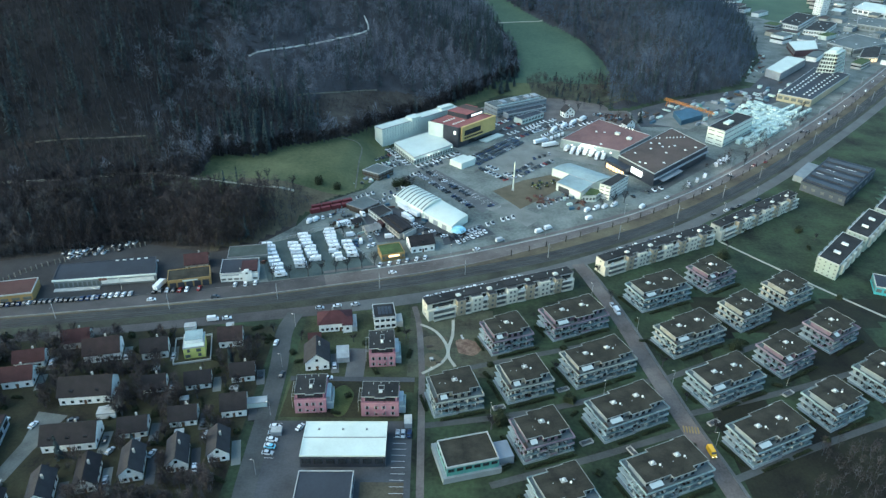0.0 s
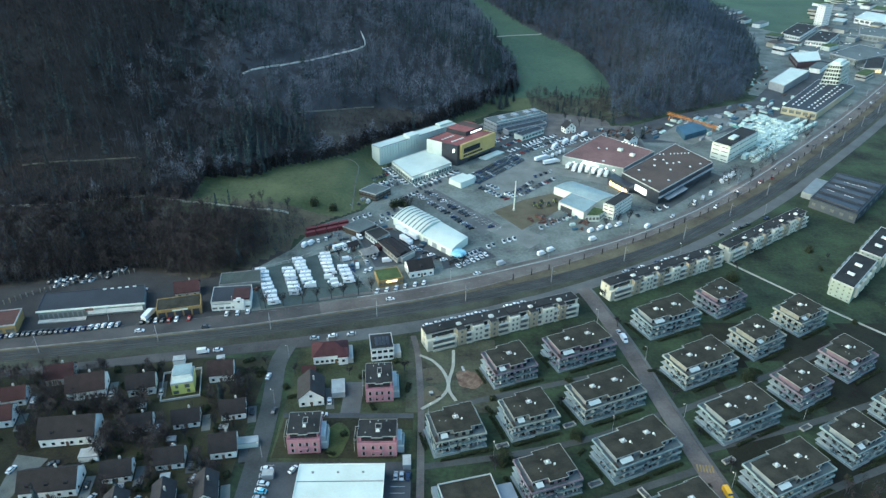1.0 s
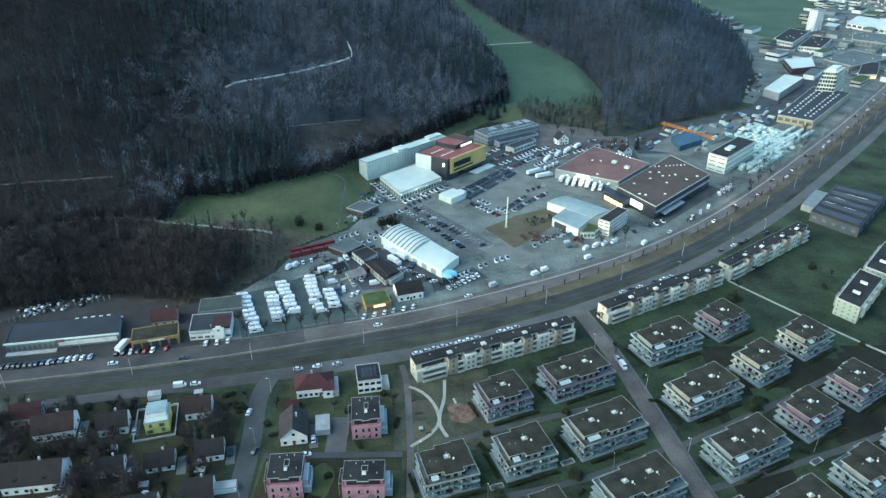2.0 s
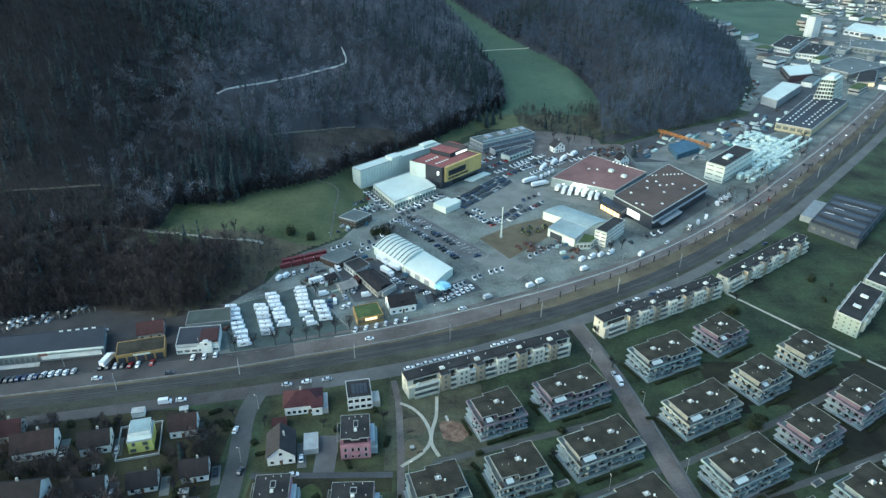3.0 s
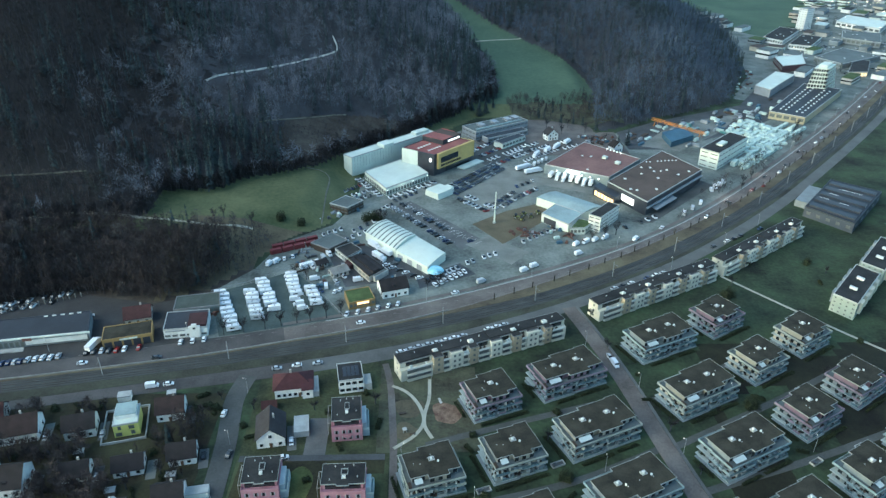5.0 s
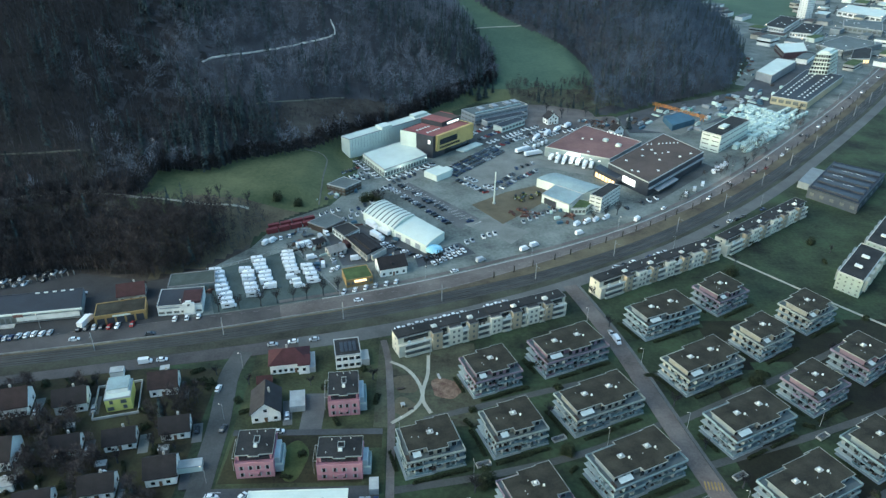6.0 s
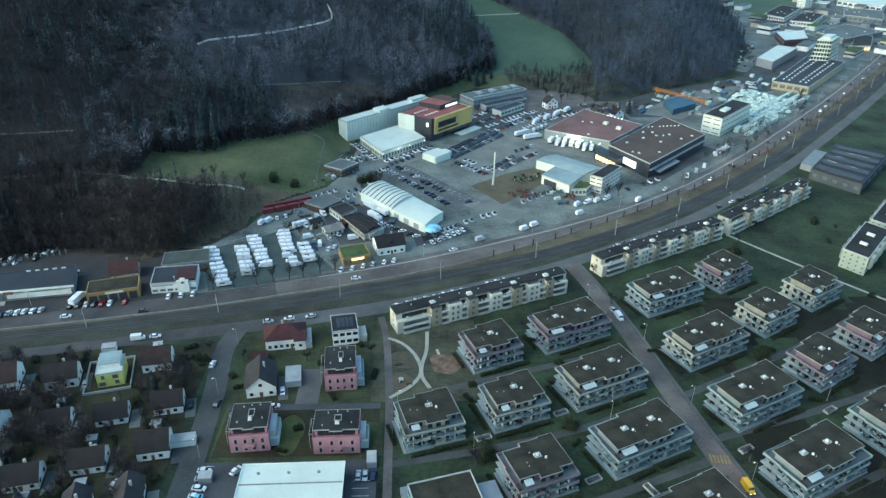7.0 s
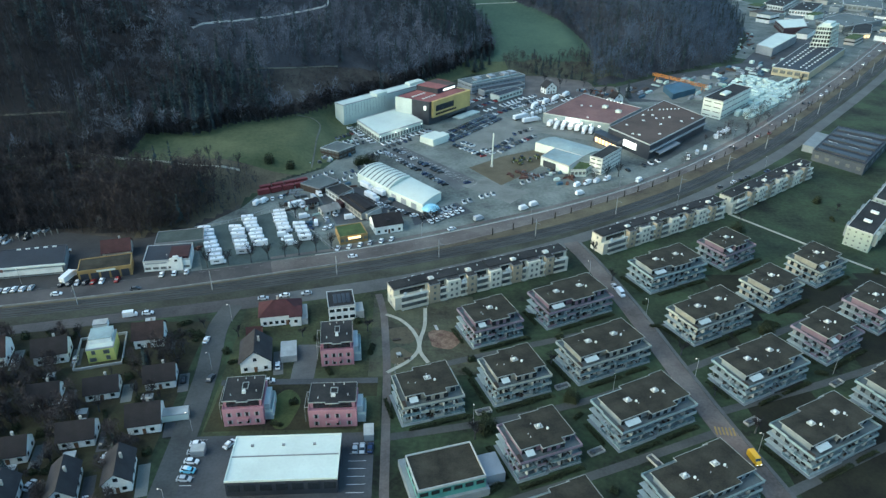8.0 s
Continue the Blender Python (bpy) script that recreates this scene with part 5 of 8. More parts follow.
# ---- houses ----
TILE_DARK = material("dark_roof_tiles", (0.018, 0.0155, 0.0165), 0.85, 0.35, 0.3, 3.0, bump=0.3)
TILE_BROWN = material("brown_roof_tiles", (0.028, 0.018, 0.0175), 0.85, 0.35, 0.3, 3.0, bump=0.3)
TILE_RED = material("red_roof_tiles", (0.042, 0.017, 0.017), 0.85, 0.3, 0.3, 3.0, bump=0.3)
TILE_GREY = material("grey_roof_tiles", (0.032, 0.03, 0.032), 0.85, 0.3, 0.3, 3.0, bump=0.3)
WALL_WHITE = material("white_render", (0.72, 0.72, 0.68), 0.85, 0.15, 0.25, 2.5)
WALL_YELLOW = material("lemon_render", (0.55, 0.54, 0.16), 0.8, 0.15, 0.25, 2.5)
WALL_GREY = material("warm_grey_render", (0.4, 0.38, 0.34), 0.85, 0.15, 0.25, 2.5)
WOOD_DOOR = material("wooden_door", (0.12, 0.07, 0.04), 0.7, 0.2, 1.0, 5.0)
PANE = Shape().box(-0.6, 0.6, -0.05, 0.05, 0, 1.25).mesh("pane", GLASS)
FRAME = Shape().ring([(-0.72, -0.02), (0.72, -0.02), (0.72, 1.37), (-0.72, 1.37)], 0.12, -0.04, 0.04)
FRAME.v = [(x, z, y) for x, y, z in FRAME.v]
FRAME = FRAME.mesh("frame", WHITE_METAL)
DOOR = Shape().box(-0.5, 0.5, -0.05, 0.05, 0, 2.1).mesh("door", WOOD_DOOR)


def house(x, y, w, d, rot, eave, roof, wall, label, gable_front=False, ridge=None, dormers=0, chimney=True):
    """A gabled house from its front left corner: walls with gables, two roof slopes, windows, door, chimney."""
    ob = thing("house", spot(x, y, rot, 0), label, "house")
    rise = ridge or 0.42 * (w if gable_front else d)
    o, t = 0.6, 0.22
    top = eave + rise
    if gable_front:
        m = w / 2
        part("wall", Shape().add([(0, 0, -0.4), (w, 0, -0.4), (w, d, -0.4), (0, d, -0.4), (0, 0, eave), (w, 0, eave), (w, d, eave), (0, d, eave), (m, 0, top), (m, d, top)],
                                 [(0, 1, 5, 8, 4), (2, 3, 7, 9, 6), (1, 2, 6, 5), (3, 0, 4, 7), (4, 8, 9, 7), (5, 6, 9, 8), (3, 2, 1, 0)]), wall, ob)
        s = rise / m
        for sx, q in ((-o, m), (w + o, m)):
            z0 = eave - s * o
            pts = [(sx, -o, z0 + t), (m, -o, top + t), (m, d + o, top + t), (sx, d + o, z0 + t)]
            part("roof_slope", Shape().add(pts + [(a, b, c - t * 0.8) for a, b, c in pts], CUBOID), roof, ob)
    else:
        m = d / 2
        part("wall", Shape().add([(0, 0, -0.4), (w, 0, -0.4), (w, d, -0.4), (0, d, -0.4), (0, 0, eave), (w, 0, eave), (w, d, eave), (0, d, eave), (0, m, top), (w, m, top)],
                                 [(0, 1, 5, 4), (2, 3, 7, 6), (1, 2, 6, 9, 5), (3, 0, 4, 8, 7), (4, 5, 9, 8), (6, 7, 8, 9), (3, 2, 1, 0)]), wall, ob)
        s = rise / m
        for sy in (-o, d + o):
            z0 = eave - s * o
            pts = [(-o, sy, z0 + t), (-o, m, top + t), (w + o, m, top + t), (w + o, sy, z0 + t)]
            part("roof_slope", Shape().add(pts + [(a, b, c - t * 0.8) for a, b, c in pts], CUBOID), roof, ob)
        for k in range(dormers):
            dx = w * (k + 0.5) / dormers
            dm = part("dormer", Shape().box(dx - 0.8, dx + 0.8, 1.0, m, eave + 0.4, eave + 1.8), roof, ob, "small tiled dormer")
            part("window", PANE, GLASS, dm, at=pose(dx, 0.97, eave + 0.5))
    n = max(2, int(w / 3.2))
    for f in range(max(1, int(eave / 2.5))):
        for k in range(n):
            win = part("window", PANE, GLASS, ob, at=pose(w * (k + 0.5) / n, -0.03, 0.9 + f * 2.6))
            part("frame", FRAME, WHITE_METAL, win)
        for k in range(max(2, int(d / 4))):
            for xx, a in ((-0.03, 90), (w + 0.03, 90)):
                part("window", PANE, GLASS, ob, at=pose(xx, d * (k + 0.5) / max(2, int(d / 4)), 0.9 + f * 2.6, 0, 0, a))
    if gable_front:
        part("window", PANE, GLASS, ob, at=pose(w / 2, -0.03, eave + 0.2))
    part("door", DOOR, WOOD_DOOR, ob, at=pose(w * 0.5, -0.06, 0.0))
    if chimney:
        part("chimney", Shape().box(w * 0.6, w * 0.6 + 0.7, d * 0.55, d * 0.55 + 0.7, eave, top + 1.0), WALL_GREY, ob)
    return ob


CUBOID = ((0, 1, 2, 3), (7, 6, 5, 4), (0, 4, 5, 1), (1, 5, 6, 2), (2, 6, 7, 3), (3, 7, 4, 0))
D, B, R, G = TILE_DARK, TILE_BROWN, TILE_RED, TILE_GREY
WEST_ROW = [(-128.6, 243.5, 10.8, 9, 14, 4.5, D), (-97.5, 252.9, 10, 9.5, 10, 4.2, B), (-152.5, 240.7, 14.5, 11, 14, 4.6, B), (-151.1, 214.6, 20, 12, 7, 4.6, D), (-120.5, 222.0, 9, 8, 12, 3.0, D), (-103.6, 224.5, 10, 8, 12, 3.2, D), (-86.0, 229.5, 9.5, 8.5, 11, 3.6, D)]
for x, y, w, d, rot, eave, roof in WEST_ROW:
    house(x, y, w, d, rot, eave, roof, WALL_WHITE, "white house with a %s tiled gable roof" % ("brown" if roof is B else "dark"), dormers=2 if w > 18 else 0)
NEAR_ROW = [(-84.4, 208.5, 9.5, 10, 10, 4.0, D), (-145.6, 188.9, 19, 11, 8, 4.2, D), (-120.0, 196.5, 10, 8.5, 11, 3.4, D), (-103.0, 203.0, 10, 8.5, 10, 3.4, D), (-179.0, 223.6, 11.7, 9, 12, 4.2, R), (-180.3, 236.0, 11.8, 8, 14, 3.8, R)]
for x, y, w, d, rot, eave, roof in NEAR_ROW:
    house(x, y, w, d, rot, eave, roof, WALL_WHITE, "white house with a %s tiled gable roof" % ("red" if roof is R else "dark"), dormers=3 if w > 18 else 0)
GABLES = [(-111.4, 175.2, 7.6, 13, 14, 4.2, G), (-125.0, 170.0, 7.2, 13, 15, 4.0, D), (-138.0, 162.9, 7.6, 13, 16, 4.0, G), (-96.4, 180.1, 7.2, 13, 14, 4.0, G), (-83.0, 185.1, 7.4, 12, 13, 4.2, G), (-56.3, 237.9, 10.2, 13, 9, 4.4, G), (-152.0, 155.0, 8, 12, 16, 4.0, D)]
for x, y, w, d, rot, eave, roof in GABLES:
    house(x, y, w, d, rot, eave, roof, WALL_WHITE, "white house with %s gable roof facing the garden" % ("grey" if roof is G else "dark"), gable_front=True)
ob = thing("house", spot(-54.6, 265.6, 9, 0), "white house with a hipped dark red roof beside the tracks", "house")
part("wall", Shape().box(0, 15.2, 0, 10, -0.4, 4.8).box(11, 15.2, -1.6, 0.1, -0.4, 4.7), WALL_WHITE, ob)
HIP = [(-0.7, -0.7, 4.6), (15.9, -0.7, 4.6), (15.9, 10.7, 4.6), (-0.7, 10.7, 4.6), (5.4, 5.0, 8.6), (9.8, 5.0, 8.6)]
part("roof", Shape().add(HIP, [(0, 1, 5, 4), (1, 2, 5), (2, 3, 4, 5), (3, 0, 4), (3, 2, 1, 0)]), material("wine_red_tiles", (0.05, 0.018, 0.021), 0.85, 0.3, 0.3, 3.0, bump=0.3), ob)
part("side_roof", Shape().add([(10.7, -2.1, 4.5), (15.7, -2.1, 4.5), (15.7, 2.6, 6.4), (10.7, 2.6, 6.4)], [(0, 1, 2, 3)]).box(10.7, 15.7, -2.1, -2.0, 4.35, 4.5), MATS["wine_red_tiles"], ob)
part("chimney", Shape().box(6.4, 7.2, 5.6, 6.4, 7.5, 9.6), WALL_GREY, ob)
for k in range(5):
    part("window", PANE, GLASS, ob, at=pose(1.6 + 2.2 * k, -0.03, 0.9))
part("window", PANE, GLASS, ob, at=pose(13.2, -1.63, 1.6))
part("door", DOOR, WOOD_DOOR, ob, at=pose(9.9, -0.05, 0.0))
house(-58, 258, 5, 4, 8, 2.2, R, WALL_GREY, "small garden shed with red-brown roof", chimney=False)
house(-14.4, 340.2, 13.4, 11.0, 18, 4.6, D, WALL_WHITE, "white house with a dark tiled roof beside the road", dormers=1, ridge=3.4)
house(-166.0, 250.0, 11, 9, 14, 4.0, R, WALL_GREY, "house with a red-brown tiled roof")
house(-133.5, 319.0, 11.5, 9, 14, 3.6, BRICKISH, WALL_GREY, "house with a dark red roof behind the garage")
house(106.0, 571.5, 9.5, 7.5, 22, 5.0, G, WALL_WHITE, "small white gabled house below the wood", gable_front=True)
house(152.0, 544.5, 8.5, 6.5, 25, 4.6, D, WALL_WHITE, "small white house behind the market hall", gable_front=True)
house(-200.0, 232.0, 12, 10, 14, 4.2, B, WALL_GREY, "house with a brown tiled roof in a garden")
house(-205.0, 205.0, 13, 10, 12, 4.2, D, WALL_WHITE, "white house with dark tiled roof")
flat_building("dark_long_hall", -176.0, 171.0, 17, 30, 12, 5.0, GREY_CLAD, TILE_BROWN, "dark hall with a brown roof beside the yard", "hall", windows=3, edge=TILE_DARK)
lot("house_yard", [(-157.5, 168), (-152.5, 176), (-150, 190), (-145.5, 209), (-158, 211), (-156, 194), (-158, 180)], 0.06, material("dusty_yard", (0.12, 0.122, 0.108), 0.95, 0.35, 0.1, 1.5), "pale gravel yard between the houses")
ob = flat_building("lemon_house", -110.7, 244.9, 9.0, 10.5, 14, 5.6, WALL_YELLOW, WHITE_ROOF, "modern lemon-yellow house with a pale flat roof", "house")
for wx, wz, ww in ((1.6, 0.5, 2.2), (6.6, 0.7, 1.4), (2.2, 3.4, 1.2), (6.4, 3.2, 2.0)):
    part("window", Shape().box(wx - ww / 2, wx + ww / 2, -0.07, 0.04, wz, wz + 1.6), SOFT_GLASS, ob)
part("roof_storey", Shape().box(1.0, 8.2, 3.2, 10.2, 5.6, 7.6), WALL_WHITE, ob, "white top storey")
part("roof", Shape().box(0.8, 8.4, 3.0, 10.4, 7.6, 7.8), WORN_ROOF, ob)
HEDGE_RIM = thing("garden_wall", spot(-114.5, 240.5, 14, 0), "low pale wall round the garden", "garden wall")
part("wall", Shape().ring([(0, 0), (16, 0), (16, 19), (0, 19)], 0.35, -0.3, 1.0), CONCRETE, HEDGE_RIM)
ob = flat_building("white_villa", -29.0, 268.3, 10.2, 11.5, 10, 6.4, WALL_WHITE, ROOF_DARK, "white two-storey villa with dark flat roof", "house", windows=4, storeys=2)
for i in range(4):
    part("roof_panel", Shape().box(2.2 + 1.7 * i, 3.6 + 1.7 * i, 2.5, 9, 6.55, 6.8), DARK_CLAD, ob)
part("porch", Shape().box(10.2, 13.5, 0.5, 7, -0.3, 3.2), WALL_GREY, ob)
for x, y, w, d, rot, h, mat, nm in ((-43.5, 243.5, 5.5, 9, 8, 2.6, CONCRETE, "pale flat-roofed garage in a garden"), (-41.5, 266.5, 4.5, 10, 9, 2.6, CONCRETE, "pale flat carport beside the house"), (-76.5, 214.0, 8.5, 3.6, 9, 2.6, WHITE_METAL, "white flat-roofed carport by the street"),
                                (-63.0, 199, 4, 3, 3, 2.2, GREY_CLAD, "small grey shed by the yard"), (-12, 204, 3, 5, 3, 2.5, GREY_CLAD, "grey container beside the lane"), (-117, 265, 5, 3.5, 12, 2.4, WALL_WHITE, "white flat garage in the garden"), (-133, 207, 7, 4.5, 8, 2.6, WALL_WHITE, "white garage between the houses")):
    flat_building("garage", x, y, w, d, rot, h, mat, CONCRETE, nm, "garage", rim=0.15)
YELLOW_SHOP = [(-30.3, 330.6), (-17.9, 334.8), (-21.6, 346.0), (-33.6, 341.8)]
ob = quad_building("yellow_shop", YELLOW_SHOP, 3.8, OCHRE, GREEN_ROOF, "low yellow shop with a planted green roof", "shop", [(0, 6, 1)], edge=OCHRE)
local_box(ob, YELLOW_SHOP, 0.3, 0.75, -0.05, -0.008, 2.5, 3.5, "sign", LIT_WARM)
SHED_ROOFS = [(-57, 386, 20, 16), (-43, 376, 15, 14), (-42, 358, 12, 9), (-35, 356, 22, 20)]
PALE_ETERNIT = material("pale_eternit_roof", (0.2, 0.19, 0.175), 0.85, 0.3, 0.2, 1.5)
quad_building("open_shed", [(-57.2, 394.1), (-46.4, 386.6), (-36.9, 397.4), (-46.5, 406.5)], 3.6, DARK_WOOD, GREY_ROOF, "long open shed with a grey flat roof", "shed", edge=GREY_TRIM)
quad_building("workshop", [(-42.9, 387.1), (-35.3, 376.4), (-27.9, 385.4), (-34.5, 393.7)], 3.8, WALL_PALE, ROOF_DARK, "low white workshop with a dark flat roof", "workshop", [(0, 4, 1), (1, 4, 1)], edge=GREY_TRIM)
house(-41.0, 360.2, 9.0, 6.8, 32, 2.8, PALE_ETERNIT, WALL_GREY, "old workshop shed with a pale fibre-cement roof", ridge=1.6, chimney=False)
SHED_BIG = [(-34.6, 376.0), (-22.2, 356.4), (-14.6, 364.8), (-25.9, 380.2)]
ob = quad_building("long_workshop", SHED_BIG, 3.8, WALL_GREY, TILE_GREY, "long dark workshop with a low roof", "workshop", [(0, 6, 1)], edge=TILE_DARK)
local_box(ob, SHED_BIG, 0.02, 0.98, 0.3, 0.7, 3.9, 4.9, "roof_ridge", TILE_DARK)
local_box(ob, SHED_BIG, 0.0, 0.25, -0.2, -0.001, -0.2, 2.6, "lean_to", BRICKISH, "dark red lean-to")
quad_building("pale_shed", [(-21.9, 360.5), (-19.2, 356.6), (-12.5, 364.3), (-15.8, 369.0)], 2.8, WALL_GREY, PALE_ETERNIT, "narrow shed with a pale roof", "shed", edge=COPING)
house(-50.5, 371.0, 6.0, 5.0, 30, 2.4, TILE_DARK, WALL_GREY, "small dark shed with low roof", ridge=1.0, chimney=False)

# painted bays and worn patches on the estate
bays = Shape()
for x0, y0, x1, y1, n in ((-13, 450, 22, 400, 18), (-5, 456, 30, 406, 18), (8, 436, 38, 400, 13), (-62.5, 206, -62.5, 188, 7), (-13.5, 199, -13.5, 172, 10)):
    d = Vector((x1 - x0, y1 - y0)).normalized()
    s = Vector((d.y, -d.x))
    for k in range(n):
        p = Vector((x0, y0)).lerp(Vector((x1, y1)), k / (n - 1))
        a, b = p - s * 2.6, p + s * 2.6
        bays.add([(*(a + d * 0.08), 0.075), (*(a - d * 0.08), 0.075), (*(b - d * 0.08), 0.075), (*(b + d * 0.08), 0.075)], [(0, 1, 2, 3)])
tagged(new("bay_marking", bays.mesh("bay_marking", PAINT_LINE)), "white painted parking bays on the asphalt", "marking", kind="structure")
PATCHES = [([(-16, 452), (-4, 461), (40, 404), (28, 392)], ASPHALT_LIGHT, "grey asphalt of the car park"), ([(30, 398), (54, 374), (66, 388), (44, 408)], GRAVEL, "pale worn asphalt beside the car park"), ([(-34, 352), (8, 362), (-4, 378), (-30, 400), (-46, 384)], ASPHALT_DARK, "oily dark yard between the sheds"),
           ([(4, 350), (34, 364), (26, 376), (14, 368), (2, 362)], ASPHALT_DARK, "dark forecourt of the white hall"), ([(34, 538), (74, 582), (98, 560), (58, 516)], ASPHALT, "dark asphalt beside the store"), ([(86, 500), (128, 474), (122, 466), (80, 488)], GRAVEL, "pale loading yard of the hall"),
           ([(134, 426), (146, 424), (206, 482), (200, 490), (146, 434)], ASPHALT, "dark asphalt round the supermarket"), ([(-22, 456), (14, 490), (22, 484), (-12, 448)], GRAVEL, "pale forecourt of the showroom"), ([(176, 560), (214, 606), (262, 632), (290, 640), (250, 590), (204, 548)], GRAVEL, "pale gravel of the material yard")]
for n, (outline, mat, label) in enumerate(PATCHES):
    lot("yard_patch", outline, 0.044 + 0.004 * n, mat, label)

# ---- vehicles ----
TYRE = material("tyre_rubber", (0.02, 0.02, 0.02), 0.9, 0.2, 2.0, 8.0)
LAMP_GLASS = glowing("headlight", (1.0, 0.95, 0.85), 1.5)
WHEEL = Shape().tube((0, -0.11, 0), (0, 0.11, 0), 0.33, 0.33, 10).mesh("wheel", TYRE)


def profile(sections):
    """A hull from cross sections along x: (x, half width, z low, z high)."""
    sh, pts = Shape(), []
    for x, w, z0, z1 in sections:
        pts += [(x, -w, z0), (x, w, z0), (x, w * 0.92, z1), (x, -w * 0.92, z1)]
    n = len(sections)
    fs = [(3, 2, 1, 0), tuple(4 * (n - 1) + i for i in range(4))]
    for i in range(n - 1):
        a, b = 4 * i, 4 * i + 4
        fs += [(a + k, a + (k + 1) % 4, b + (k + 1) % 4, b + k) for k in range(4)]
    return sh.add(pts, fs)


def car(paint, label):
    ob = thing("car", Matrix.Identity(4), label, "car", "parked cars")
    part("body", profile([(-2.15, 0.78, 0.42, 0.82), (-2.05, 0.85, 0.25, 0.95), (-0.9, 0.89, 0.22, 0.98), (0.9, 0.89, 0.22, 0.94), (1.9, 0.85, 0.25, 0.78), (2.15, 0.74, 0.38, 0.66)]), paint, ob)
    part("glasshouse", profile([(-1.75, 0.78, 0.94, 0.98), (-1.15, 0.76, 0.94, 1.36), (0.35, 0.76, 0.94, 1.38), (1.15, 0.78, 0.9, 0.95)]), GLASS, ob)
    part("roof", profile([(-1.2, 0.68, 1.36, 1.4), (-0.6, 0.7, 1.37, 1.47), (0.1, 0.7, 1.37, 1.46), (0.42, 0.68, 1.36, 1.39)]), paint, ob)
    for x in (-1.35, 1.35):
        for y in (-0.8, 0.8):
            part("wheel", WHEEL, TYRE, ob, at=pose(x, y, 0.33))
    return ob


def van(paint, label):
    ob = thing("van", Matrix.Identity(4), label, "van", "vans and trucks")
    part("body", profile([(-2.7, 0.95, 0.4, 2.3), (-2.6, 1.0, 0.35, 2.45), (1.2, 1.0, 0.35, 2.45), (1.75, 0.97, 0.35, 1.5), (2.6, 0.9, 0.4, 1.1)]), paint, ob)
    part("windscreen", Shape().add([(1.28, -0.85, 2.3), (1.28, 0.85, 2.3), (1.78, 0.85, 1.5), (1.78, -0.85, 1.5), (1.2, -0.85, 2.2), (1.2, 0.85, 2.2), (1.7, 0.85, 1.4), (1.7, -0.85, 1.4)], CUBOID), GLASS, ob)
    for x in (-1.7, 1.7):
        for y in (-0.88, 0.88):
            part("wheel", WHEEL, TYRE, ob, at=pose(x, y, 0.33))
    return ob


def camper(paint, label):
    ob = thing("camper", Matrix.Identity(4), label, "camper", "parked campers")
    part("cab", profile([(1.4, 0.95, 0.4, 2.0), (2.1, 0.95, 0.4, 1.9), (2.6, 0.95, 0.4, 1.25), (3.3, 0.88, 0.45, 1.05)]), paint, ob)
    part("body", profile([(-3.3, 1.1, 0.5, 2.8), (-3.2, 1.15, 0.45, 2.95), (1.3, 1.15, 0.45, 2.95), (1.5, 1.12, 0.9, 2.9)]), paint, ob)
    part("alcove", profile([(1.4, 1.1, 2.0, 2.95), (2.5, 1.05, 2.1, 2.7)]), paint, ob)
    part("window", Shape().box(-1.8, 0.4, -1.18, -1.14, 1.5, 2.1), GLASS, ob)
    part("roof_hatch", Shape().box(-1.0, -0.3, -0.35, 0.35, 2.94, 3.1), GREY_CLAD, ob)
    for x in (-2.0, 2.3):
        for y in (-0.95, 0.95):
            part("wheel", WHEEL, TYRE, ob, at=pose(x, y, 0.33))
    return ob


def truck(box, label, length=7.5):
    ob = thing("truck", Matrix.Identity(4), label, "truck", "vans and trucks")
    part("cab", profile([(length / 2, 1.2, 0.5, 2.7), (length / 2 + 0.6, 1.2, 0.5, 2.75), (length / 2 + 2.0, 1.15, 0.5, 2.2)]), box, ob)
    part("windscreen", Shape().box(length / 2 + 1.72, length / 2 + 1.98, -1.0, 1.0, 1.55, 2.25), GLASS, ob)
    part("load_box", Shape().box(-length / 2, length / 2 - 0.2, -1.25, 1.25, 1.0, 3.5), box, ob)
    part("chassis", Shape().box(-length / 2, length / 2 + 1.5, -0.5, 0.5, 0.55, 1.0), TYRE, ob)
    for x in (-length / 2 + 1.2, -length / 2 + 2.4, length / 2 + 1.0):
        for y in (-1.05, 1.05):
            part("wheel", WHEEL, TYRE, ob, at=pose(x, y, 0.45) @ Matrix.Scale(1.35, 4))
    return ob


PAINTS = {"white": (0.7, 0.71, 0.72), "silver": (0.4, 0.42, 0.44), "black": (0.015, 0.016, 0.018), "dark grey": (0.06, 0.065, 0.07), "dark blue": (0.02, 0.035, 0.09), "red": (0.2, 0.02, 0.02), "pale blue": (0.2, 0.5, 0.65)}
COATS = {k: material("car_paint_" + k.replace(" ", "_"), c, 0.3, 0.06, 0.3, 3.0, spec=0.5) for k, c in PAINTS.items()}
NEW_WHITE = COATS["white"]
MASTERS = {}


def put(kind, tone, x, y, heading):
    """One vehicle of a kind and colour; the first is built, the others are copies of it."""
    m = spot(x, y, heading, 0.1)
    if (kind, tone) in MASTERS:
        return copy_thing(MASTERS[kind, tone], m)
    words = {"car": "%s parked car with dark windows", "van": "%s delivery van on the asphalt", "camper": "%s camper van in a fenced lot", "truck": "%s box truck on the yard", "trailer": "%s long truck trailer at the hall"}[kind] % tone
    ob = {"car": car, "van": van, "camper": camper, "truck": truck, "trailer": lambda p, l: truck(p, l, 12.0)}[kind](COATS[tone], words)
    ob.matrix_basis = m
    MASTERS[kind, tone] = ob
    return ob


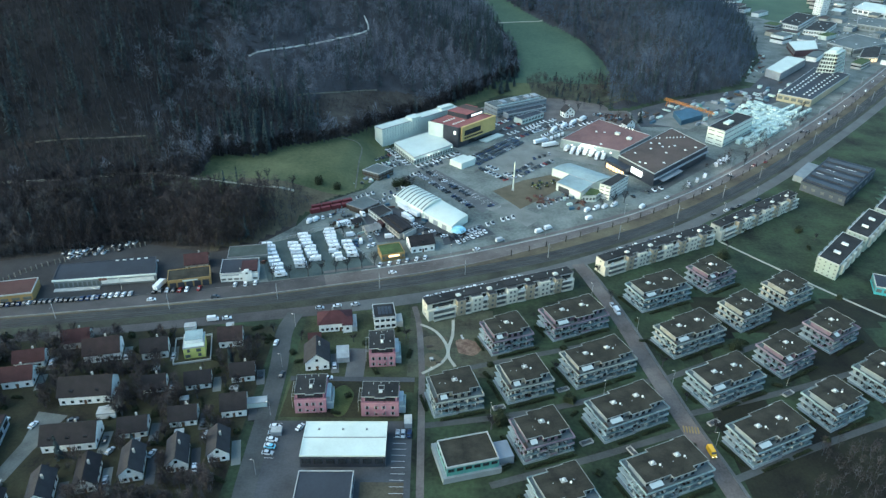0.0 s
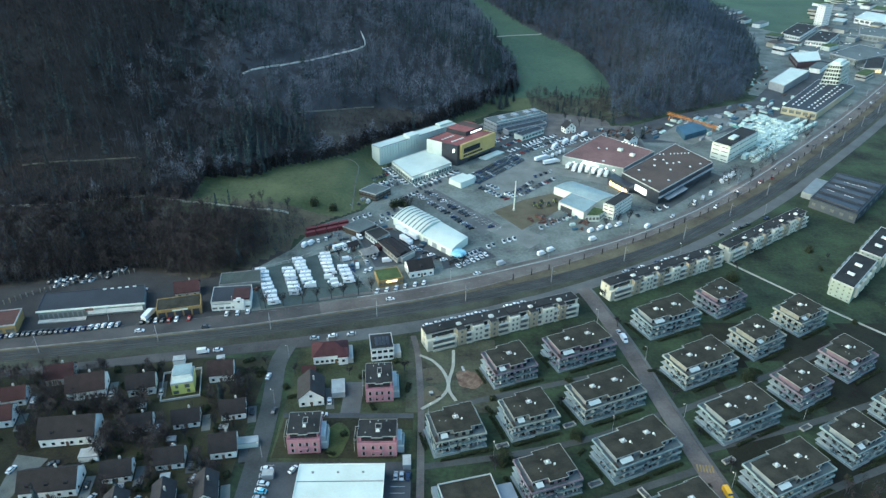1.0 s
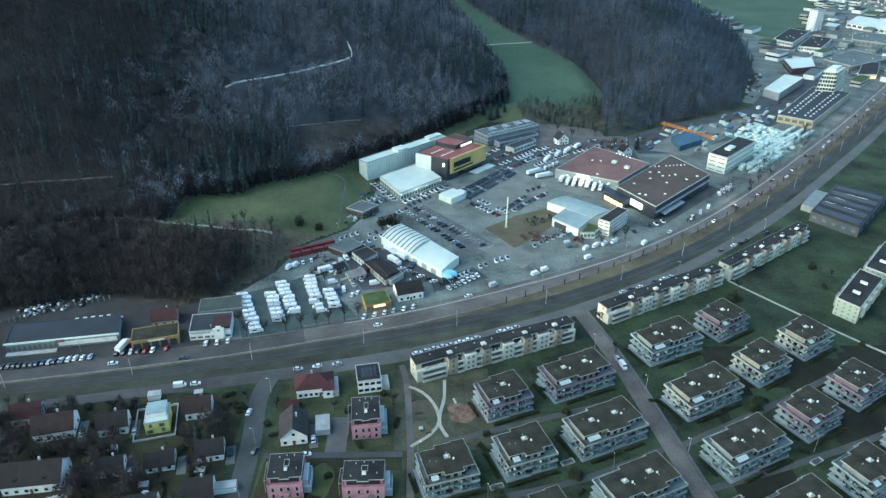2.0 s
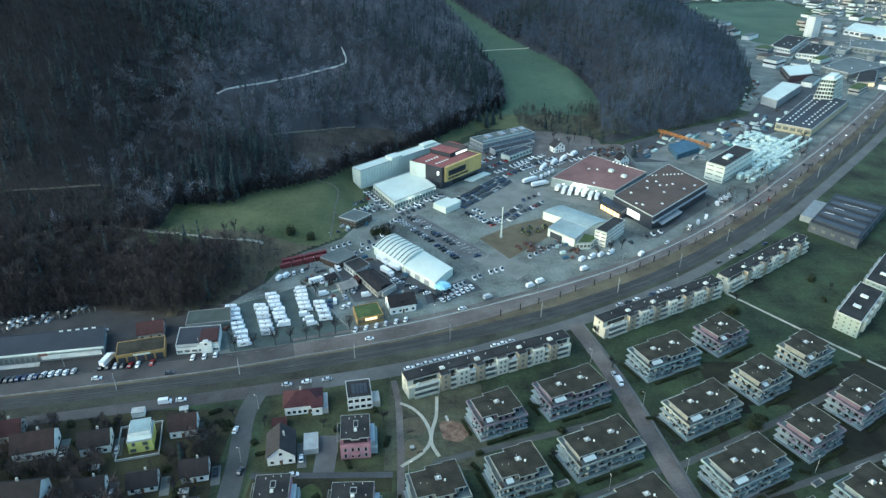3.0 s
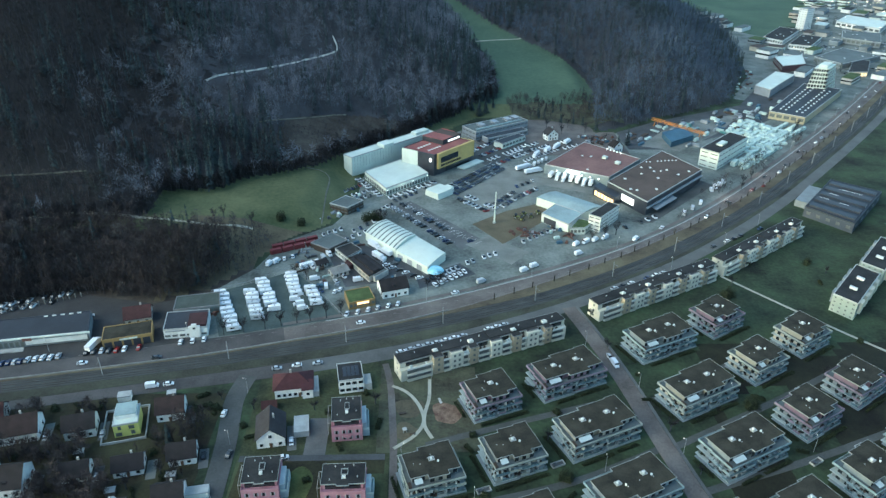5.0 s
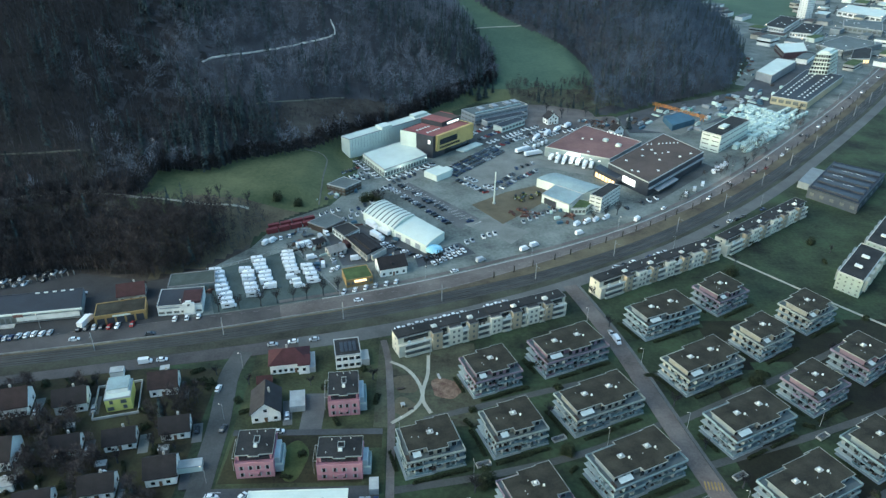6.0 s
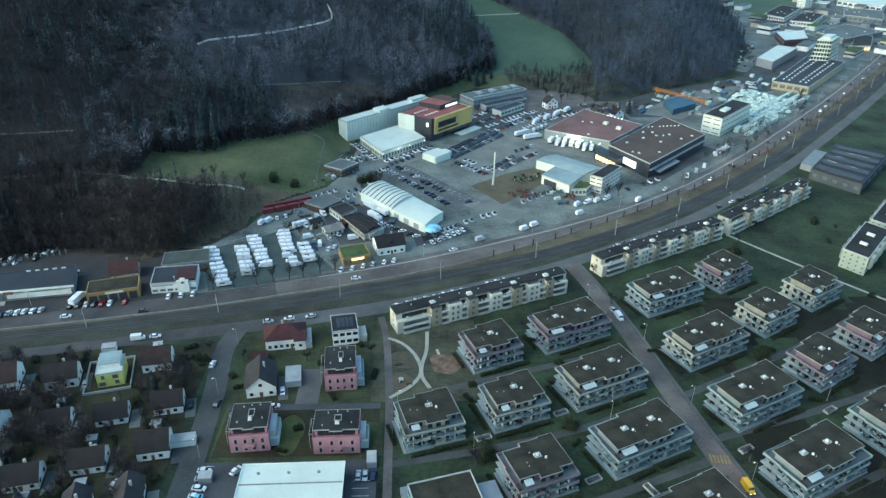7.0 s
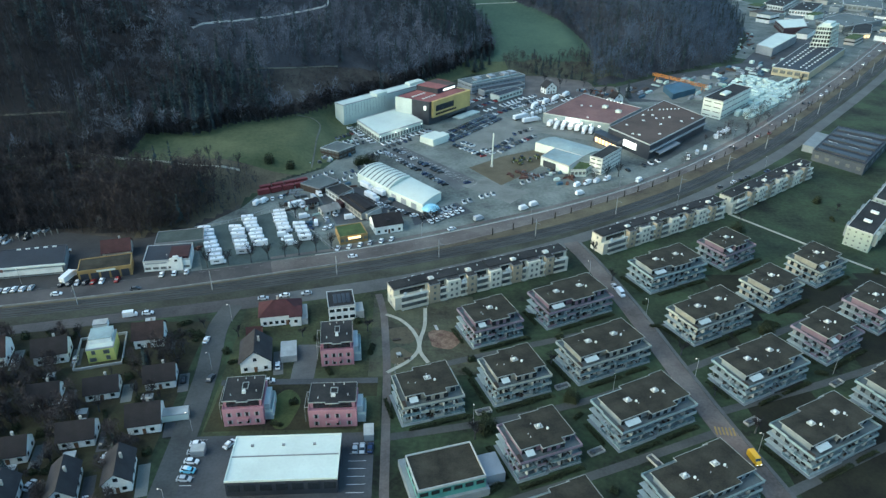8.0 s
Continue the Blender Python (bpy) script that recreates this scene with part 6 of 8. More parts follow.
DICE = random.Random(11)
TONES = ["white", "silver", "black", "dark grey", "dark grey", "dark blue", "white", "silver", "black", "silver", "dark grey", "white", "red"]
DARKS = ["black", "dark grey", "dark grey", "dark blue", "silver"]
WHITES = ["white", "white", "silver", "white"]


CROWD = {}


def crowd(tone, x, y, heading, z=0.1):
    """Adds a far car to the joined cars of that colour."""
    shape, kinds = CROWD.setdefault(tone, (Shape(), []))
    m = pose(x, y, z, 0, 0, heading)
    for hull, slot in ((HULL, 0), (CABIN, 1)):
        shape.add([tuple(m @ Vector(v)) for v in hull.v], hull.f)
        kinds += [slot] * len(hull.f)


HULL = profile([(-2.15, 0.78, 0.12, 0.82), (-2.05, 0.85, 0.05, 0.95), (0.9, 0.89, 0.02, 0.94), (2.15, 0.74, 0.12, 0.66)])
CABIN = profile([(-1.75, 0.78, 0.94, 0.98), (-1.15, 0.72, 0.94, 1.4), (0.35, 0.72, 0.94, 1.42), (1.15, 0.78, 0.9, 0.95)])


def row(x0, y0, x1, y1, n, turn, tones=None, kind="car", fill=0.9, far=False):
    """A row of vehicles between two points; turn: heading against the row's own direction."""
    way = math.degrees(math.atan2(y1 - y0, x1 - x0))
    for k in range(n):
        if DICE.random() > fill:
            continue
        u = k / max(1, n - 1)
        if far:
            crowd(DICE.choice(tones or TONES), x0 + (x1 - x0) * u + DICE.uniform(-0.2, 0.2), y0 + (y1 - y0) * u + DICE.uniform(-0.25, 0.25), way + turn + DICE.uniform(-3, 3))
            continue
        put(kind, DICE.choice(tones or TONES), x0 + (x1 - x0) * u + DICE.uniform(-0.2, 0.2), y0 + (y1 - y0) * u + DICE.uniform(-0.25, 0.25), way + turn + DICE.uniform(-3, 3) + (180 if DICE.random() < 0.3 else 0))


# parking lot between the halls, rows beside the store, yards
row(-13, 447, 21, 399, 17, 75, DARKS, fill=0.75)
row(-7, 453, 28, 404, 17, 75, DARKS + ["white"], fill=0.6)
row(6, 433, 36, 398, 12, 75, DARKS, fill=0.45, far=True)
for k in range(3):
    row(22 + 3.2 * k, 478 - 4.4 * k, 57 + 3.2 * k, 521 - 4.4 * k, 20, 85, DARKS, fill=1.0, far=True)
row(42, 546, 70, 578, 11, 85, far=True)
row(50, 538, 80, 570, 11, 85, far=True)
row(56, 530, 88, 562, 11, 85, WHITES, far=True)
row(62, 523, 92, 552, 9, 85, far=True)
row(92, 538, 120, 565, 4, 12, ["white"], "truck", 1.0)
row(96.5, 497.5, 121, 482.5, 7, 98, ["white"], "truck", 1.0)
row(70, 480, 82, 490, 4, 60, DARKS)
row(52, 452, 66, 470, 7, 80, DARKS, fill=1.0, far=True)
row(57, 449, 71, 466, 6, 80, DARKS, fill=1.0, far=True)
row(72, 466, 82, 476, 5, 70, TONES, far=True)
put("trailer", "white", 78, 512, 35)
put("trailer", "white", 84, 505, 25)
row(-95.4, 345.5, -82.4, 314.6, 9, 80, ["white"], "camper", 1.0)
row(-81, 346, -72.9, 323.5, 7, 78, ["white", "white", "silver"], "camper", 0.95)
row(-77.6, 357, -66.9, 331, 8, 80, ["white"], "camper", 0.95)
row(-64, 362.6, -57.7, 344.2, 6, 80, ["white"], "camper", 1.0)
row(-58, 340, -53, 331.6, 3, 75, WHITES, "van", 1.0)
row(-51.2, 348.8, -46.7, 336, 4, 78, ["white"], "camper", 1.0)
for x, y, a, kind in ((-56.5, 371.4, 30, "truck"), (-50.6, 359.5, 20, "van"), (-18.9, 381.8, -48, "truck"), (-28.0, 358, 15, "van"), (-73.8, 378.6, 60, "van"), (-77.1, 375.9, 70, "van"), (-44, 352, 100, "van"), (-39, 347, 80, "car"), (-36.5, 349, 80, "car")):
    put(kind, "white", x, y, a)
row(-214, 284, -166, 292.5, 21, 80, DARKS, fill=1.0)
row(-166, 293, -154, 295.5, 5, 80, WHITES, fill=1.0)
row(-205, 334.5, -168, 349, 12, 60, TONES, fill=0.85, far=True)
row(-200, 331, -172, 341, 8, 60, TONES, fill=0.7, far=True)
row(-186, 318.5, -153, 327, 7, 10, WHITES, fill=0.7)
row(-143, 298, -121, 301, 8, 85, TONES)
put("truck", "white", -141.5, 301.5, 80)
row(-104, 305, -94, 307, 3, 85, WHITES, fill=1.0)
row(-31, 326.5, 3, 339, 8, 60, WHITES, fill=0.85)
row(8, 358, 24, 370, 8, 80, TONES, far=True)
row(12, 353, 28, 366, 7, 80, WHITES)
row(-14, 374, 4, 360, 6, 60, TONES)
row(-50, 452, -28, 466, 8, 70, TONES, far=True)
row(-46, 462, -30, 474, 6, 80, WHITES, far=True)
row(-12, 458, 8, 477, 7, 80, TONES, far=True)
row(-35, 415, -24, 428, 4, 60, TONES, far=True)
row(-52, 410, -40, 420, 5, 70, TONES, far=True)
row(-46, 348, -36, 362, 4, 70, TONES)
row(70, 540, 96, 566, 10, 85, WHITES, far=True)
row(76, 536, 104, 560, 10, 85, WHITES, far=True)
row(82, 528, 110, 552, 11, 60, WHITES, far=True)
row(88, 520, 98, 530, 4, 30, WHITES, "van", 1.0)
row(-38, 494, -22, 466, 9, 70, WHITES, far=True)
row(-15, 463, 12, 488, 10, 80, WHITES, far=True)
row(-48, 470, -34, 486, 7, 60, TONES, far=True)
row(-28, 434, -14, 452, 7, 60, TONES, far=True)
row(30, 460, 46, 442, 8, 75, TONES, far=True)
row(36, 464, 52, 446, 8, 75, WHITES, far=True)
row(64, 400, 84, 416, 6, 60, WHITES, far=True)
TRAFFIC = []
for k in range(16):
    p = min(GUARD, key=lambda v: abs(v.x - 190 - 23 * k))
    TRAFFIC.append(put("car", DICE.choice(TONES), p.x - 8.9 - (k % 2) * 2.2, p.y + 8.9 + (k % 2) * 2.2, 48 if k % 2 else 228))
row(36, 552, 60, 580, 9, 85, TONES, far=True)
row(100, 556, 124, 574, 8, 80, TONES, far=True)
row(112, 552, 136, 566, 7, 80, WHITES, far=True)
row(-4, 470, 14, 488, 6, 80, WHITES, far=True)
row(128, 418, 150, 432, 5, 75, TONES, far=True)
row(30, 376, 46, 386, 6, 70, WHITES, far=True)
row(-38, 404, -28, 414, 4, 60, WHITES, far=True)
row(-54, 372, -46, 386, 4, 60, WHITES, "van")
row(-78, 377, -66, 384, 4, 70, WHITES)
row(-22, 395, -14, 386, 2, 0, ["white"], "truck", 1.0)
row(-62.3, 203.7, -62.3, 190, 5, 85, ["silver", "dark grey", "white"], fill=1.0)
put("car", "pale blue", -62.2, 193.2, 172)
put("car", "white", -52.6, 203.5, 60)
row(-14.5, 200.5, -9.8, 200.6, 3, 88, ["dark blue", "silver"], fill=1.0)
# kerbside and moving traffic
row(-4.5, 296.0, 44, 316.0, 13, 0, WHITES + ["silver"], fill=0.75)
row(104, 347.8, 134, 363.2, 7, 0, TONES, fill=0.8)
row(167, 389.5, 209, 414.5, 9, 0, TONES, fill=0.7)
row(-57.5, 285.3, -40.5, 288.6, 3, 0, TONES, fill=1.0)
put("van", "white", -106.4, 274.2, 11)
put("car", "white", -100.2, 275.6, 11)
put("car", "silver", 87.6, 290.5, -80)
put("van", "white", 88.7, 285.0, -80)
for x, y, tone, kind in ((-141.5, 290.3, "white", "car"), (-111, 293.8, "dark grey", "car"), (-23.8, 319, "white", "car"), (22, 345, "white", "car"), (36, 355.5, "silver", "van"), (60, 367, "white", "van"), (66, 371.5, "white", "van"), (93, 385, "white", "van"),
                         (130, 402, "white", "van"), (150, 417, "white", "car"), (205, 452, "dark grey", "car"), (240, 480, "red", "car"), (262, 504, "white", "car"), (300, 545, "dark grey", "car"), (330, 577, "white", "car")):
    put(kind, tone, x, y, 12 if x < 0 else 30 if x < 120 else 46)
row(196, 468, 214, 486, 5, 40, WHITES, "van", 0.8)
row(94, 396, 112, 404, 4, 20, WHITES, "van", 0.9)
row(170, 436, 186, 452, 3, 20, WHITES, "van", 0.9)
# gardens and driveways
for x, y, a in ((-66, 235, 80), (-52.5, 231.5, 12), (-46, 233, 10), (-101, 214, 60), (-88, 199, 80), (-121, 190, 70), (-131, 213, 20), (-142, 206, 30), (-153, 221, 10), (-73, 257, 85), (-105, 189, 75), (-20, 226, 10), (-168, 205, 80), (-156, 203, 75), (-24, 258, 80)):
    put("car", DICE.choice(TONES), x, y, a)
bus_paint = material("yellow_van_paint", (0.75, 0.42, 0.02), 0.35, 0.08, 0.3, 3.0, spec=0.5)
ob = van(bus_paint, "yellow-orange delivery van driving on the street")
ob.matrix_basis = pose(104.6, 192.5, 0.1, 0, 0, -82)
part("headlight", Shape().box(2.5, 2.64, -0.8, -0.5, 0.75, 0.95), LAMP_GLASS, ob)
part("headlight", Shape().box(2.5, 2.64, 0.5, 0.8, 0.75, 0.95), LAMP_GLASS, ob)

# ---- poles, lamps, mast ----
POLE_GREY = material("grey_pole_paint", (0.3, 0.31, 0.31), 0.6, 0.15, 0.5, 3.0)


def line_pole():
    ob = thing("catenary_pole", Matrix.Identity(4), "grey steel pole with bracket over the tracks", "pole", "poles along the tracks")
    part("pole", Shape().tube((0, 0, -0.3), (0, 0, 9.0), 0.2, 0.13, 8), POLE_GREY, ob)
    part("bracket", Shape().tube((0, 0, 7.6), (0, -3.4, 7.9), 0.06, 0.05), POLE_GREY, ob)
    return ob


def street_lamp():
    ob = thing("street_lamp", Matrix.Identity(4), "slim street lamp with a lit warm head", "street lamp", "street lamps")
    part("pole", Shape().tube((0, 0, -0.3), (0, 0, 7.5), 0.09, 0.06, 6), POLE_GREY, ob)
    part("arm", Shape().tube((0, 0, 7.45), (0.9, 0, 7.6), 0.05, 0.04), POLE_GREY, ob)
    part("lamp_head", Shape().box(0.75, 1.15, -0.08, 0.08, 7.54, 7.64), DIM_LAMP, ob)
    return ob


pole, lamp = line_pole(), street_lamp()
beds = shifted(GUARD, -0.2)
acc, first = 0.0, True
for p, q in zip(beds, beds[1:]):
    acc += (q - p).length
    if acc > 46:
        acc = 0.0
        m = pose(q.x, q.y, 0, 0, 0, math.degrees(math.atan2(q.y - p.y, q.x - p.x)))
        if first:
            pole.matrix_basis, first = m, False
        else:
            copy_thing(pole, m)
edge = shifted(GUARD, 21.4)
acc, first = 0.0, True
for p, q in zip(edge, edge[1:]):
    acc += (q - p).length
    if acc > 55 and q.x > -330:
        acc = 0.0
        m = pose(q.x, q.y, 0, 0, 0, math.degrees(math.atan2(q.y - p.y, q.x - p.x)) - 90)
        if first:
            lamp.matrix_basis, first = m, False
        else:
            copy_thing(lamp, m)
for x, y, a in ((-66.5, 270, 180), (-66.8, 240, 180), (-65.5, 210, 180), (-64.5, 180, 180), (79, 300, 170), (95, 270, 170), (101, 232, 170), (107.5, 196, 170), (8.8, 277.5, 0), (-3, 232, 0), (22, 210, 90), (70, 224, 90), (130, 262, 90), (150, 232, 90), (60, 300, 30), (210, 420, 200), (180, 396, 200), (140, 368, 200)):
    copy_thing(lamp, pose(x, y, 0, 0, 0, a))
mast = thing("mast", spot(49.5, 425.5, 0, 0), "slim white lattice-like mast on the open lot", "mast")
part("shaft", Shape().tube((0, 0, -0.3), (0.3, 0, 20.5), 0.55, 0.38, 8), WHITE_METAL, mast)
part("base", Shape().tube((0, 0, -0.3), (0, 0, 1.0), 1.0, 0.9, 8), CONCRETE, mast)
part("collar", Shape().tube((0.1, 0, 9.0), (0.1, 0, 9.5), 0.7, 0.7, 8), GREY_CLAD, mast)
# row of dark posts along the verge
POST = material("dark_post_wood", (0.03, 0.026, 0.022), 0.9, 0.3, 1.0, 5.0)
bark = [p + (q - p).normalized().orthogonal() * 1.0 * (ROAD_S(p.x) - 0.9) for p, q in zip(GUARD, GUARD[1:])]
post_mesh = Shape().tube((0, 0, -0.2), (0, 0, 3.4), 0.3, 0.26, 6).mesh("trunk", POST)
tuft_mesh = Shape()
for k in range(26):
    a, b = DICE.uniform(0, 6.28), DICE.uniform(0.1, 0.55)
    z = DICE.uniform(1.8, 3.2)
    tuft_mesh.add([(0.05, 0, z), (-0.05, 0, z), (b * math.cos(a), b * math.sin(a), z + DICE.uniform(0.6, 1.3))], [(0, 1, 2)])
tuft_mesh = tuft_mesh.mesh("crown", POST)
acc = 0.0
for p, q in zip(bark, bark[1:]):
    acc += (q - p).length
    if acc > 11 and 40 < q.x < 420:
        acc = 0.0
        ob = thing("young_tree", pose(q.x + DICE.uniform(-1, 1), q.y, 0), "young bare columnar tree on the dry verge", "tree", "young trees along the road")
        part("trunk", post_mesh, POST, ob)
        part("crown", tuft_mesh, POST, ob)

# ---- building yard: pallets, crane, sheds ----
SACK = material("white_wrapped_pallets", (0.45, 0.54, 0.5), 0.6, 0.15, 0.5, 2.0, island=0.25)
ORANGE = material("orange_steel", (0.36, 0.15, 0.03), 0.6, 0.2, 0.4, 3.0)
BLUE_STEEL = material("blue_sheet", (0.05, 0.1, 0.145), 0.6, 0.25, 0.1, 1.0)
stack_a = Shape().box(-1.6, 1.6, -1.3, 1.3, 0, 2.2).box(-1.5, 1.4, -1.2, 1.2, 2.25, 3.9).mesh("pallet", SACK)
stack_b = Shape().box(-2.6, 2.6, -1.2, 1.2, 0, 1.5).box(-2.4, 0.2, -1.1, 1.1, 1.55, 2.9).mesh("pallet", SACK)
for i in range(24):
    for j in range(12):
        if DICE.random() < 0.06 or j % 4 == 3 and i % 2:
            continue
        u, v = i * 4.6 + DICE.uniform(-0.6, 0.6), j * 4.4 + DICE.uniform(-0.6, 0.6)
        x, y = 240 + 0.72 * u - 0.69 * v, 512 + 0.69 * u + 0.72 * v
        if inside([(204, 516), (218, 503), (258, 543), (244, 560)], x, y) or inside([(300, 622), (340, 600), (420, 695), (385, 730)], x, y) or not inside([(222, 500), (236, 498), (352, 630), (300, 640), (262, 600)], x, y):
            continue
        ob = tagged(new("wrapped_pallet", DICE.choice((stack_a, stack_b))), "white-wrapped building material on a pallet", "pallet", "stacks in the building yard")
        ob.matrix_basis = pose(x, y, 0.02, 0, 0, 44 + DICE.uniform(-6, 6))
        ob.scale = (1.3, 1.35, DICE.uniform(0.4, 0.95))
for k in range(60):
    x, y = DICE.uniform(168, 300), DICE.uniform(545, 660)
    if not inside([(172, 584), (208, 616), (246, 634), (290, 662), (310, 650), (262, 598), (240, 575), (204, 545), (186, 545)], x, y):
        continue
    ob = thing("material_pile", pose(x, y, 0.02, 0, 0, 44 + DICE.choice((0, 90))), "low stack of steel and timber in the yard", "material pile", "piles in the building yard")
    part("load", Shape().box(-3.2, 3.2, -0.9, 0.9, 0, DICE.uniform(0.6, 1.8)).box(-2.6, 2.9, -0.8, 0.6, 1.85, 2.3), DICE.choice((SACK, BLUE_STEEL, GREY_CLAD, GREY_CLAD, COATS["dark grey"])), ob)
quad_building("blue_shed", [(200, 557), (223, 573), (222, 594), (200, 580)], 4.0, BLUE_STEEL, BLUE_STEEL, "blue sheet-metal shed in the yard", "shed", edge=BLUE_STEEL)
crane = thing("gantry_crane", spot(203, 612, -51, 0), "orange gantry crane over the material yard", "crane")
for k in range(9):
    part("brace", Shape().tube((k * 5, -1.2, 4.2), (k * 5 + 5, 1.2, 5.6), 0.16, 0.16, 4), ORANGE, crane)
for y in (-1.3, 1.3):
    part("girder", Shape().box(-2, 48, y - 0.14, y + 0.14, 4.0, 4.4), ORANGE, crane)
    part("girder", Shape().box(-2, 48, y - 0.12, y + 0.12, 5.5, 5.8), ORANGE, crane)
for x in (2, 44):
    for y in (-3, 3):
        part("leg", Shape().tube((x, y, -0.2), (x, y * 0.4, 4.1), 0.4, 0.35, 4), ORANGE, crane)
for i in range(9):
    for j in range(3):
        ob = thing("container", pose(280 + 7.5 * i * 0.75 - j * 5, 556 + 7.5 * i * 0.7 + j * 5.4, 0.02, 0, 0, 44), "white site container with dark window", "container", "site containers in the yard")
        part("box", Shape().box(-3, 3, -1.2, 1.2, 0, 2.6), SACK, ob)
        part("window", Shape().box(-0.8, 0.8, -1.24, -1.19, 1.0, 2.0), GLASS, ob)
RED_STEEL = material("red_container_steel", (0.13, 0.03, 0.032), 0.6, 0.2, 0.2, 2.0)
for k in range(9):
    ob = thing("container", pose(-76 + 3.2 * (k % 5) * 1.9, 389 + 3.0 * (k % 5) + 5.5 * (k // 5), 0.02, 0, 0, 28 + DICE.uniform(-4, 4)), "red steel container on the yard", "container", "red containers by the slope")
    part("box", Shape().box(-3, 3, -1.2, 1.2, 0.1, 2.7), RED_STEEL, ob)
    part("door", Shape().box(2.98, 3.06, -1.0, 1.0, 0.3, 2.5), COATS["red"], ob)
tent = thing("white_tent", spot(12.0, 463.5, 44, 0), "white fabric storage tent", "tent")
part("cover", profile([(0, 6, 0, 3.8), (0.4, 6.2, 0, 4.2), (13.6, 6.2, 0, 4.2), (14, 6, 0, 3.8)]), WHITE_ROOF, tent)
part("side_cover", profile([(14.0, 3.2, 0, 3.2), (18, 3.2, 0, 3.2)]), WHITE_ROOF, tent)
RIM_DISC = Shape().tube((0, -0.13, 0), (0, 0.13, 0), 0.19, 0.19, 8).mesh("rim", WHITE_DOME)
MACHINE = material("machine_green", (0.18, 0.2, 0.06), 0.6, 0.3, 0.5, 3.0)
for k, (x, y) in enumerate(((64, 432), (69, 436), (67, 429), (73, 433), (78, 438))):
    ob = thing("tractor", pose(x, y, 0.1, 0, 0, 30 * k), "muddy farm tractor with big wheels", "tractor", "machines on the brown lot")
    part("body", profile([(-1.6, 0.6, 0.7, 1.6), (0, 0.6, 0.7, 1.7), (1.9, 0.45, 0.7, 1.4)]), MACHINE, ob)
    part("cab", Shape().box(-1.4, 0.1, -0.75, 0.75, 1.6, 2.8, 0.1), GLASS, ob)
    for xx, yy, s in ((-1.1, -1.0, 2.3), (-1.1, 1.0, 2.3), (1.4, -0.9, 1.5), (1.4, 0.9, 1.5)):
        wheel = part("wheel", WHEEL, TYRE, ob, at=pose(xx, yy, 0.33 * s) @ Matrix.Scale(s, 4))
        part("rim", RIM_DISC, WHITE_DOME, wheel, "pale wheel rim")
SCRAP = material("rusty_scrap", (0.1, 0.055, 0.045), 0.9, 0.5, 0.5, 3.0, island=0.5)
for k in range(16):
    x, y = DICE.uniform(58, 76), DICE.uniform(404, 420)
    ob = thing("machine_part", pose(x, y, 0.1, 0, 0, DICE.uniform(0, 180)), "rusty red farm implement on the ground", "implement", "implements on the brown lot")
    part("frame", Shape().box(-1.6, 1.6, -0.5, 0.5, 0, 0.7).box(-0.4, 0.5, -1.1, 1.1, 0.3, 1.2), SCRAP, ob)

# ---- far town down the valley ----
PYR = [(379.0, 704.5), (395.0, 699.5), (416.0, 722.0), (400.0, 728.0)]
ob = thing("terraced_tower", spot(379, 704.5, 0, 0), "white office tower that steps back storey by storey", "office tower")
for k in range(7):
    s = 1.08 - 0.05 * k
    c = [(18.5 + (x - 379 - 18.5) * s, 9 + (y - 704.5 - 9) * s) for x, y in PYR]
    part("storey", Shape().prism(inset(c, 0.6), k * 3.6 - 0.3, k * 3.6 + 2.5), GLASS, ob, "dark glazed storey")
    part("floor_band", Shape().prism(c, k * 3.6 + 2.5, k * 3.6 + 3.6), WHITE_METAL, ob)
    piers = Shape()
    for a, b in ((c[0], c[1]), (c[1], c[2]), (c[3], c[0])):
        for i in range(7):
            x, y = a[0] + (b[0] - a[0]) * i / 6, a[1] + (b[1] - a[1]) * i / 6
            x, y = x + (18.5 - x) * 0.03, y + (9 - y) * 0.03
            piers.box(x - 0.25, x + 0.25, y - 0.25, y + 0.25, k * 3.6 - 0.2, k * 3.6 + 2.5)
    tagged(part("window_frame", piers, WHITE_METAL, ob), "white window piers", kind="stuff")
part("roof_house", Shape().prism(inset(c, 2.5), 25.2, 27.5), WHITE_METAL, ob)
HALL = [(309, 629), (332, 611), (410, 697), (384, 719)]
ob = quad_building("ochre_mall", HALL, 6.5, material("sand_cladding", (0.32, 0.29, 0.2), 0.7, 0.15, 0.2, 2.0), BLUE_GREY_ROOF, "long sand-coloured hall with rows of roof domes", "hall", [(0, 5, 1)])
for u in (0.2, 0.35, 0.65, 0.8):
    for k in range(11):
        local_box(ob, HALL, u - 0.02, u + 0.02, 0.1 + k * 0.075, 0.12 + k * 0.075, 6.6, 7.1, "skylight", WHITE_DOME)
quad_building("grey_hall", [(330, 708), (338, 692), (389, 749), (374, 761)], 7.5, GREY_CLAD, WHITE_ROOF, "grey hall with a pale roof", "hall")
quad_building("striped_hall", [(404, 830), (394, 787), (424, 797), (440, 838)], 7.0, material("dark_red_front", (0.075, 0.045, 0.05), 0.7, 0.2, 0.2, 2.0), WHITE_ROOF, "hall with a pale roof and dark red front", "hall", [(0, 8, 1)])
ob = flat_building("tower_block", 531, 1018, 16, 12, 30, 27, WALL_WHITE, PLASTER_GREY, "pale grey tower block", "tower block", storeys=9, windows=5, pane_width=0.2, glass=0.3)
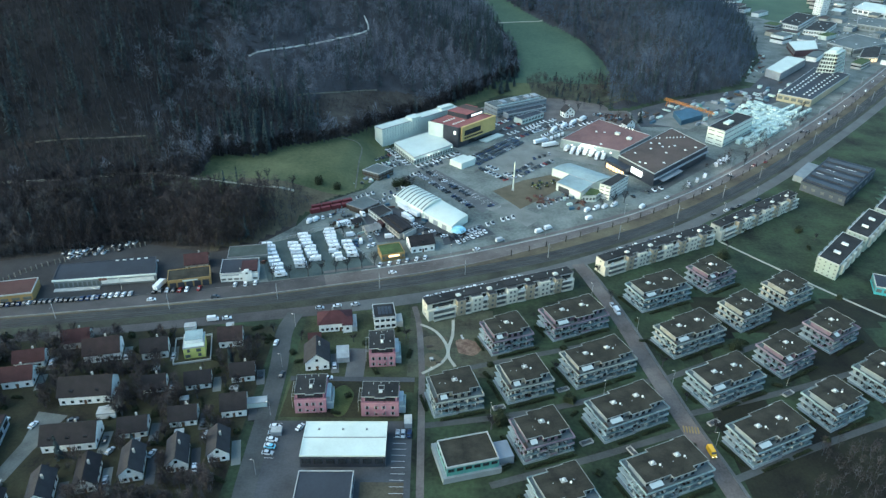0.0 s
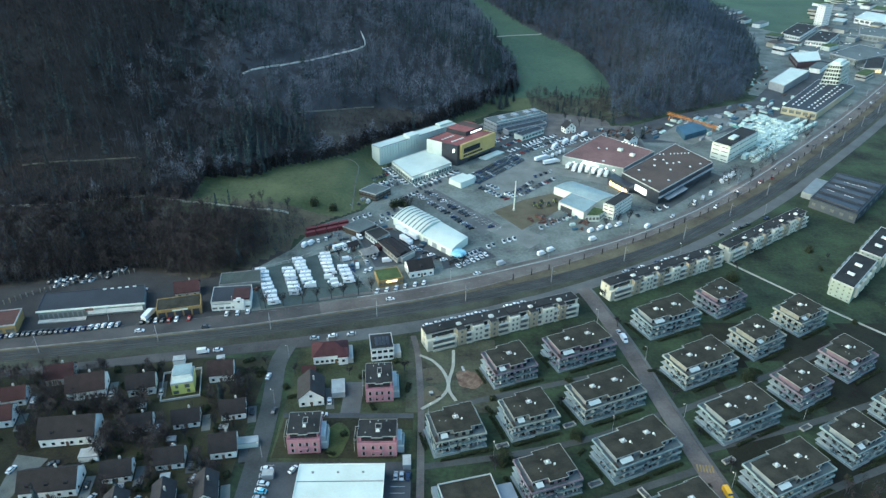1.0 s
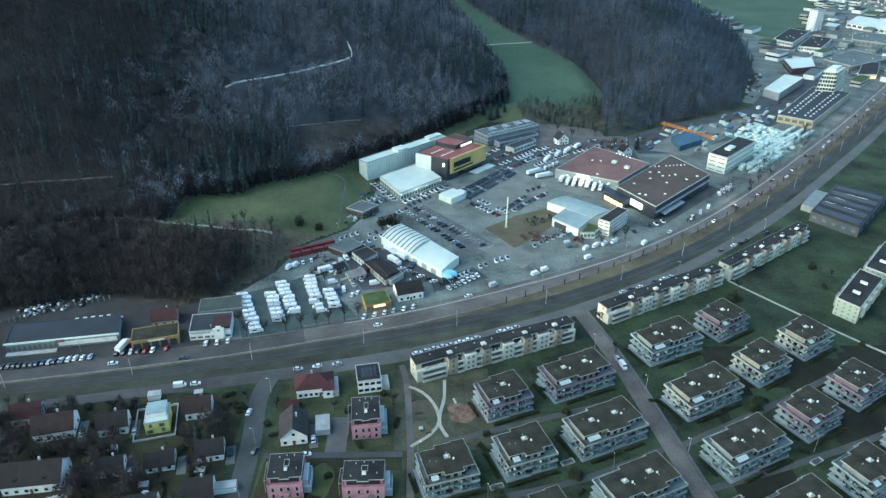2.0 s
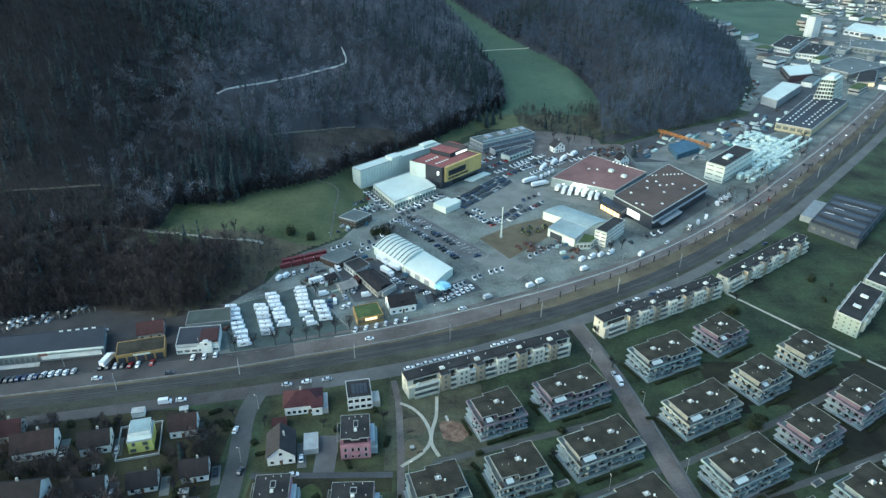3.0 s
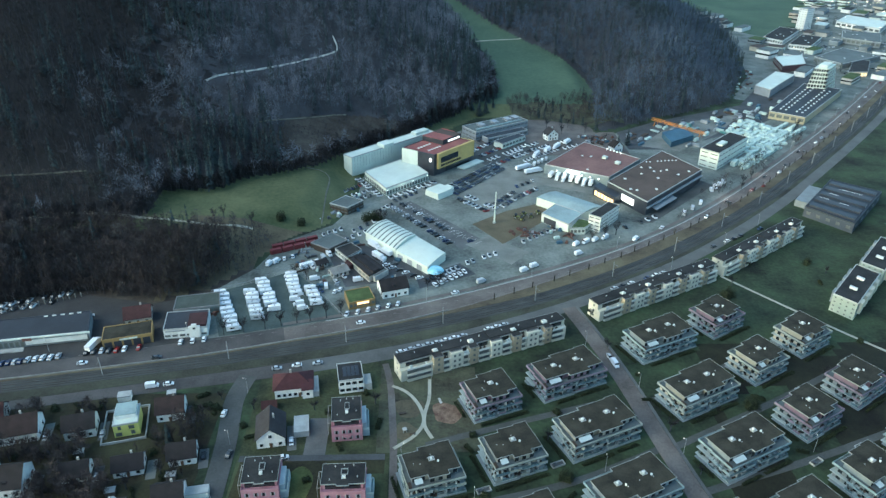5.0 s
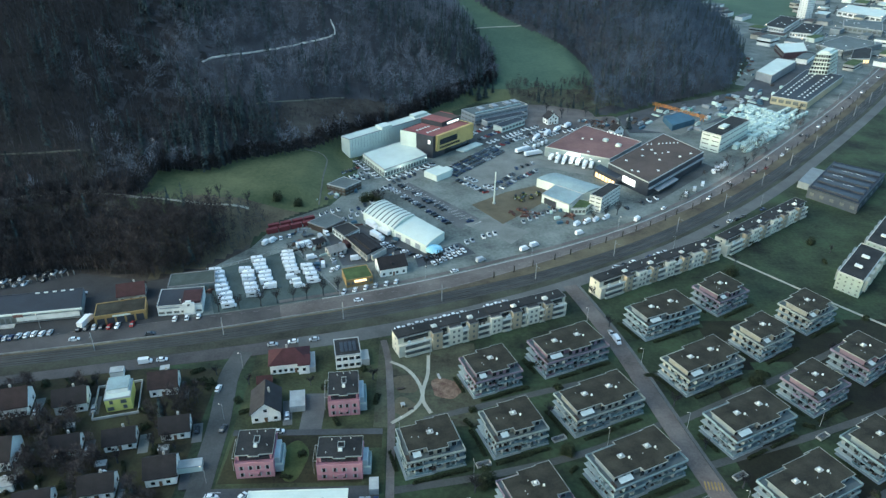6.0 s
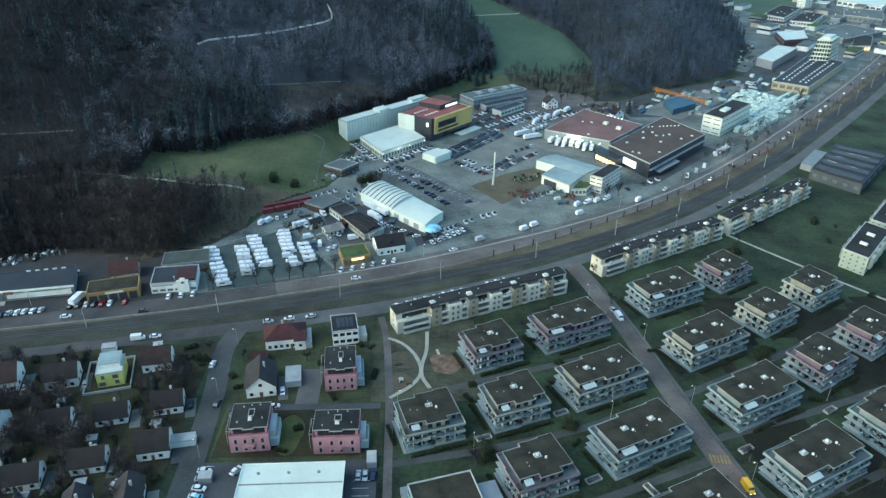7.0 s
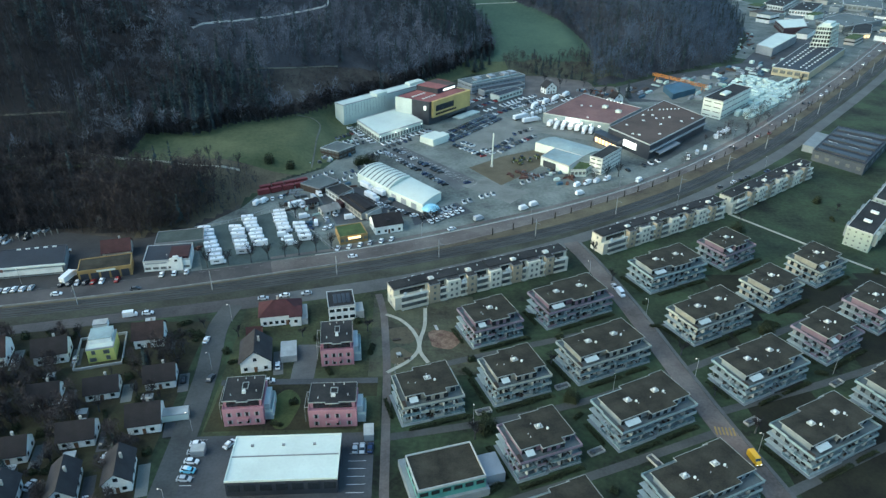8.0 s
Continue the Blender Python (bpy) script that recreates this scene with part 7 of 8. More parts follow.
FAR_HALLS = [([(440, 940), (455, 918), (509, 986), (492, 1007)], 6, ROOF_DARK, "pale"), ([(454, 900), (476, 889), (517, 942), (499, 958)], 6, ROOF_DARK, "white"), ([(452, 833), (467, 801), (533, 840), (510, 880)], 6, GREY_ROOF, "grey"), ([(538, 933), (570, 903), (604, 961), (562, 977)], 7, GREY_ROOF, "grey"), ([(588, 1041), (620, 989), (662, 1040), (630, 1090)], 7, WHITE_ROOF, "white")]
for n, (c, h, roof, tone) in enumerate(FAR_HALLS):
    quad_building("far_hall", c, h, PLASTER_GREY if tone == "grey" else WALL_WHITE, roof, "large %s hall with flat roof in the far town" % tone, "hall", [(0, 8, 1), (1, 12, 1)], lights=4, seed=n)
LITM = [(457, 770), (478, 770), (508, 818), (496, 830)]
ob = quad_building("lit_market", LITM, 5, WALL_GREY, ROOF_DARK, "small market with warm lit front", "market")
for k in range(6):
    local_box(ob, LITM, 0.05 + 0.16 * k, 0.16 + 0.16 * k, -0.01, -0.001, 1.0, 3.4, "lit_window", LIT_WARM)
SUBURB = random.Random(5)
WALLS, ROOFS = (WALL_WHITE, GREY_CLAD, PLASTER_BEIGE, WALL_GREY, WHITE_METAL, PLASTER_GREY), (GREY_ROOF, ROOF_DARK, WHITE_ROOF, GREEN_ROOF, BROWN_ROOF, GREY_ROOF)
NAMES = ("pale", "grey", "beige", "warm grey", "white", "light grey")
taken = []
REST, RESTROOF, BANDS = {}, {}, Shape()
for k in range(2200):
    x, y = SUBURB.uniform(400, 1150), SUBURB.uniform(720, 1900)
    if y < 760 and x < 430 or not 0.62 * x + 420 < y + 40 or y < 1.17 * x + 100 or inside(FAR_FIELD, x, y) or inside(FOOT_EAST, x, y) or x < 425 + max(0, y - 1290) * 0.15 and y > 900:
        continue
    w, d = SUBURB.uniform(10, 34), SUBURB.uniform(9, 18)
    if any(inside(inset(c, -14), x, y) for c, *_ in FAR_HALLS) or inside(inset(LITM, -14), x, y):
        continue
    if any((x - a) ** 2 + (y - b) ** 2 < (0.54 * (w + c)) ** 2 for a, b, c in taken) or (x - 531) ** 2 + (y - 1018) ** 2 < 900:
        continue
    taken.append((x, y, w))
    i, j = SUBURB.randrange(6), SUBURB.randrange(6)
    h = SUBURB.choice((4, 5, 5, 6, 7, 9))
    if len(taken) > 50:
        for sh, m, z0, z1, o in ((REST.setdefault(i, Shape()), 0, -0.3, h, 0.0), (RESTROOF.setdefault(j, Shape()), 1, h, h + 0.3, 0.4)):
            t = radians(SUBURB.choice((38, 44, 50)) if not m else turn)
            turn = math.degrees(t)
            c, s2 = math.cos(t), math.sin(t)
            sh.prism([(x + c * u - s2 * v, y + s2 * u + c * v) for u, v in ((-o, -o), (w + o, -o), (w + o, d + o), (-o, d + o))], z0, z1)
            if not m and h > 5:
                BANDS.prism([(x + c * u - s2 * v, y + s2 * u + c * v) for u, v in ((-0.06, -0.06), (w + 0.06, -0.06), (w + 0.06, d + 0.06), (-0.06, d + 0.06))], h * 0.4, h * 0.62)
        continue
    flat_building("town_building", x, y, w, d, SUBURB.choice((38, 44, 50, -46)), h, WALLS[i], ROOFS[j], "%s flat-roofed building in the far town" % NAMES[i], "building", storeys=max(1, round(h / 3.2)), bands=h > 5)
    for n in range(4):
        crowd(SUBURB.choice(TONES), x - 8 - 5 * n, y - 6, SUBURB.uniform(0, 180))
GLINTS, POLES = Shape(), Shape()
for k in range(320):
    x, y = (SUBURB.uniform(420, 1050), SUBURB.uniform(800, 1800)) if k % 2 else (SUBURB.gauss(690, 70), SUBURB.gauss(1210, 90))
    if y > 1.1 * x + 120 and not inside(FOOT_EAST, x, y) and not inside(FAR_FIELD, x, y) and all((x - a) ** 2 + (y - b) ** 2 > (0.7 * c) ** 2 for a, b, c in taken):
        b = 0.35 if k % 5 else 0.7
        GLINTS.box(x - b, x + b, y - b, y + b, 7.4, 7.4 + b)
        POLES.tube((x, y, -0.2), (x, y, 7.4), 0.12, 0.09, 5)
tagged(new("far_lamp_heads", GLINTS.mesh("far_lamp_heads", LIT_LAMP)), "many warm lit lamps of the far town", "lamps", kind="stuff")
tagged(new("far_lamp_poles", POLES.mesh("far_lamp_poles", POLE_GREY)), "slim poles under the far lamps", "lamp poles", kind="stuff")
for k in range(900):
    x, y = SUBURB.uniform(420, 900), SUBURB.uniform(780, 1500)
    if y > 1.12 * x + 150 and not inside(FOOT_EAST, x, y) and not inside(FAR_FIELD, x, y) and all((x - a) ** 2 + (y - b) ** 2 > (0.8 * c) ** 2 for a, b, c in taken) and not any(inside(inset(c, -3), x, y) for c, *_ in FAR_HALLS):
        crowd(SUBURB.choice(TONES + WHITES), x, y, SUBURB.choice((44, 134, 50)))
for i, sh in REST.items():
    tagged(new("far_town_houses", sh.mesh("far_town_houses", WALLS[i])), "many %s buildings of the far town" % NAMES[i], "houses", kind="stuff")
for j, sh in RESTROOF.items():
    tagged(new("far_town_roofs", sh.mesh("far_town_roofs", ROOFS[j])), "many flat roofs of the far town", "roofs", kind="stuff")
tagged(new("far_town_windows", BANDS.mesh("far_town_windows", GLASS)), "window strips of the far town buildings", "windows", kind="stuff")
for tone, (shape, kinds) in CROWD.items():
    me = shape.mesh("parked_cars", COATS[tone])
    me.materials.append(GLASS)
    me.polygons.foreach_set("material_index", kinds)
    tagged(new("parked_cars", me), "rows of far %s parked cars on the lots" % tone, "cars", kind="stuff")
lot("town_ground", [(425, 683), (600, 870), (760, 1060), (1150, 1560), (1150, 1900), (520, 1900), (640, 1330), (660, 1250), (560, 1060), (470, 950), (424, 1015), (405, 950), (375, 850), (350, 770), (318, 720), (300, 690), (330, 670)], 0.02, ASPHALT_LOT, "grey paved ground of the far town")

# ---- fence behind the car showroom ----
fence = thing("fence", spot(-224, 303, 0, 0), "weathered concrete post fence behind the car showroom", "fence")
RUN = curve([(0, 0), (8, 12), (19, 21), (40, 33), (62, 43)], 2.6)
PALE_POST = material("weathered_concrete_post", (0.15, 0.15, 0.14), 0.9, 0.25, 0.5, 3.0)
post = Shape().box(-0.25, 0.25, -0.2, 0.2, -0.3, 2.6).mesh("post", PALE_POST)
for a, b in zip(RUN, RUN[1:]):
    part("post", post, PALE_POST, fence, at=pose(a.x, a.y, 0))
    length, turn = math.hypot(b.x - a.x, b.y - a.y), math.degrees(math.atan2(b.y - a.y, b.x - a.x))
    for z in (0.7, 1.6):
        part("rail", Shape().box(0, length, -0.03, 0.03, z, z + 0.16), POST, fence, at=pose(a.x, a.y, 0, 0, 0, turn))

lot_fence = thing("fence", spot(-101, 347.4, 0, 0), "pale mesh fence round the camper lot", "fence")
post = Shape().box(-0.05, 0.05, -0.05, 0.05, 0, 1.9).mesh("post", STEEL)
RUN = curve([(0, 0), (18, 9), (38, 22), (50, 5), (70, -26)], 3.6)
for a, b in zip(RUN, RUN[1:]):
    part("post", post, STEEL, lot_fence, at=pose(a.x, a.y, 0))
    length, turn = math.hypot(b.x - a.x, b.y - a.y), math.degrees(math.atan2(b.y - a.y, b.x - a.x))
    part("rail", Shape().box(0, length, -0.03, 0.03, 1.6, 1.85), STEEL, lot_fence, at=pose(a.x, a.y, 0, 0, 0, turn))

# ---- trees ----
def twigs_of(name, color, glow=1.3, island=0.18):
    return material(name, color, 0.95, 0.3, 0.02, 0.2, island=island, tint=tuple(c * glow for c in color))


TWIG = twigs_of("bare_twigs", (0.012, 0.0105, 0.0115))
# west set: bare twigs without the haze lift
TWIGS = [twigs_of("dark_west_twigs", (0.0125, 0.0115, 0.0135)), twigs_of("brown_west_twigs", (0.0175, 0.0155, 0.017)), twigs_of("grey_west_twigs", (0.027, 0.0265, 0.031))]
# paler, bluer twigs: distance haze is put into the colour
HAZED_TWIGS = [twigs_of("dark_hazed_twigs", (0.082, 0.088, 0.106)), twigs_of("hazed_twigs", (0.105, 0.113, 0.135)), twigs_of("pale_hazed_twigs", (0.12, 0.128, 0.152))]
# spur twigs blued further to stand for the haze out there
HAZED_SPUR_TWIGS = [twigs_of("dark_hazed_spur_twigs", (0.044, 0.06, 0.084)), twigs_of("hazed_spur_twigs", (0.056, 0.074, 0.102)), twigs_of("grey_hazed_spur_twigs", (0.072, 0.092, 0.124))]
# thicket browns brightened so the colour carries some haze
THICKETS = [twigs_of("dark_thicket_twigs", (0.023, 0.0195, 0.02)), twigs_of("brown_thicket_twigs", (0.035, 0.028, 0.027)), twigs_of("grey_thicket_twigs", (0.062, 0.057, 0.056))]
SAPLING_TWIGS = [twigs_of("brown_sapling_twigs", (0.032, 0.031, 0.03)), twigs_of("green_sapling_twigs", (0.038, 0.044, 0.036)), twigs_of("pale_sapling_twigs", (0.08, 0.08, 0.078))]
# bark and needles raised and blued, haze painted into their colour
HAZED_BARK = material("bark", (0.055, 0.059, 0.065), 0.95, 0.35, 0.4, 3.0)
HAZED_NEEDLE = material("hazed_fir_needles", (0.032, 0.046, 0.048), 0.95, 0.4, 0.3, 2.0, island=0.3)
HEDGE = material("hedge_leaves", (0.026, 0.034, 0.016), 0.95, 0.4, 0.3, 2.0, island=0.5)


def bare_tree(h, r, seed):
    """A leafless tree: tapered trunk with limbs, and a crown of many twigs."""
    q = random.Random(seed)
    ob = thing("bare_tree", Matrix.Identity(4), "leafless tree with a fine twiggy crown", "tree", "bare garden trees")
    tr = Shape().tube((0, 0, -0.3), (0, 0, h * 0.45), 0.2 + h * 0.012, 0.14, 6)
    tw = Shape()
    for k in range(11):
        a, z = q.uniform(0, 6.28), h * q.uniform(0.25, 0.5)
        tip = Vector((r * 0.75 * math.cos(a) * q.uniform(0.5, 1), r * 0.75 * math.sin(a) * q.uniform(0.5, 1), h * q.uniform(0.62, 0.92)))
        tr.tube((0, 0, z), tip, 0.09, 0.03, 4)
        for j in range(22):
            u = q.uniform(0.35, 1)
            p = Vector((0, 0, z)).lerp(tip, u)
            e = p + Vector((q.gauss(0, 0.32) * r, q.gauss(0, 0.32) * r, q.uniform(-0.03, 0.18) * h))
            n = Vector((q.uniform(-1, 1), q.uniform(-1, 1), 0)).normalized() * 0.07
            tw.add([p + n, p - n, e], [(0, 1, 2)])
    part("trunk", tr, HAZED_BARK, ob)
    part("crown", tw, TWIG, ob)
    return ob


def fir(h, r, seed):
    q = random.Random(seed)
    ob = thing("fir_tree", Matrix.Identity(4), "dark green fir tree with drooping boughs", "tree", "firs")
    part("trunk", Shape().tube((0, 0, -0.3), (0, 0, h * 0.95), 0.28, 0.03, 6), HAZED_BARK, ob)
    sh = Shape()
    for k in range(420):
        z = h * (0.08 + 0.9 * q.random())
        a, rr = q.uniform(0, 6.28), r * (1 - z / h) * q.uniform(0.5, 1.15) + 0.1
        c, s = math.cos(a), math.sin(a)
        sh.add([(c * 0.1, s * 0.1, z + 0.3), (c * rr - s * 0.35, s * rr + c * 0.35, z - 0.25 * rr), (c * rr + s * 0.35, s * rr - c * 0.35, z - 0.3 * rr)], [(0, 1, 2)])
    part("crown", sh, HAZED_NEEDLE, ob)
    return ob


def bush(w, d, h, seed, name="hedge", label="dark evergreen garden hedge"):
    q = random.Random(seed)
    sh = Shape()
    for k in range(int(60 + 55 * w * d * 0.6)):
        p = Vector((q.uniform(-w / 2, w / 2), q.uniform(-d / 2, d / 2), 0))
        edge = min(1.0, 2 * (1 - max(abs(p.x) / (w / 2), abs(p.y) / (d / 2))) + 0.35)
        p.z = h * edge * q.uniform(0.1, 1.05)
        a, b = Vector((q.gauss(0, 1), q.gauss(0, 1), q.gauss(0, 1))).normalized() * 0.3, Vector((q.gauss(0, 1), q.gauss(0, 1), q.gauss(0, 1))).normalized() * 0.3
        sh.add([p - a, p + b, p + a], [(0, 1, 2)])
    sh.box(-w * 0.4, w * 0.4, -d * 0.3, d * 0.3, -0.2, h * 0.6, 0.3)
    return tagged(new(name, sh.mesh(name, HEDGE)), label, name.split("_")[-1], "garden hedges and bushes")


def scatter(makers, places):
    built = [None] * len(makers)
    for k, (x, y) in enumerate(places):
        i = k % len(makers)
        m = spot(x, y, DICE.uniform(0, 360))
        if built[i] is None:
            built[i] = makers[i]()
            built[i].matrix_basis = m
        else:
            copy_thing(built[i], m @ Matrix.Scale(DICE.uniform(0.8, 1.2), 4))


garden = []
for k in range(420):
    x, y = DICE.uniform(-215, -76), DICE.uniform(150, 262)
    garden.append((x, y))
west_yards = [(x, y) for x, y in garden if not any(abs(x - a - w / 2) < w / 2 + 2.5 and abs(y - b - d / 2) < d / 2 + 3.5 for a, b, w, d, *_ in WEST_ROW + NEAR_ROW + GABLES) and not inside([(-178, 168), (-140, 168), (-140, 212), (-178, 212)], x, y) and not (-118 < x < -97 and 238 < y < 264)]
scatter([lambda: bare_tree(6, 2.6, 1), lambda: bare_tree(7.5, 3.0, 2), lambda: bare_tree(5, 2.2, 3)], west_yards[:70])
scatter([lambda: bush(6, 1.6, 1.7, 1), lambda: bush(3, 2.6, 2.2, 2, "bush", "dense dark garden bush"), lambda: bush(8, 1.4, 1.5, 3), lambda: bush(2.4, 2.2, 1.6, 4, "bush", "rounded dark garden bush")], west_yards[70:230])
scatter([lambda: bush(3, 2.6, 2.0, 5, "bush", "dark shrub beside the apartment block"), lambda: bush(5, 1.8, 1.5, 6, "hedge", "low dark hedge beside the path"), lambda: bare_tree(6.5, 2.8, 5)],
        [(24, 243), (22, 236), (52, 240), (26, 214), (56, 213), (22, 204), (58, 255), (50, 270), (88, 296), (97, 278), (96, 262), (100, 244), (135, 250), (142, 262), (104, 222), (108, 232), (146, 232), (176, 275), (170, 262), (196, 280), (128, 308), (206, 300), (214, 352), (222, 362),
         (60, 182), (98, 196), (110, 204), (152, 200), (26, 184), (-14, 262), (-18, 268), (-12, 250), (-38, 259), (-32, 257), (-26, 238), (-46, 228), (-36, 222), (-40, 212), (-62, 260), (-64, 250), (-60, 244), (-76, 266), (-80, 262), (-84, 268), (86, 322), (92, 326), (96, 332), (166, 350), (184, 372)])
scatter([lambda: bare_tree(8, 3.2, 6), lambda: bare_tree(9.5, 3.6, 7)], [(-114, 411), (-109, 413), (-93, 411), (-86, 311), (-77.4, 313), (-68, 315.3), (-61, 317.7), (-54, 320), (-48, 321.5), (-40.6, 324), (-34, 327)] + [(112, 404), (120, 409), (104, 400), (226, 482), (236, 492), (222, 474), (8, 349), (14, 352), (140, 592), (120, 588), (110, 602), (128, 604), (150, 566), (138, 560), (100, 628), (126, 620),
        (-20, 428), (-22, 431), (-17, 426), (-62, 364), (-55, 360), (250, 505), (300, 560), (320, 600)])
scatter([lambda: bush(6, 5.5, 5.0, 11, "evergreen_tree", "round dark evergreen by the meadow"), lambda: bush(5, 4.5, 4.5, 12, "evergreen_tree", "round dark evergreen by the lot")], [(-78, 421), (-66.4, 421), (-24, 432), (-20, 429), (-28, 430), (216.6, 372), (160, 340), (55.3, 220.6), (26, 208), (137, 256.7)])
scatter([lambda: fir(13, 3.4, 1), lambda: fir(10, 3.0, 2)], [(167, 562), (158, 556), (62, 640), (70, 652), (56, 634), (66, 664), (72, 672), (50, 640)])

blocks_hedge = [bush(10, 1.3, 1.2, 21, "hedge", "clipped dark hedge before the block"), bush(14, 1.5, 1.0, 22, "hedge", "low dark planting before the block")]
for n, (size, x, y, rot, tone) in enumerate(BLOCKS):
    w = 20.5 if size == "s" else 30.0
    for k, (u, v, turn) in enumerate(((w * 0.3, -2.6, 0), (w * 0.75, -2.4, 0), (-2.6, 9, 90))):
        m = pose(x, y, 0, 0, 0, rot) @ pose(u, v, 0, 0, 0, turn)
        if n == 0 and k < 2:
            blocks_hedge[k].matrix_basis = m
        else:
            copy_thing(blocks_hedge[(n + k) % 2], m)

# ---- the woods: thousands of bare trees, and some firs ----
def woods(name, outlines, spacing, seed, fir_share, label, keep, dense=1.0, size=1.0, twig=None, box=(-470, 440, 280, 1330)):
    rng = np.random.default_rng(seed)
    spots = []
    for poly in outlines:
        xs, ys = [p[0] for p in poly], [p[1] for p in poly]
        x0, x1, y0, y1 = max(min(xs), box[0]), min(max(xs), box[1]), max(min(ys), box[2]), min(max(ys), box[3])
        for gx in np.arange(x0, x1, spacing):
            for gy in np.arange(y0, y1, spacing):
                x, y = gx + rng.uniform(-0.45, 0.45) * spacing, gy + rng.uniform(-0.45, 0.45) * spacing
                if inside(poly, x, y) and keep(x, y):
                    spots.append((x, y, height_at(x, y)))
    bare, firs = [], []
    for x, y, z in spots:
        clump = noise.noise((x * 0.012, y * 0.012, 7.0))
        (firs if rng.random() < fir_share * (0.5 + 4.5 * max(0.0, clump) ** 1.1) else bare).append((x, y, z))

    def build(nm, tris, mats, lab, category, tones=None):
        v = np.concatenate(tris).reshape(-1, 3)
        me = bpy.data.meshes.new(nm)
        n = len(v) // 3
        me.vertices.add(len(v))
        me.vertices.foreach_set("co", v.astype(np.float32).ravel())
        me.loops.add(len(v))
        me.loops.foreach_set("vertex_index", np.arange(len(v), dtype=np.int32))
        me.polygons.add(n)
        me.polygons.foreach_set("loop_start", np.arange(0, len(v), 3, dtype=np.int32))
        for mat in mats:
            me.materials.append(mat)
        if tones is not None:
            me.polygons.foreach_set("material_index", np.repeat(np.array(tones, dtype=np.int32), n // len(tones)))
        me.update(calc_edges=True)
        tagged(new(nm, me), lab, category, kind="stuff")

    twigs, trunks, tones = [], [], []
    for x, y, z in bare:
        big = 1 + 0.3 * noise.noise((x * 0.03, y * 0.03, 1.0))
        h, r, m = rng.uniform(11, 20) * big * size, rng.uniform(3.0, 5.2) * big * size, int(104 * dense)
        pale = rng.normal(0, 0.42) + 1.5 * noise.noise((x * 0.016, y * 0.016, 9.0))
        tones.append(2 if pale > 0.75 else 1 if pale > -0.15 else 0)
        base = np.array((x, y, z))
        lean = rng.normal(0, 0.04, 2)
        a, rad, t = rng.uniform(0, 2 * np.pi, m), np.sqrt(rng.random(m)) * r, rng.uniform(0.35, 0.97, m)
        shape = np.sin(np.pi * (0.15 + 0.8 * t)) ** 0.7
        p = base + np.stack((np.cos(a) * rad * shape + lean[0] * t * h, np.sin(a) * rad * shape + lean[1] * t * h, t * h), 1)
        way = np.stack((np.cos(a) * 0.5, np.sin(a) * 0.5, np.full(m, 0.5)), 1) + rng.normal(0, 0.45, (m, 3))
        length, width = rng.uniform(1.2, 3.2, m)[:, None] * size, rng.uniform(0.08, 0.2, m)[:, None] * size ** 0.5
        side = np.stack((-np.sin(a), np.cos(a), np.zeros(m)), 1) * width + rng.normal(0, 0.03, (m, 3))
        twigs.append(np.stack((p - side, p + side, p + way * length), 1).reshape(-1, 3))
        w = rng.uniform(0.16, 0.32) * size
        foot, tip = base - (0, 0, 0.5), base + (lean[0] * h, lean[1] * h, h * 0.85)
        ring = [np.array((np.cos(q) * w, np.sin(q) * w, 0)) for q in (0, 2.09, 4.19)]
        for i in range(3):
            trunks.append(np.array((foot + ring[i], foot + ring[(i + 1) % 3], tip)))
        for i in range(4):
            q, s = rng.uniform(0, 6.28), rng.uniform(0.3, 0.6)
            o = base + (tip - base) * s
            e = o + np.array((np.cos(q) * r * 0.7, np.sin(q) * r * 0.7, h * 0.3))
            trunks.append(np.array((o - (0, 0, 0.15), o + (0.12, 0.12, 0.15), e)))
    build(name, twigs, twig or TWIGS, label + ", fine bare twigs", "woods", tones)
    build(name + "_trunks", trunks, [HAZED_BARK], label + ", trunks and limbs", "woods")
    needles = []
    for x, y, z in firs:
        h, r, m = rng.uniform(14, 25) * size, rng.uniform(2.6, 4.2) * size, 110
        t, a = rng.uniform(0.1, 1, m), rng.uniform(0, 2 * np.pi, m)
        rad = r * (1.02 - t) * rng.uniform(0.6, 1.15, m)
        c, s, o = np.cos(a), np.sin(a), np.zeros(m)
        base = np.array((x, y, z))
        wd = rng.uniform(0.4, 0.7, m)
        p0 = base + np.stack((c * 0.1, s * 0.1, t * h + 0.5), 1)
        p1 = base + np.stack((c * rad - s * wd, s * rad + c * wd, t * h - 0.3 * rad), 1)
        p2 = base + np.stack((c * rad + s * wd, s * rad - c * wd, t * h - 0.35 * rad), 1)
        needles.append(np.stack((p0, p1, p2), 1).reshape(-1, 3))
    if needles:
        build(name + "_firs", needles, [HAZED_NEEDLE], label + ", dark firs between", "woods")


# line where the dark west trees give way to the hazed tones
mixed = lambda x, y: -165 + 60 * noise.noise((x * 0.01, y * 0.01, 5.0)) + 120 * noise.noise((x * 0.9, y * 0.9, 8.0)) - 0.22 * max(0, y - 520)


def off_track(x, y):
    """No trees on the forest track or just below it, in the cutting or on the sapling strip."""
    if inside(CUTTING, x, y) or inside(SAPLINGS, x, y) or inside(SPRUCE_STAND, x, y):
        return False
    return not (-158 < x < -58 and 545 < y < 675 and any(abs(p.x - x) < 4.5 and -9 < y - p.y < 2.5 for p in HILL_PATH))


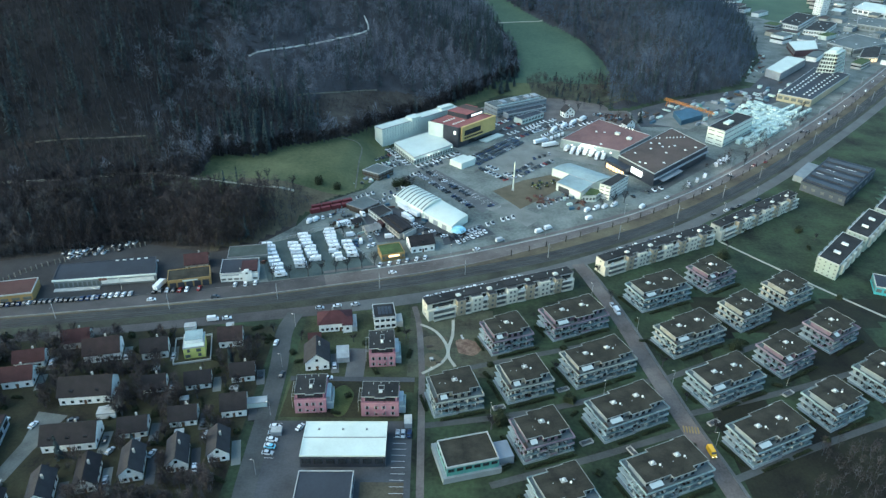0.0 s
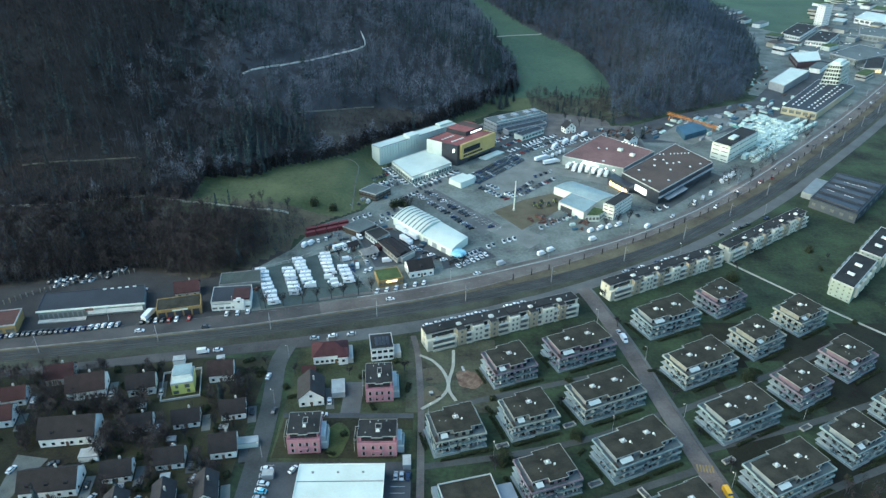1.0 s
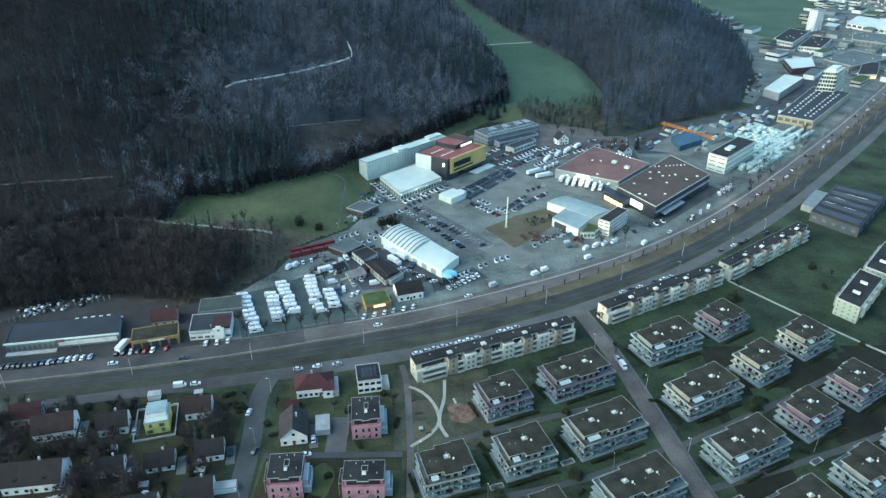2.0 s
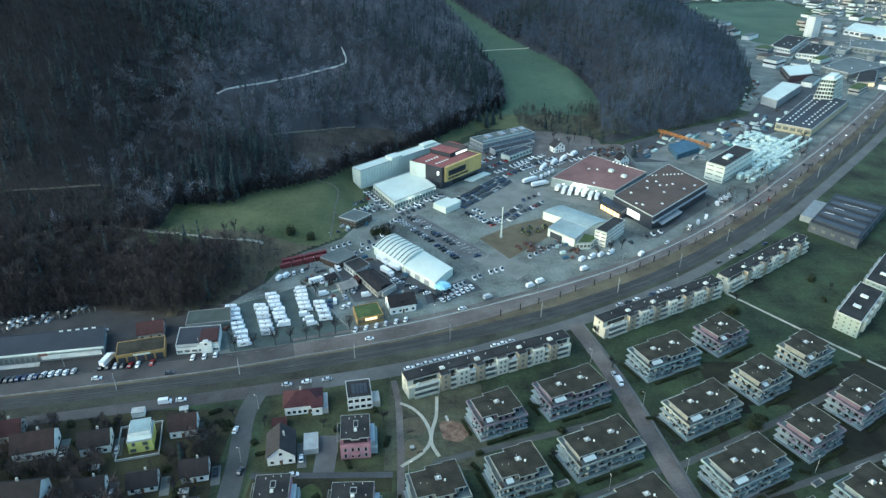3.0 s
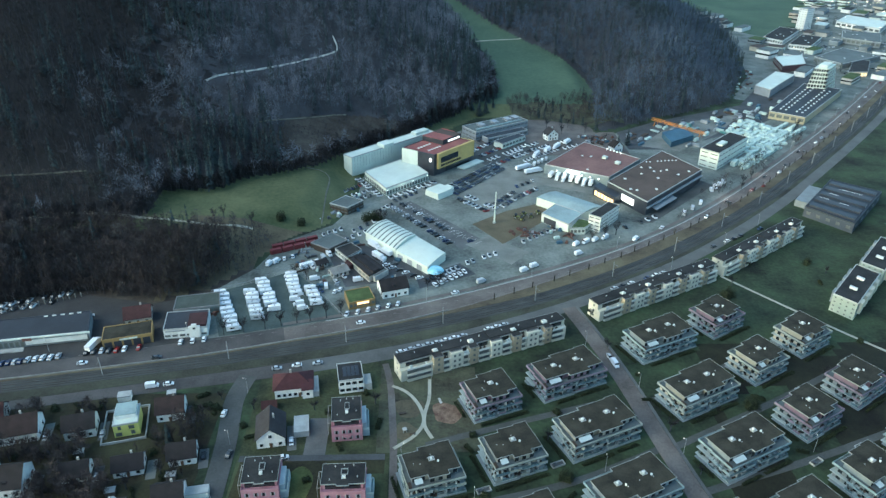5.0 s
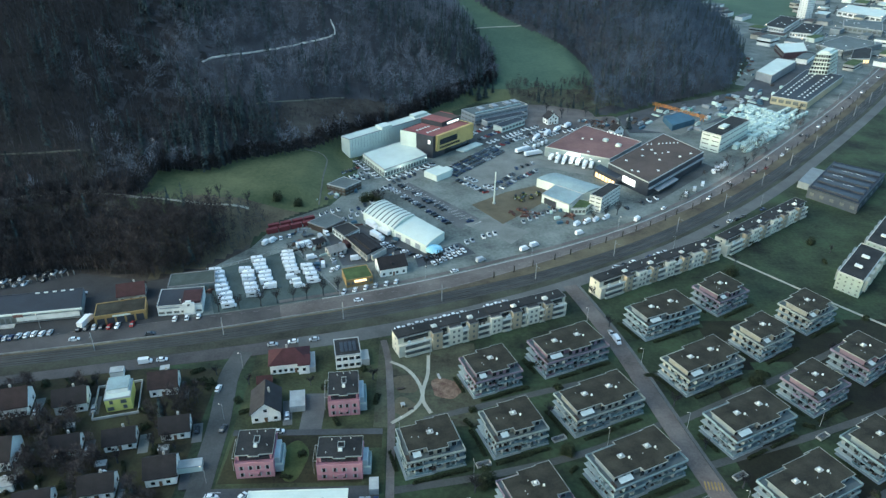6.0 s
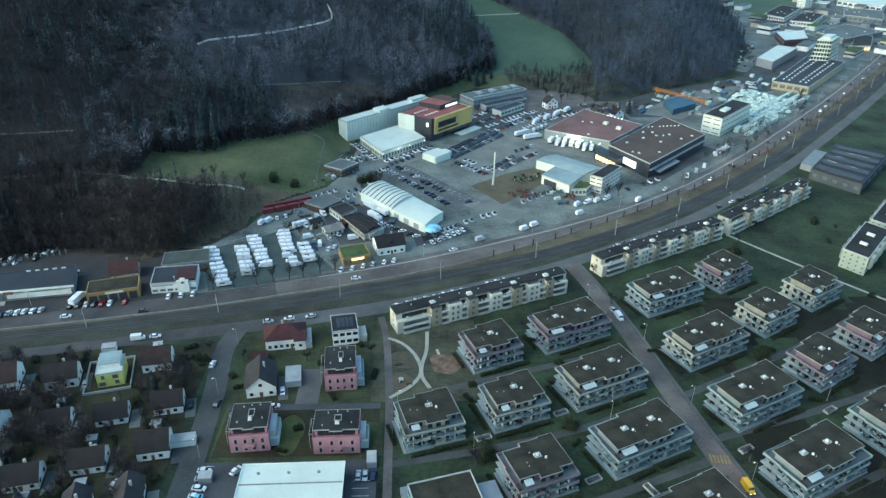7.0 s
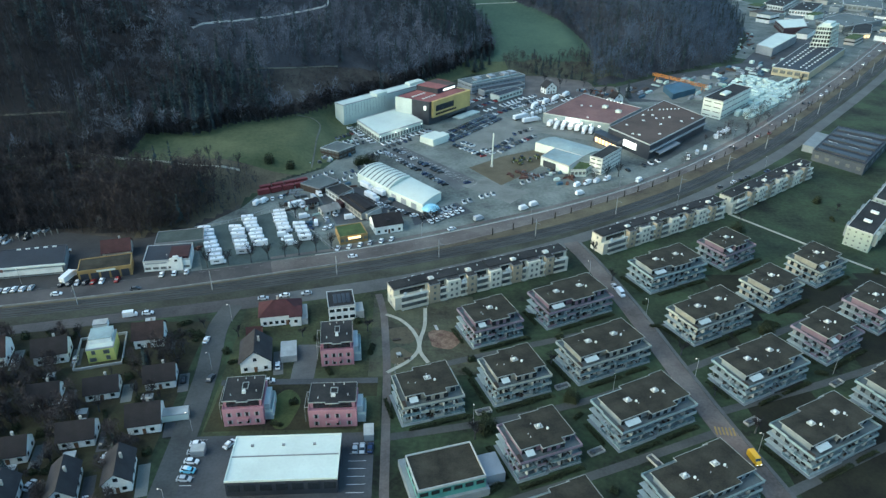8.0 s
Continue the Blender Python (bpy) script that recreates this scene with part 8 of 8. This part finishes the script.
woods("west_woods", [WOOD_WEST], 6.6, 3, 0.2, "bare dark winter wood on the hillside", lambda x, y: depth_in(WOOD_WEST, x, y) < 330 and x < mixed(x, y) and off_track(x, y))
woods("hazed_woods", [WOOD_WEST], 6.6, 13, 0.26, "bare winter wood on the hillside, distance haze in its pale colour", lambda x, y: depth_in(WOOD_WEST, x, y) < 330 and x >= mixed(x, y) and off_track(x, y), twig=HAZED_TWIGS)
woods("east_woods", [FOOT_EAST], 6.6, 4, 0.24, "bare winter wood on the spur, blue haze in its colour", lambda x, y: depth_in(FOOT_EAST, x, y) < 170, twig=HAZED_SPUR_TWIGS)
woods("spruce_stand", [SPRUCE_STAND], 5.2, 33, 0.5, "dark spruces and bare trees above the meadow", lambda x, y: True, twig=TWIGS)
woods("cutting_scrub", [CUTTING], 3.4, 34, 0.0, "brown scrub on a forest clearing", lambda x, y: noise.noise((x * 0.06, y * 0.06, 2.0)) > -0.2, 0.5, 0.22, THICKETS)
woods("sapling_strip", [SAPLINGS], 3.6, 35, 0.05, "grey saplings along the field track", lambda x, y: x > -330, 0.9, 0.52, [THICKETS[1], SAPLING_TWIGS[0], SAPLING_TWIGS[1]])
woods("edge_thicket", [[(-240, 380), (-100, 430), (90, 640), (90, 800), (40, 800), (-100, 520), (-240, 430)]], 2.4, 15, 0.0, "bare shrubs along the edge of the wood", lambda x, y: 0 < depth_in(WOOD_WEST, x, y) < 6 + 6 * noise.noise((x * 0.05, y * 0.05, 4.0)), dense=1.8, size=0.55, twig=TWIGS)
woods("slope_woods", [SLOPE_WOOD], 4.4, 5, 0.03, "bare thicket on the bank", lambda x, y: x < -96 or (x * 7.3 + y * 3.1) % 1 < 0.5, dense=1.9, twig=THICKETS, size=0.85)
woods("bank_foot_scrub", [[(-330, 303), (-205, 336), (-167, 348), (-126, 339), (-104, 350), (-104, 358), (-126, 347), (-167, 356), (-205, 344), (-330, 315)]], 2.6, 25, 0.0, "low brown scrub at the foot of the bank", lambda x, y: True, dense=1.4, twig=THICKETS, size=0.5)


def open_ground(x, y):
    """Garden ground between the houses, in patches."""
    if noise.noise((x * 0.07, y * 0.07, 2.0)) < -0.05 or abs(x + 70) < 6 or (-178 < x < -140 and 168 < y < 212):
        return False
    return not any(-2 < (x - a) < w + 3 and -2 < (y - b) < d + 4 for a, b, w, d, *_ in WEST_ROW + NEAR_ROW + GABLES) and not (-120 < x < -96 and 238 < y < 264)


woods("garden_shrubs", [[(-230, 150), (-77, 150), (-78, 262), (-120, 258), (-230, 238)]], 2.9, 8, 0.0, "bare shrubs and fruit bushes in the gardens", open_ground, 1.1, 0.24, THICKETS, (-300, 100, 100, 300))

# ---- loose goods between the sheds and halls ----
CRATES = [Shape().box(-1.1, 1.1, -0.8, 0.8, 0, 1.0).box(-0.8, 0.5, -0.7, 0.6, 1.02, 1.7), Shape().box(-1.8, 1.8, -0.9, 0.9, 0, 1.3, 0.08), Shape().box(-2.8, 2.8, -0.25, 0.25, 0, 0.5).box(-2.4, 2.6, -0.2, 0.2, 0.52, 0.9)]
CRATES = [c.mesh("crate", WHITE_PANEL) for c in CRATES]
CRATE_MATS = [SACK, GREY_CLAD, SCRAP, DARK_WOOD, COATS["dark grey"], BLUE_STEEL]
variants = []
for i, me in enumerate(CRATES):
    for mat in CRATE_MATS:
        c = me.copy()
        c.materials[0] = mat
        variants.append(c)
for area, n in (([(-50, 350), (-8, 360), (-6, 380), (-30, 402), (-60, 408), (-72, 392)], 90), ([(84, 398), (104, 400), (76, 424), (62, 416)], 16), ([(-58, 430), (-34, 436), (-32, 470), (-46, 474)], 24), ([(134, 556), (164, 560), (160, 586), (132, 580)], 40), ([(-100, 326), (-90, 328), (-94, 346), (-102, 346)], 10), ([(300, 690), (330, 712), (370, 800), (352, 790)], 24)):
    xs, ys = [p[0] for p in area], [p[1] for p in area]
    done = 0
    while done < n:
        x, y = DICE.uniform(min(xs), max(xs)), DICE.uniform(min(ys), max(ys))
        if not inside(area, x, y):
            continue
        done += 1
        if any(-1 < x - a < w + 1 and -1 < y - b < d + 5 for a, b, w, d, *_ in SHED_ROOFS):
            continue
        ob = new("goods_crate", DICE.choice(variants))
        ob.matrix_basis = spot(x, y, DICE.uniform(0, 180), 0.1)
        tagged(ob, "loose stack of goods lying on the yard", "crate", "loose goods on the yards")

woods("garden_trees", [[(-230, 150), (-77, 150), (-78, 268), (-120, 262), (-230, 244)]], 4.4, 18, 0.04, "bare fruit and hedge trees in the gardens", open_ground, 2.8, 0.52, [THICKETS[0], THICKETS[1], THICKETS[1]], (-300, 100, 100, 300))
woods("meadow_scrub", [[(84, 640), (112, 620), (150, 606), (176, 612), (176, 668), (150, 680), (120, 668), (96, 676), (82, 660)]], 4.2, 19, 0.12, "bare brown scrub and young firs below the meadow", lambda x, y: noise.noise((x * 0.05, y * 0.05, 3.0)) > -0.12, 0.8, 0.48, [THICKETS[1], SAPLING_TWIGS[0], SAPLING_TWIGS[1]])
woods("orchard_scrub", [[(122, 160), (196, 160), (200, 204), (150, 202), (134, 184)]], 4.0, 20, 0.0, "bare brown shrubs in an old orchard", lambda x, y: not any(abs(x - a - 10) < 18 and abs(y - b - 9) < 16 for _, a, b, *_ in BLOCKS), 0.7, 0.35, THICKETS, (0, 300, 100, 300))
# dense goods of the building yard
for mat, seed, n, lab in ((SACK, 1, 70, "white-wrapped goods in rows on the building yard"), (BLUE_STEEL, 2, 36, "blue steel frames stacked on the building yard"), (STEEL, 3, 60, "galvanised frames stacked on the building yard"), (DARK_WOOD, 4, 40, "dark timber stacks on the building yard"), (TURQ_GLASS, 5, 40, "turquoise formwork panels on the building yard")):
    q, sh, done = random.Random(seed), Shape(), 0
    while done < n:
        x, y = q.uniform(168, 352), q.uniform(548, 720)
        done += 1
        if not inside([(176, 556), (200, 552), (262, 592), (320, 640), (372, 712), (348, 722), (300, 660), (246, 634), (208, 616), (172, 588)], x, y) or inside([(198, 555), (226, 570), (225, 597), (198, 583)], x, y) or inside([(324, 686), (340, 686), (394, 750), (374, 766)], x, y):
            continue
        t = radians(44 + q.choice((0, 0, 90)) + q.uniform(-5, 5))
        c, s, a, b, h = math.cos(t), math.sin(t), q.uniform(1.6, 4.5), q.uniform(0.7, 1.6), q.uniform(0.6, 2.6)
        sh.prism([(x + c * u - s * v, y + s * u + c * v) for u, v in ((-a, -b), (a, -b), (a, b), (-a, b))], 0, h)
    tagged(new("stacked_goods", sh.mesh("stacked_goods", mat)), lab, "goods", kind="stuff")

# ---- drives, parked cars and sheds among the gardens ----
q = random.Random(31)
SHED_WOOD = material("weathered_shed_wood", (0.1, 0.09, 0.08), 0.9, 0.3, 0.6, 3.0)
for n, (x, y, w, d, rot, *_) in enumerate(WEST_ROW + NEAR_ROW + GABLES):
    m = pose(x, y, 0, 0, 0, rot)
    drive = [tuple((m @ Vector((u, v, 0)))[:2]) for u, v in ((w + 0.6, -3.0), (w + 4.0, -3.0), (w + 4.0, d * 0.8), (w + 0.6, d * 0.8))]
    lot("drive", drive, 0.03 + 0.004 * (n % 3), (ASPHALT_LIGHT, ASPHALT_DARK, GRAVEL)[n % 3], "short paved drive beside a house")
    if n % 2 == 0:
        p = m @ Vector((w + 2.2, d * q.uniform(0.0, 0.5), 0))
        put("car", q.choice(TONES), p.x, p.y, rot + 90)
    if n % 3 == 1:
        ob = thing("garden_shed", m @ pose(w * 0.2, d + 4.5, 0, 0, 0, q.uniform(-8, 8)), "small weathered wooden shed in the garden", "shed", "garden sheds")
        part("wall", Shape().prism([(0, 0), (3.2, 0), (3.2, 2.4), (0, 2.4)], -0.2, 2.1), SHED_WOOD, ob)
        part("roof", Shape().prism([(-0.2, -0.2), (3.4, -0.2), (3.4, 2.6), (-0.2, 2.6)], 2.1, 2.22), (TILE_DARK, COPING, TILE_GREY)[n % 3 if n % 2 else 1], ob)

woods("bank_shrubs", [[(-134, 343), (-104, 353), (-88, 374), (-78, 402), (-100, 410), (-150, 398)]], 4.2, 27, 0.0, "pale bare saplings on the grassy bank", lambda x, y: True, 0.8, 0.5, [THICKETS[2], THICKETS[1], THICKETS[2]])

# ---- bushes and bare trees between the far buildings ----
woods("town_trees", [[(430, 760), (600, 900), (760, 1080), (1000, 1400), (1000, 1700), (640, 1700), (660, 1250), (560, 1060), (470, 950), (430, 900)]], 15.0, 41, 0.1, "bare trees and bushes between the far buildings",
      lambda x, y: noise.noise((x * 0.02, y * 0.02, 4.0)) > 0.0 and all((x - a) ** 2 + (y - b) ** 2 > (0.7 * c) ** 2 for a, b, c in taken) and not any(inside(inset(c, -4), x, y) for c, *_ in FAR_HALLS), 0.8, 0.55, SAPLING_TWIGS, (400, 1000, 700, 1700))
woods("verge_shrubs", [[(150, 422), (168, 428), (236, 494), (300, 556), (340, 606), (330, 612), (280, 556), (226, 502)]], 5.0, 42, 0.0, "bare brown shrubs beside the road", lambda x, y: noise.noise((x * 0.05, y * 0.05, 8.0)) > 0.05, 0.9, 0.42, [THICKETS[1], SAPLING_TWIGS[0], THICKETS[1]], (100, 400, 400, 640))

# ---- low frames and bin shelters beside the garden paths ----
shelter = thing("bin_shelter", spot(58.2, 197.3, 24, 0), "low pale bin shelter beside the garden path", "shelter", "bin shelters")
part("slab", Shape().box(-2.6, 2.6, -1.1, 1.1, -0.1, 0.14), ASPHALT_LIGHT, shelter)
part("frame", Shape().ring([(-2.6, -1.1), (2.6, -1.1), (2.6, 1.1), (-2.6, 1.1)], 0.12, 0.14, 0.9), CONCRETE, shelter)
part("bin", Shape().box(-1.9, -0.6, -0.6, 0.6, 0.14, 1.1, 0.08), COATS["dark grey"], shelter)
for x, y, a in ((53.6, 227.5, 22), (25.1, 186.4, 20), (74.8, 192.7, 116), (25.8, 216.0, 18), (112.2, 272.8, 26), (110.9, 208.8, 26), (148.3, 226.6, 28)):
    copy_thing(shelter, pose(x, y, 0.06, 0, 0, a))

# ---- lit headlights of the traffic, and the lamps that light the road and the docks ----
for ob in TRAFFIC:
    for y in (-0.55, 0.55):
        part("headlight", Shape().box(2.08, 2.22, y - 0.22, y + 0.22, 0.5, 0.78), LAMP_GLASS, ob, "lit headlight")
for n, (x, y, z, power, tone) in enumerate(((112, 488, 5.5, 500, (1.0, 0.86, 0.66)), (124, 471, 4.5, 380, (1.0, 0.62, 0.28)), (-4, 474, 5.0, 260, (1.0, 0.93, 0.8)), (206, 462, 7.3, 420, (1.0, 0.6, 0.42)), (244, 500, 7.3, 420, (1.0, 0.6, 0.42)),
                                            (300, 560, 7.3, 420, (1.0, 0.6, 0.42)), (372, 636, 7.3, 420, (1.0, 0.6, 0.42)), (103, 200, 7.3, 200, (1.0, 0.6, 0.45)))):
    bulb = new("lamp_bulb", bpy.data.lights.new("lamp_bulb", "POINT"))
    bulb.data.energy, bulb.data.color, bulb.data.shadow_soft_size = power, tone, 0.4
    bulb.matrix_world = pose(x, y, z)
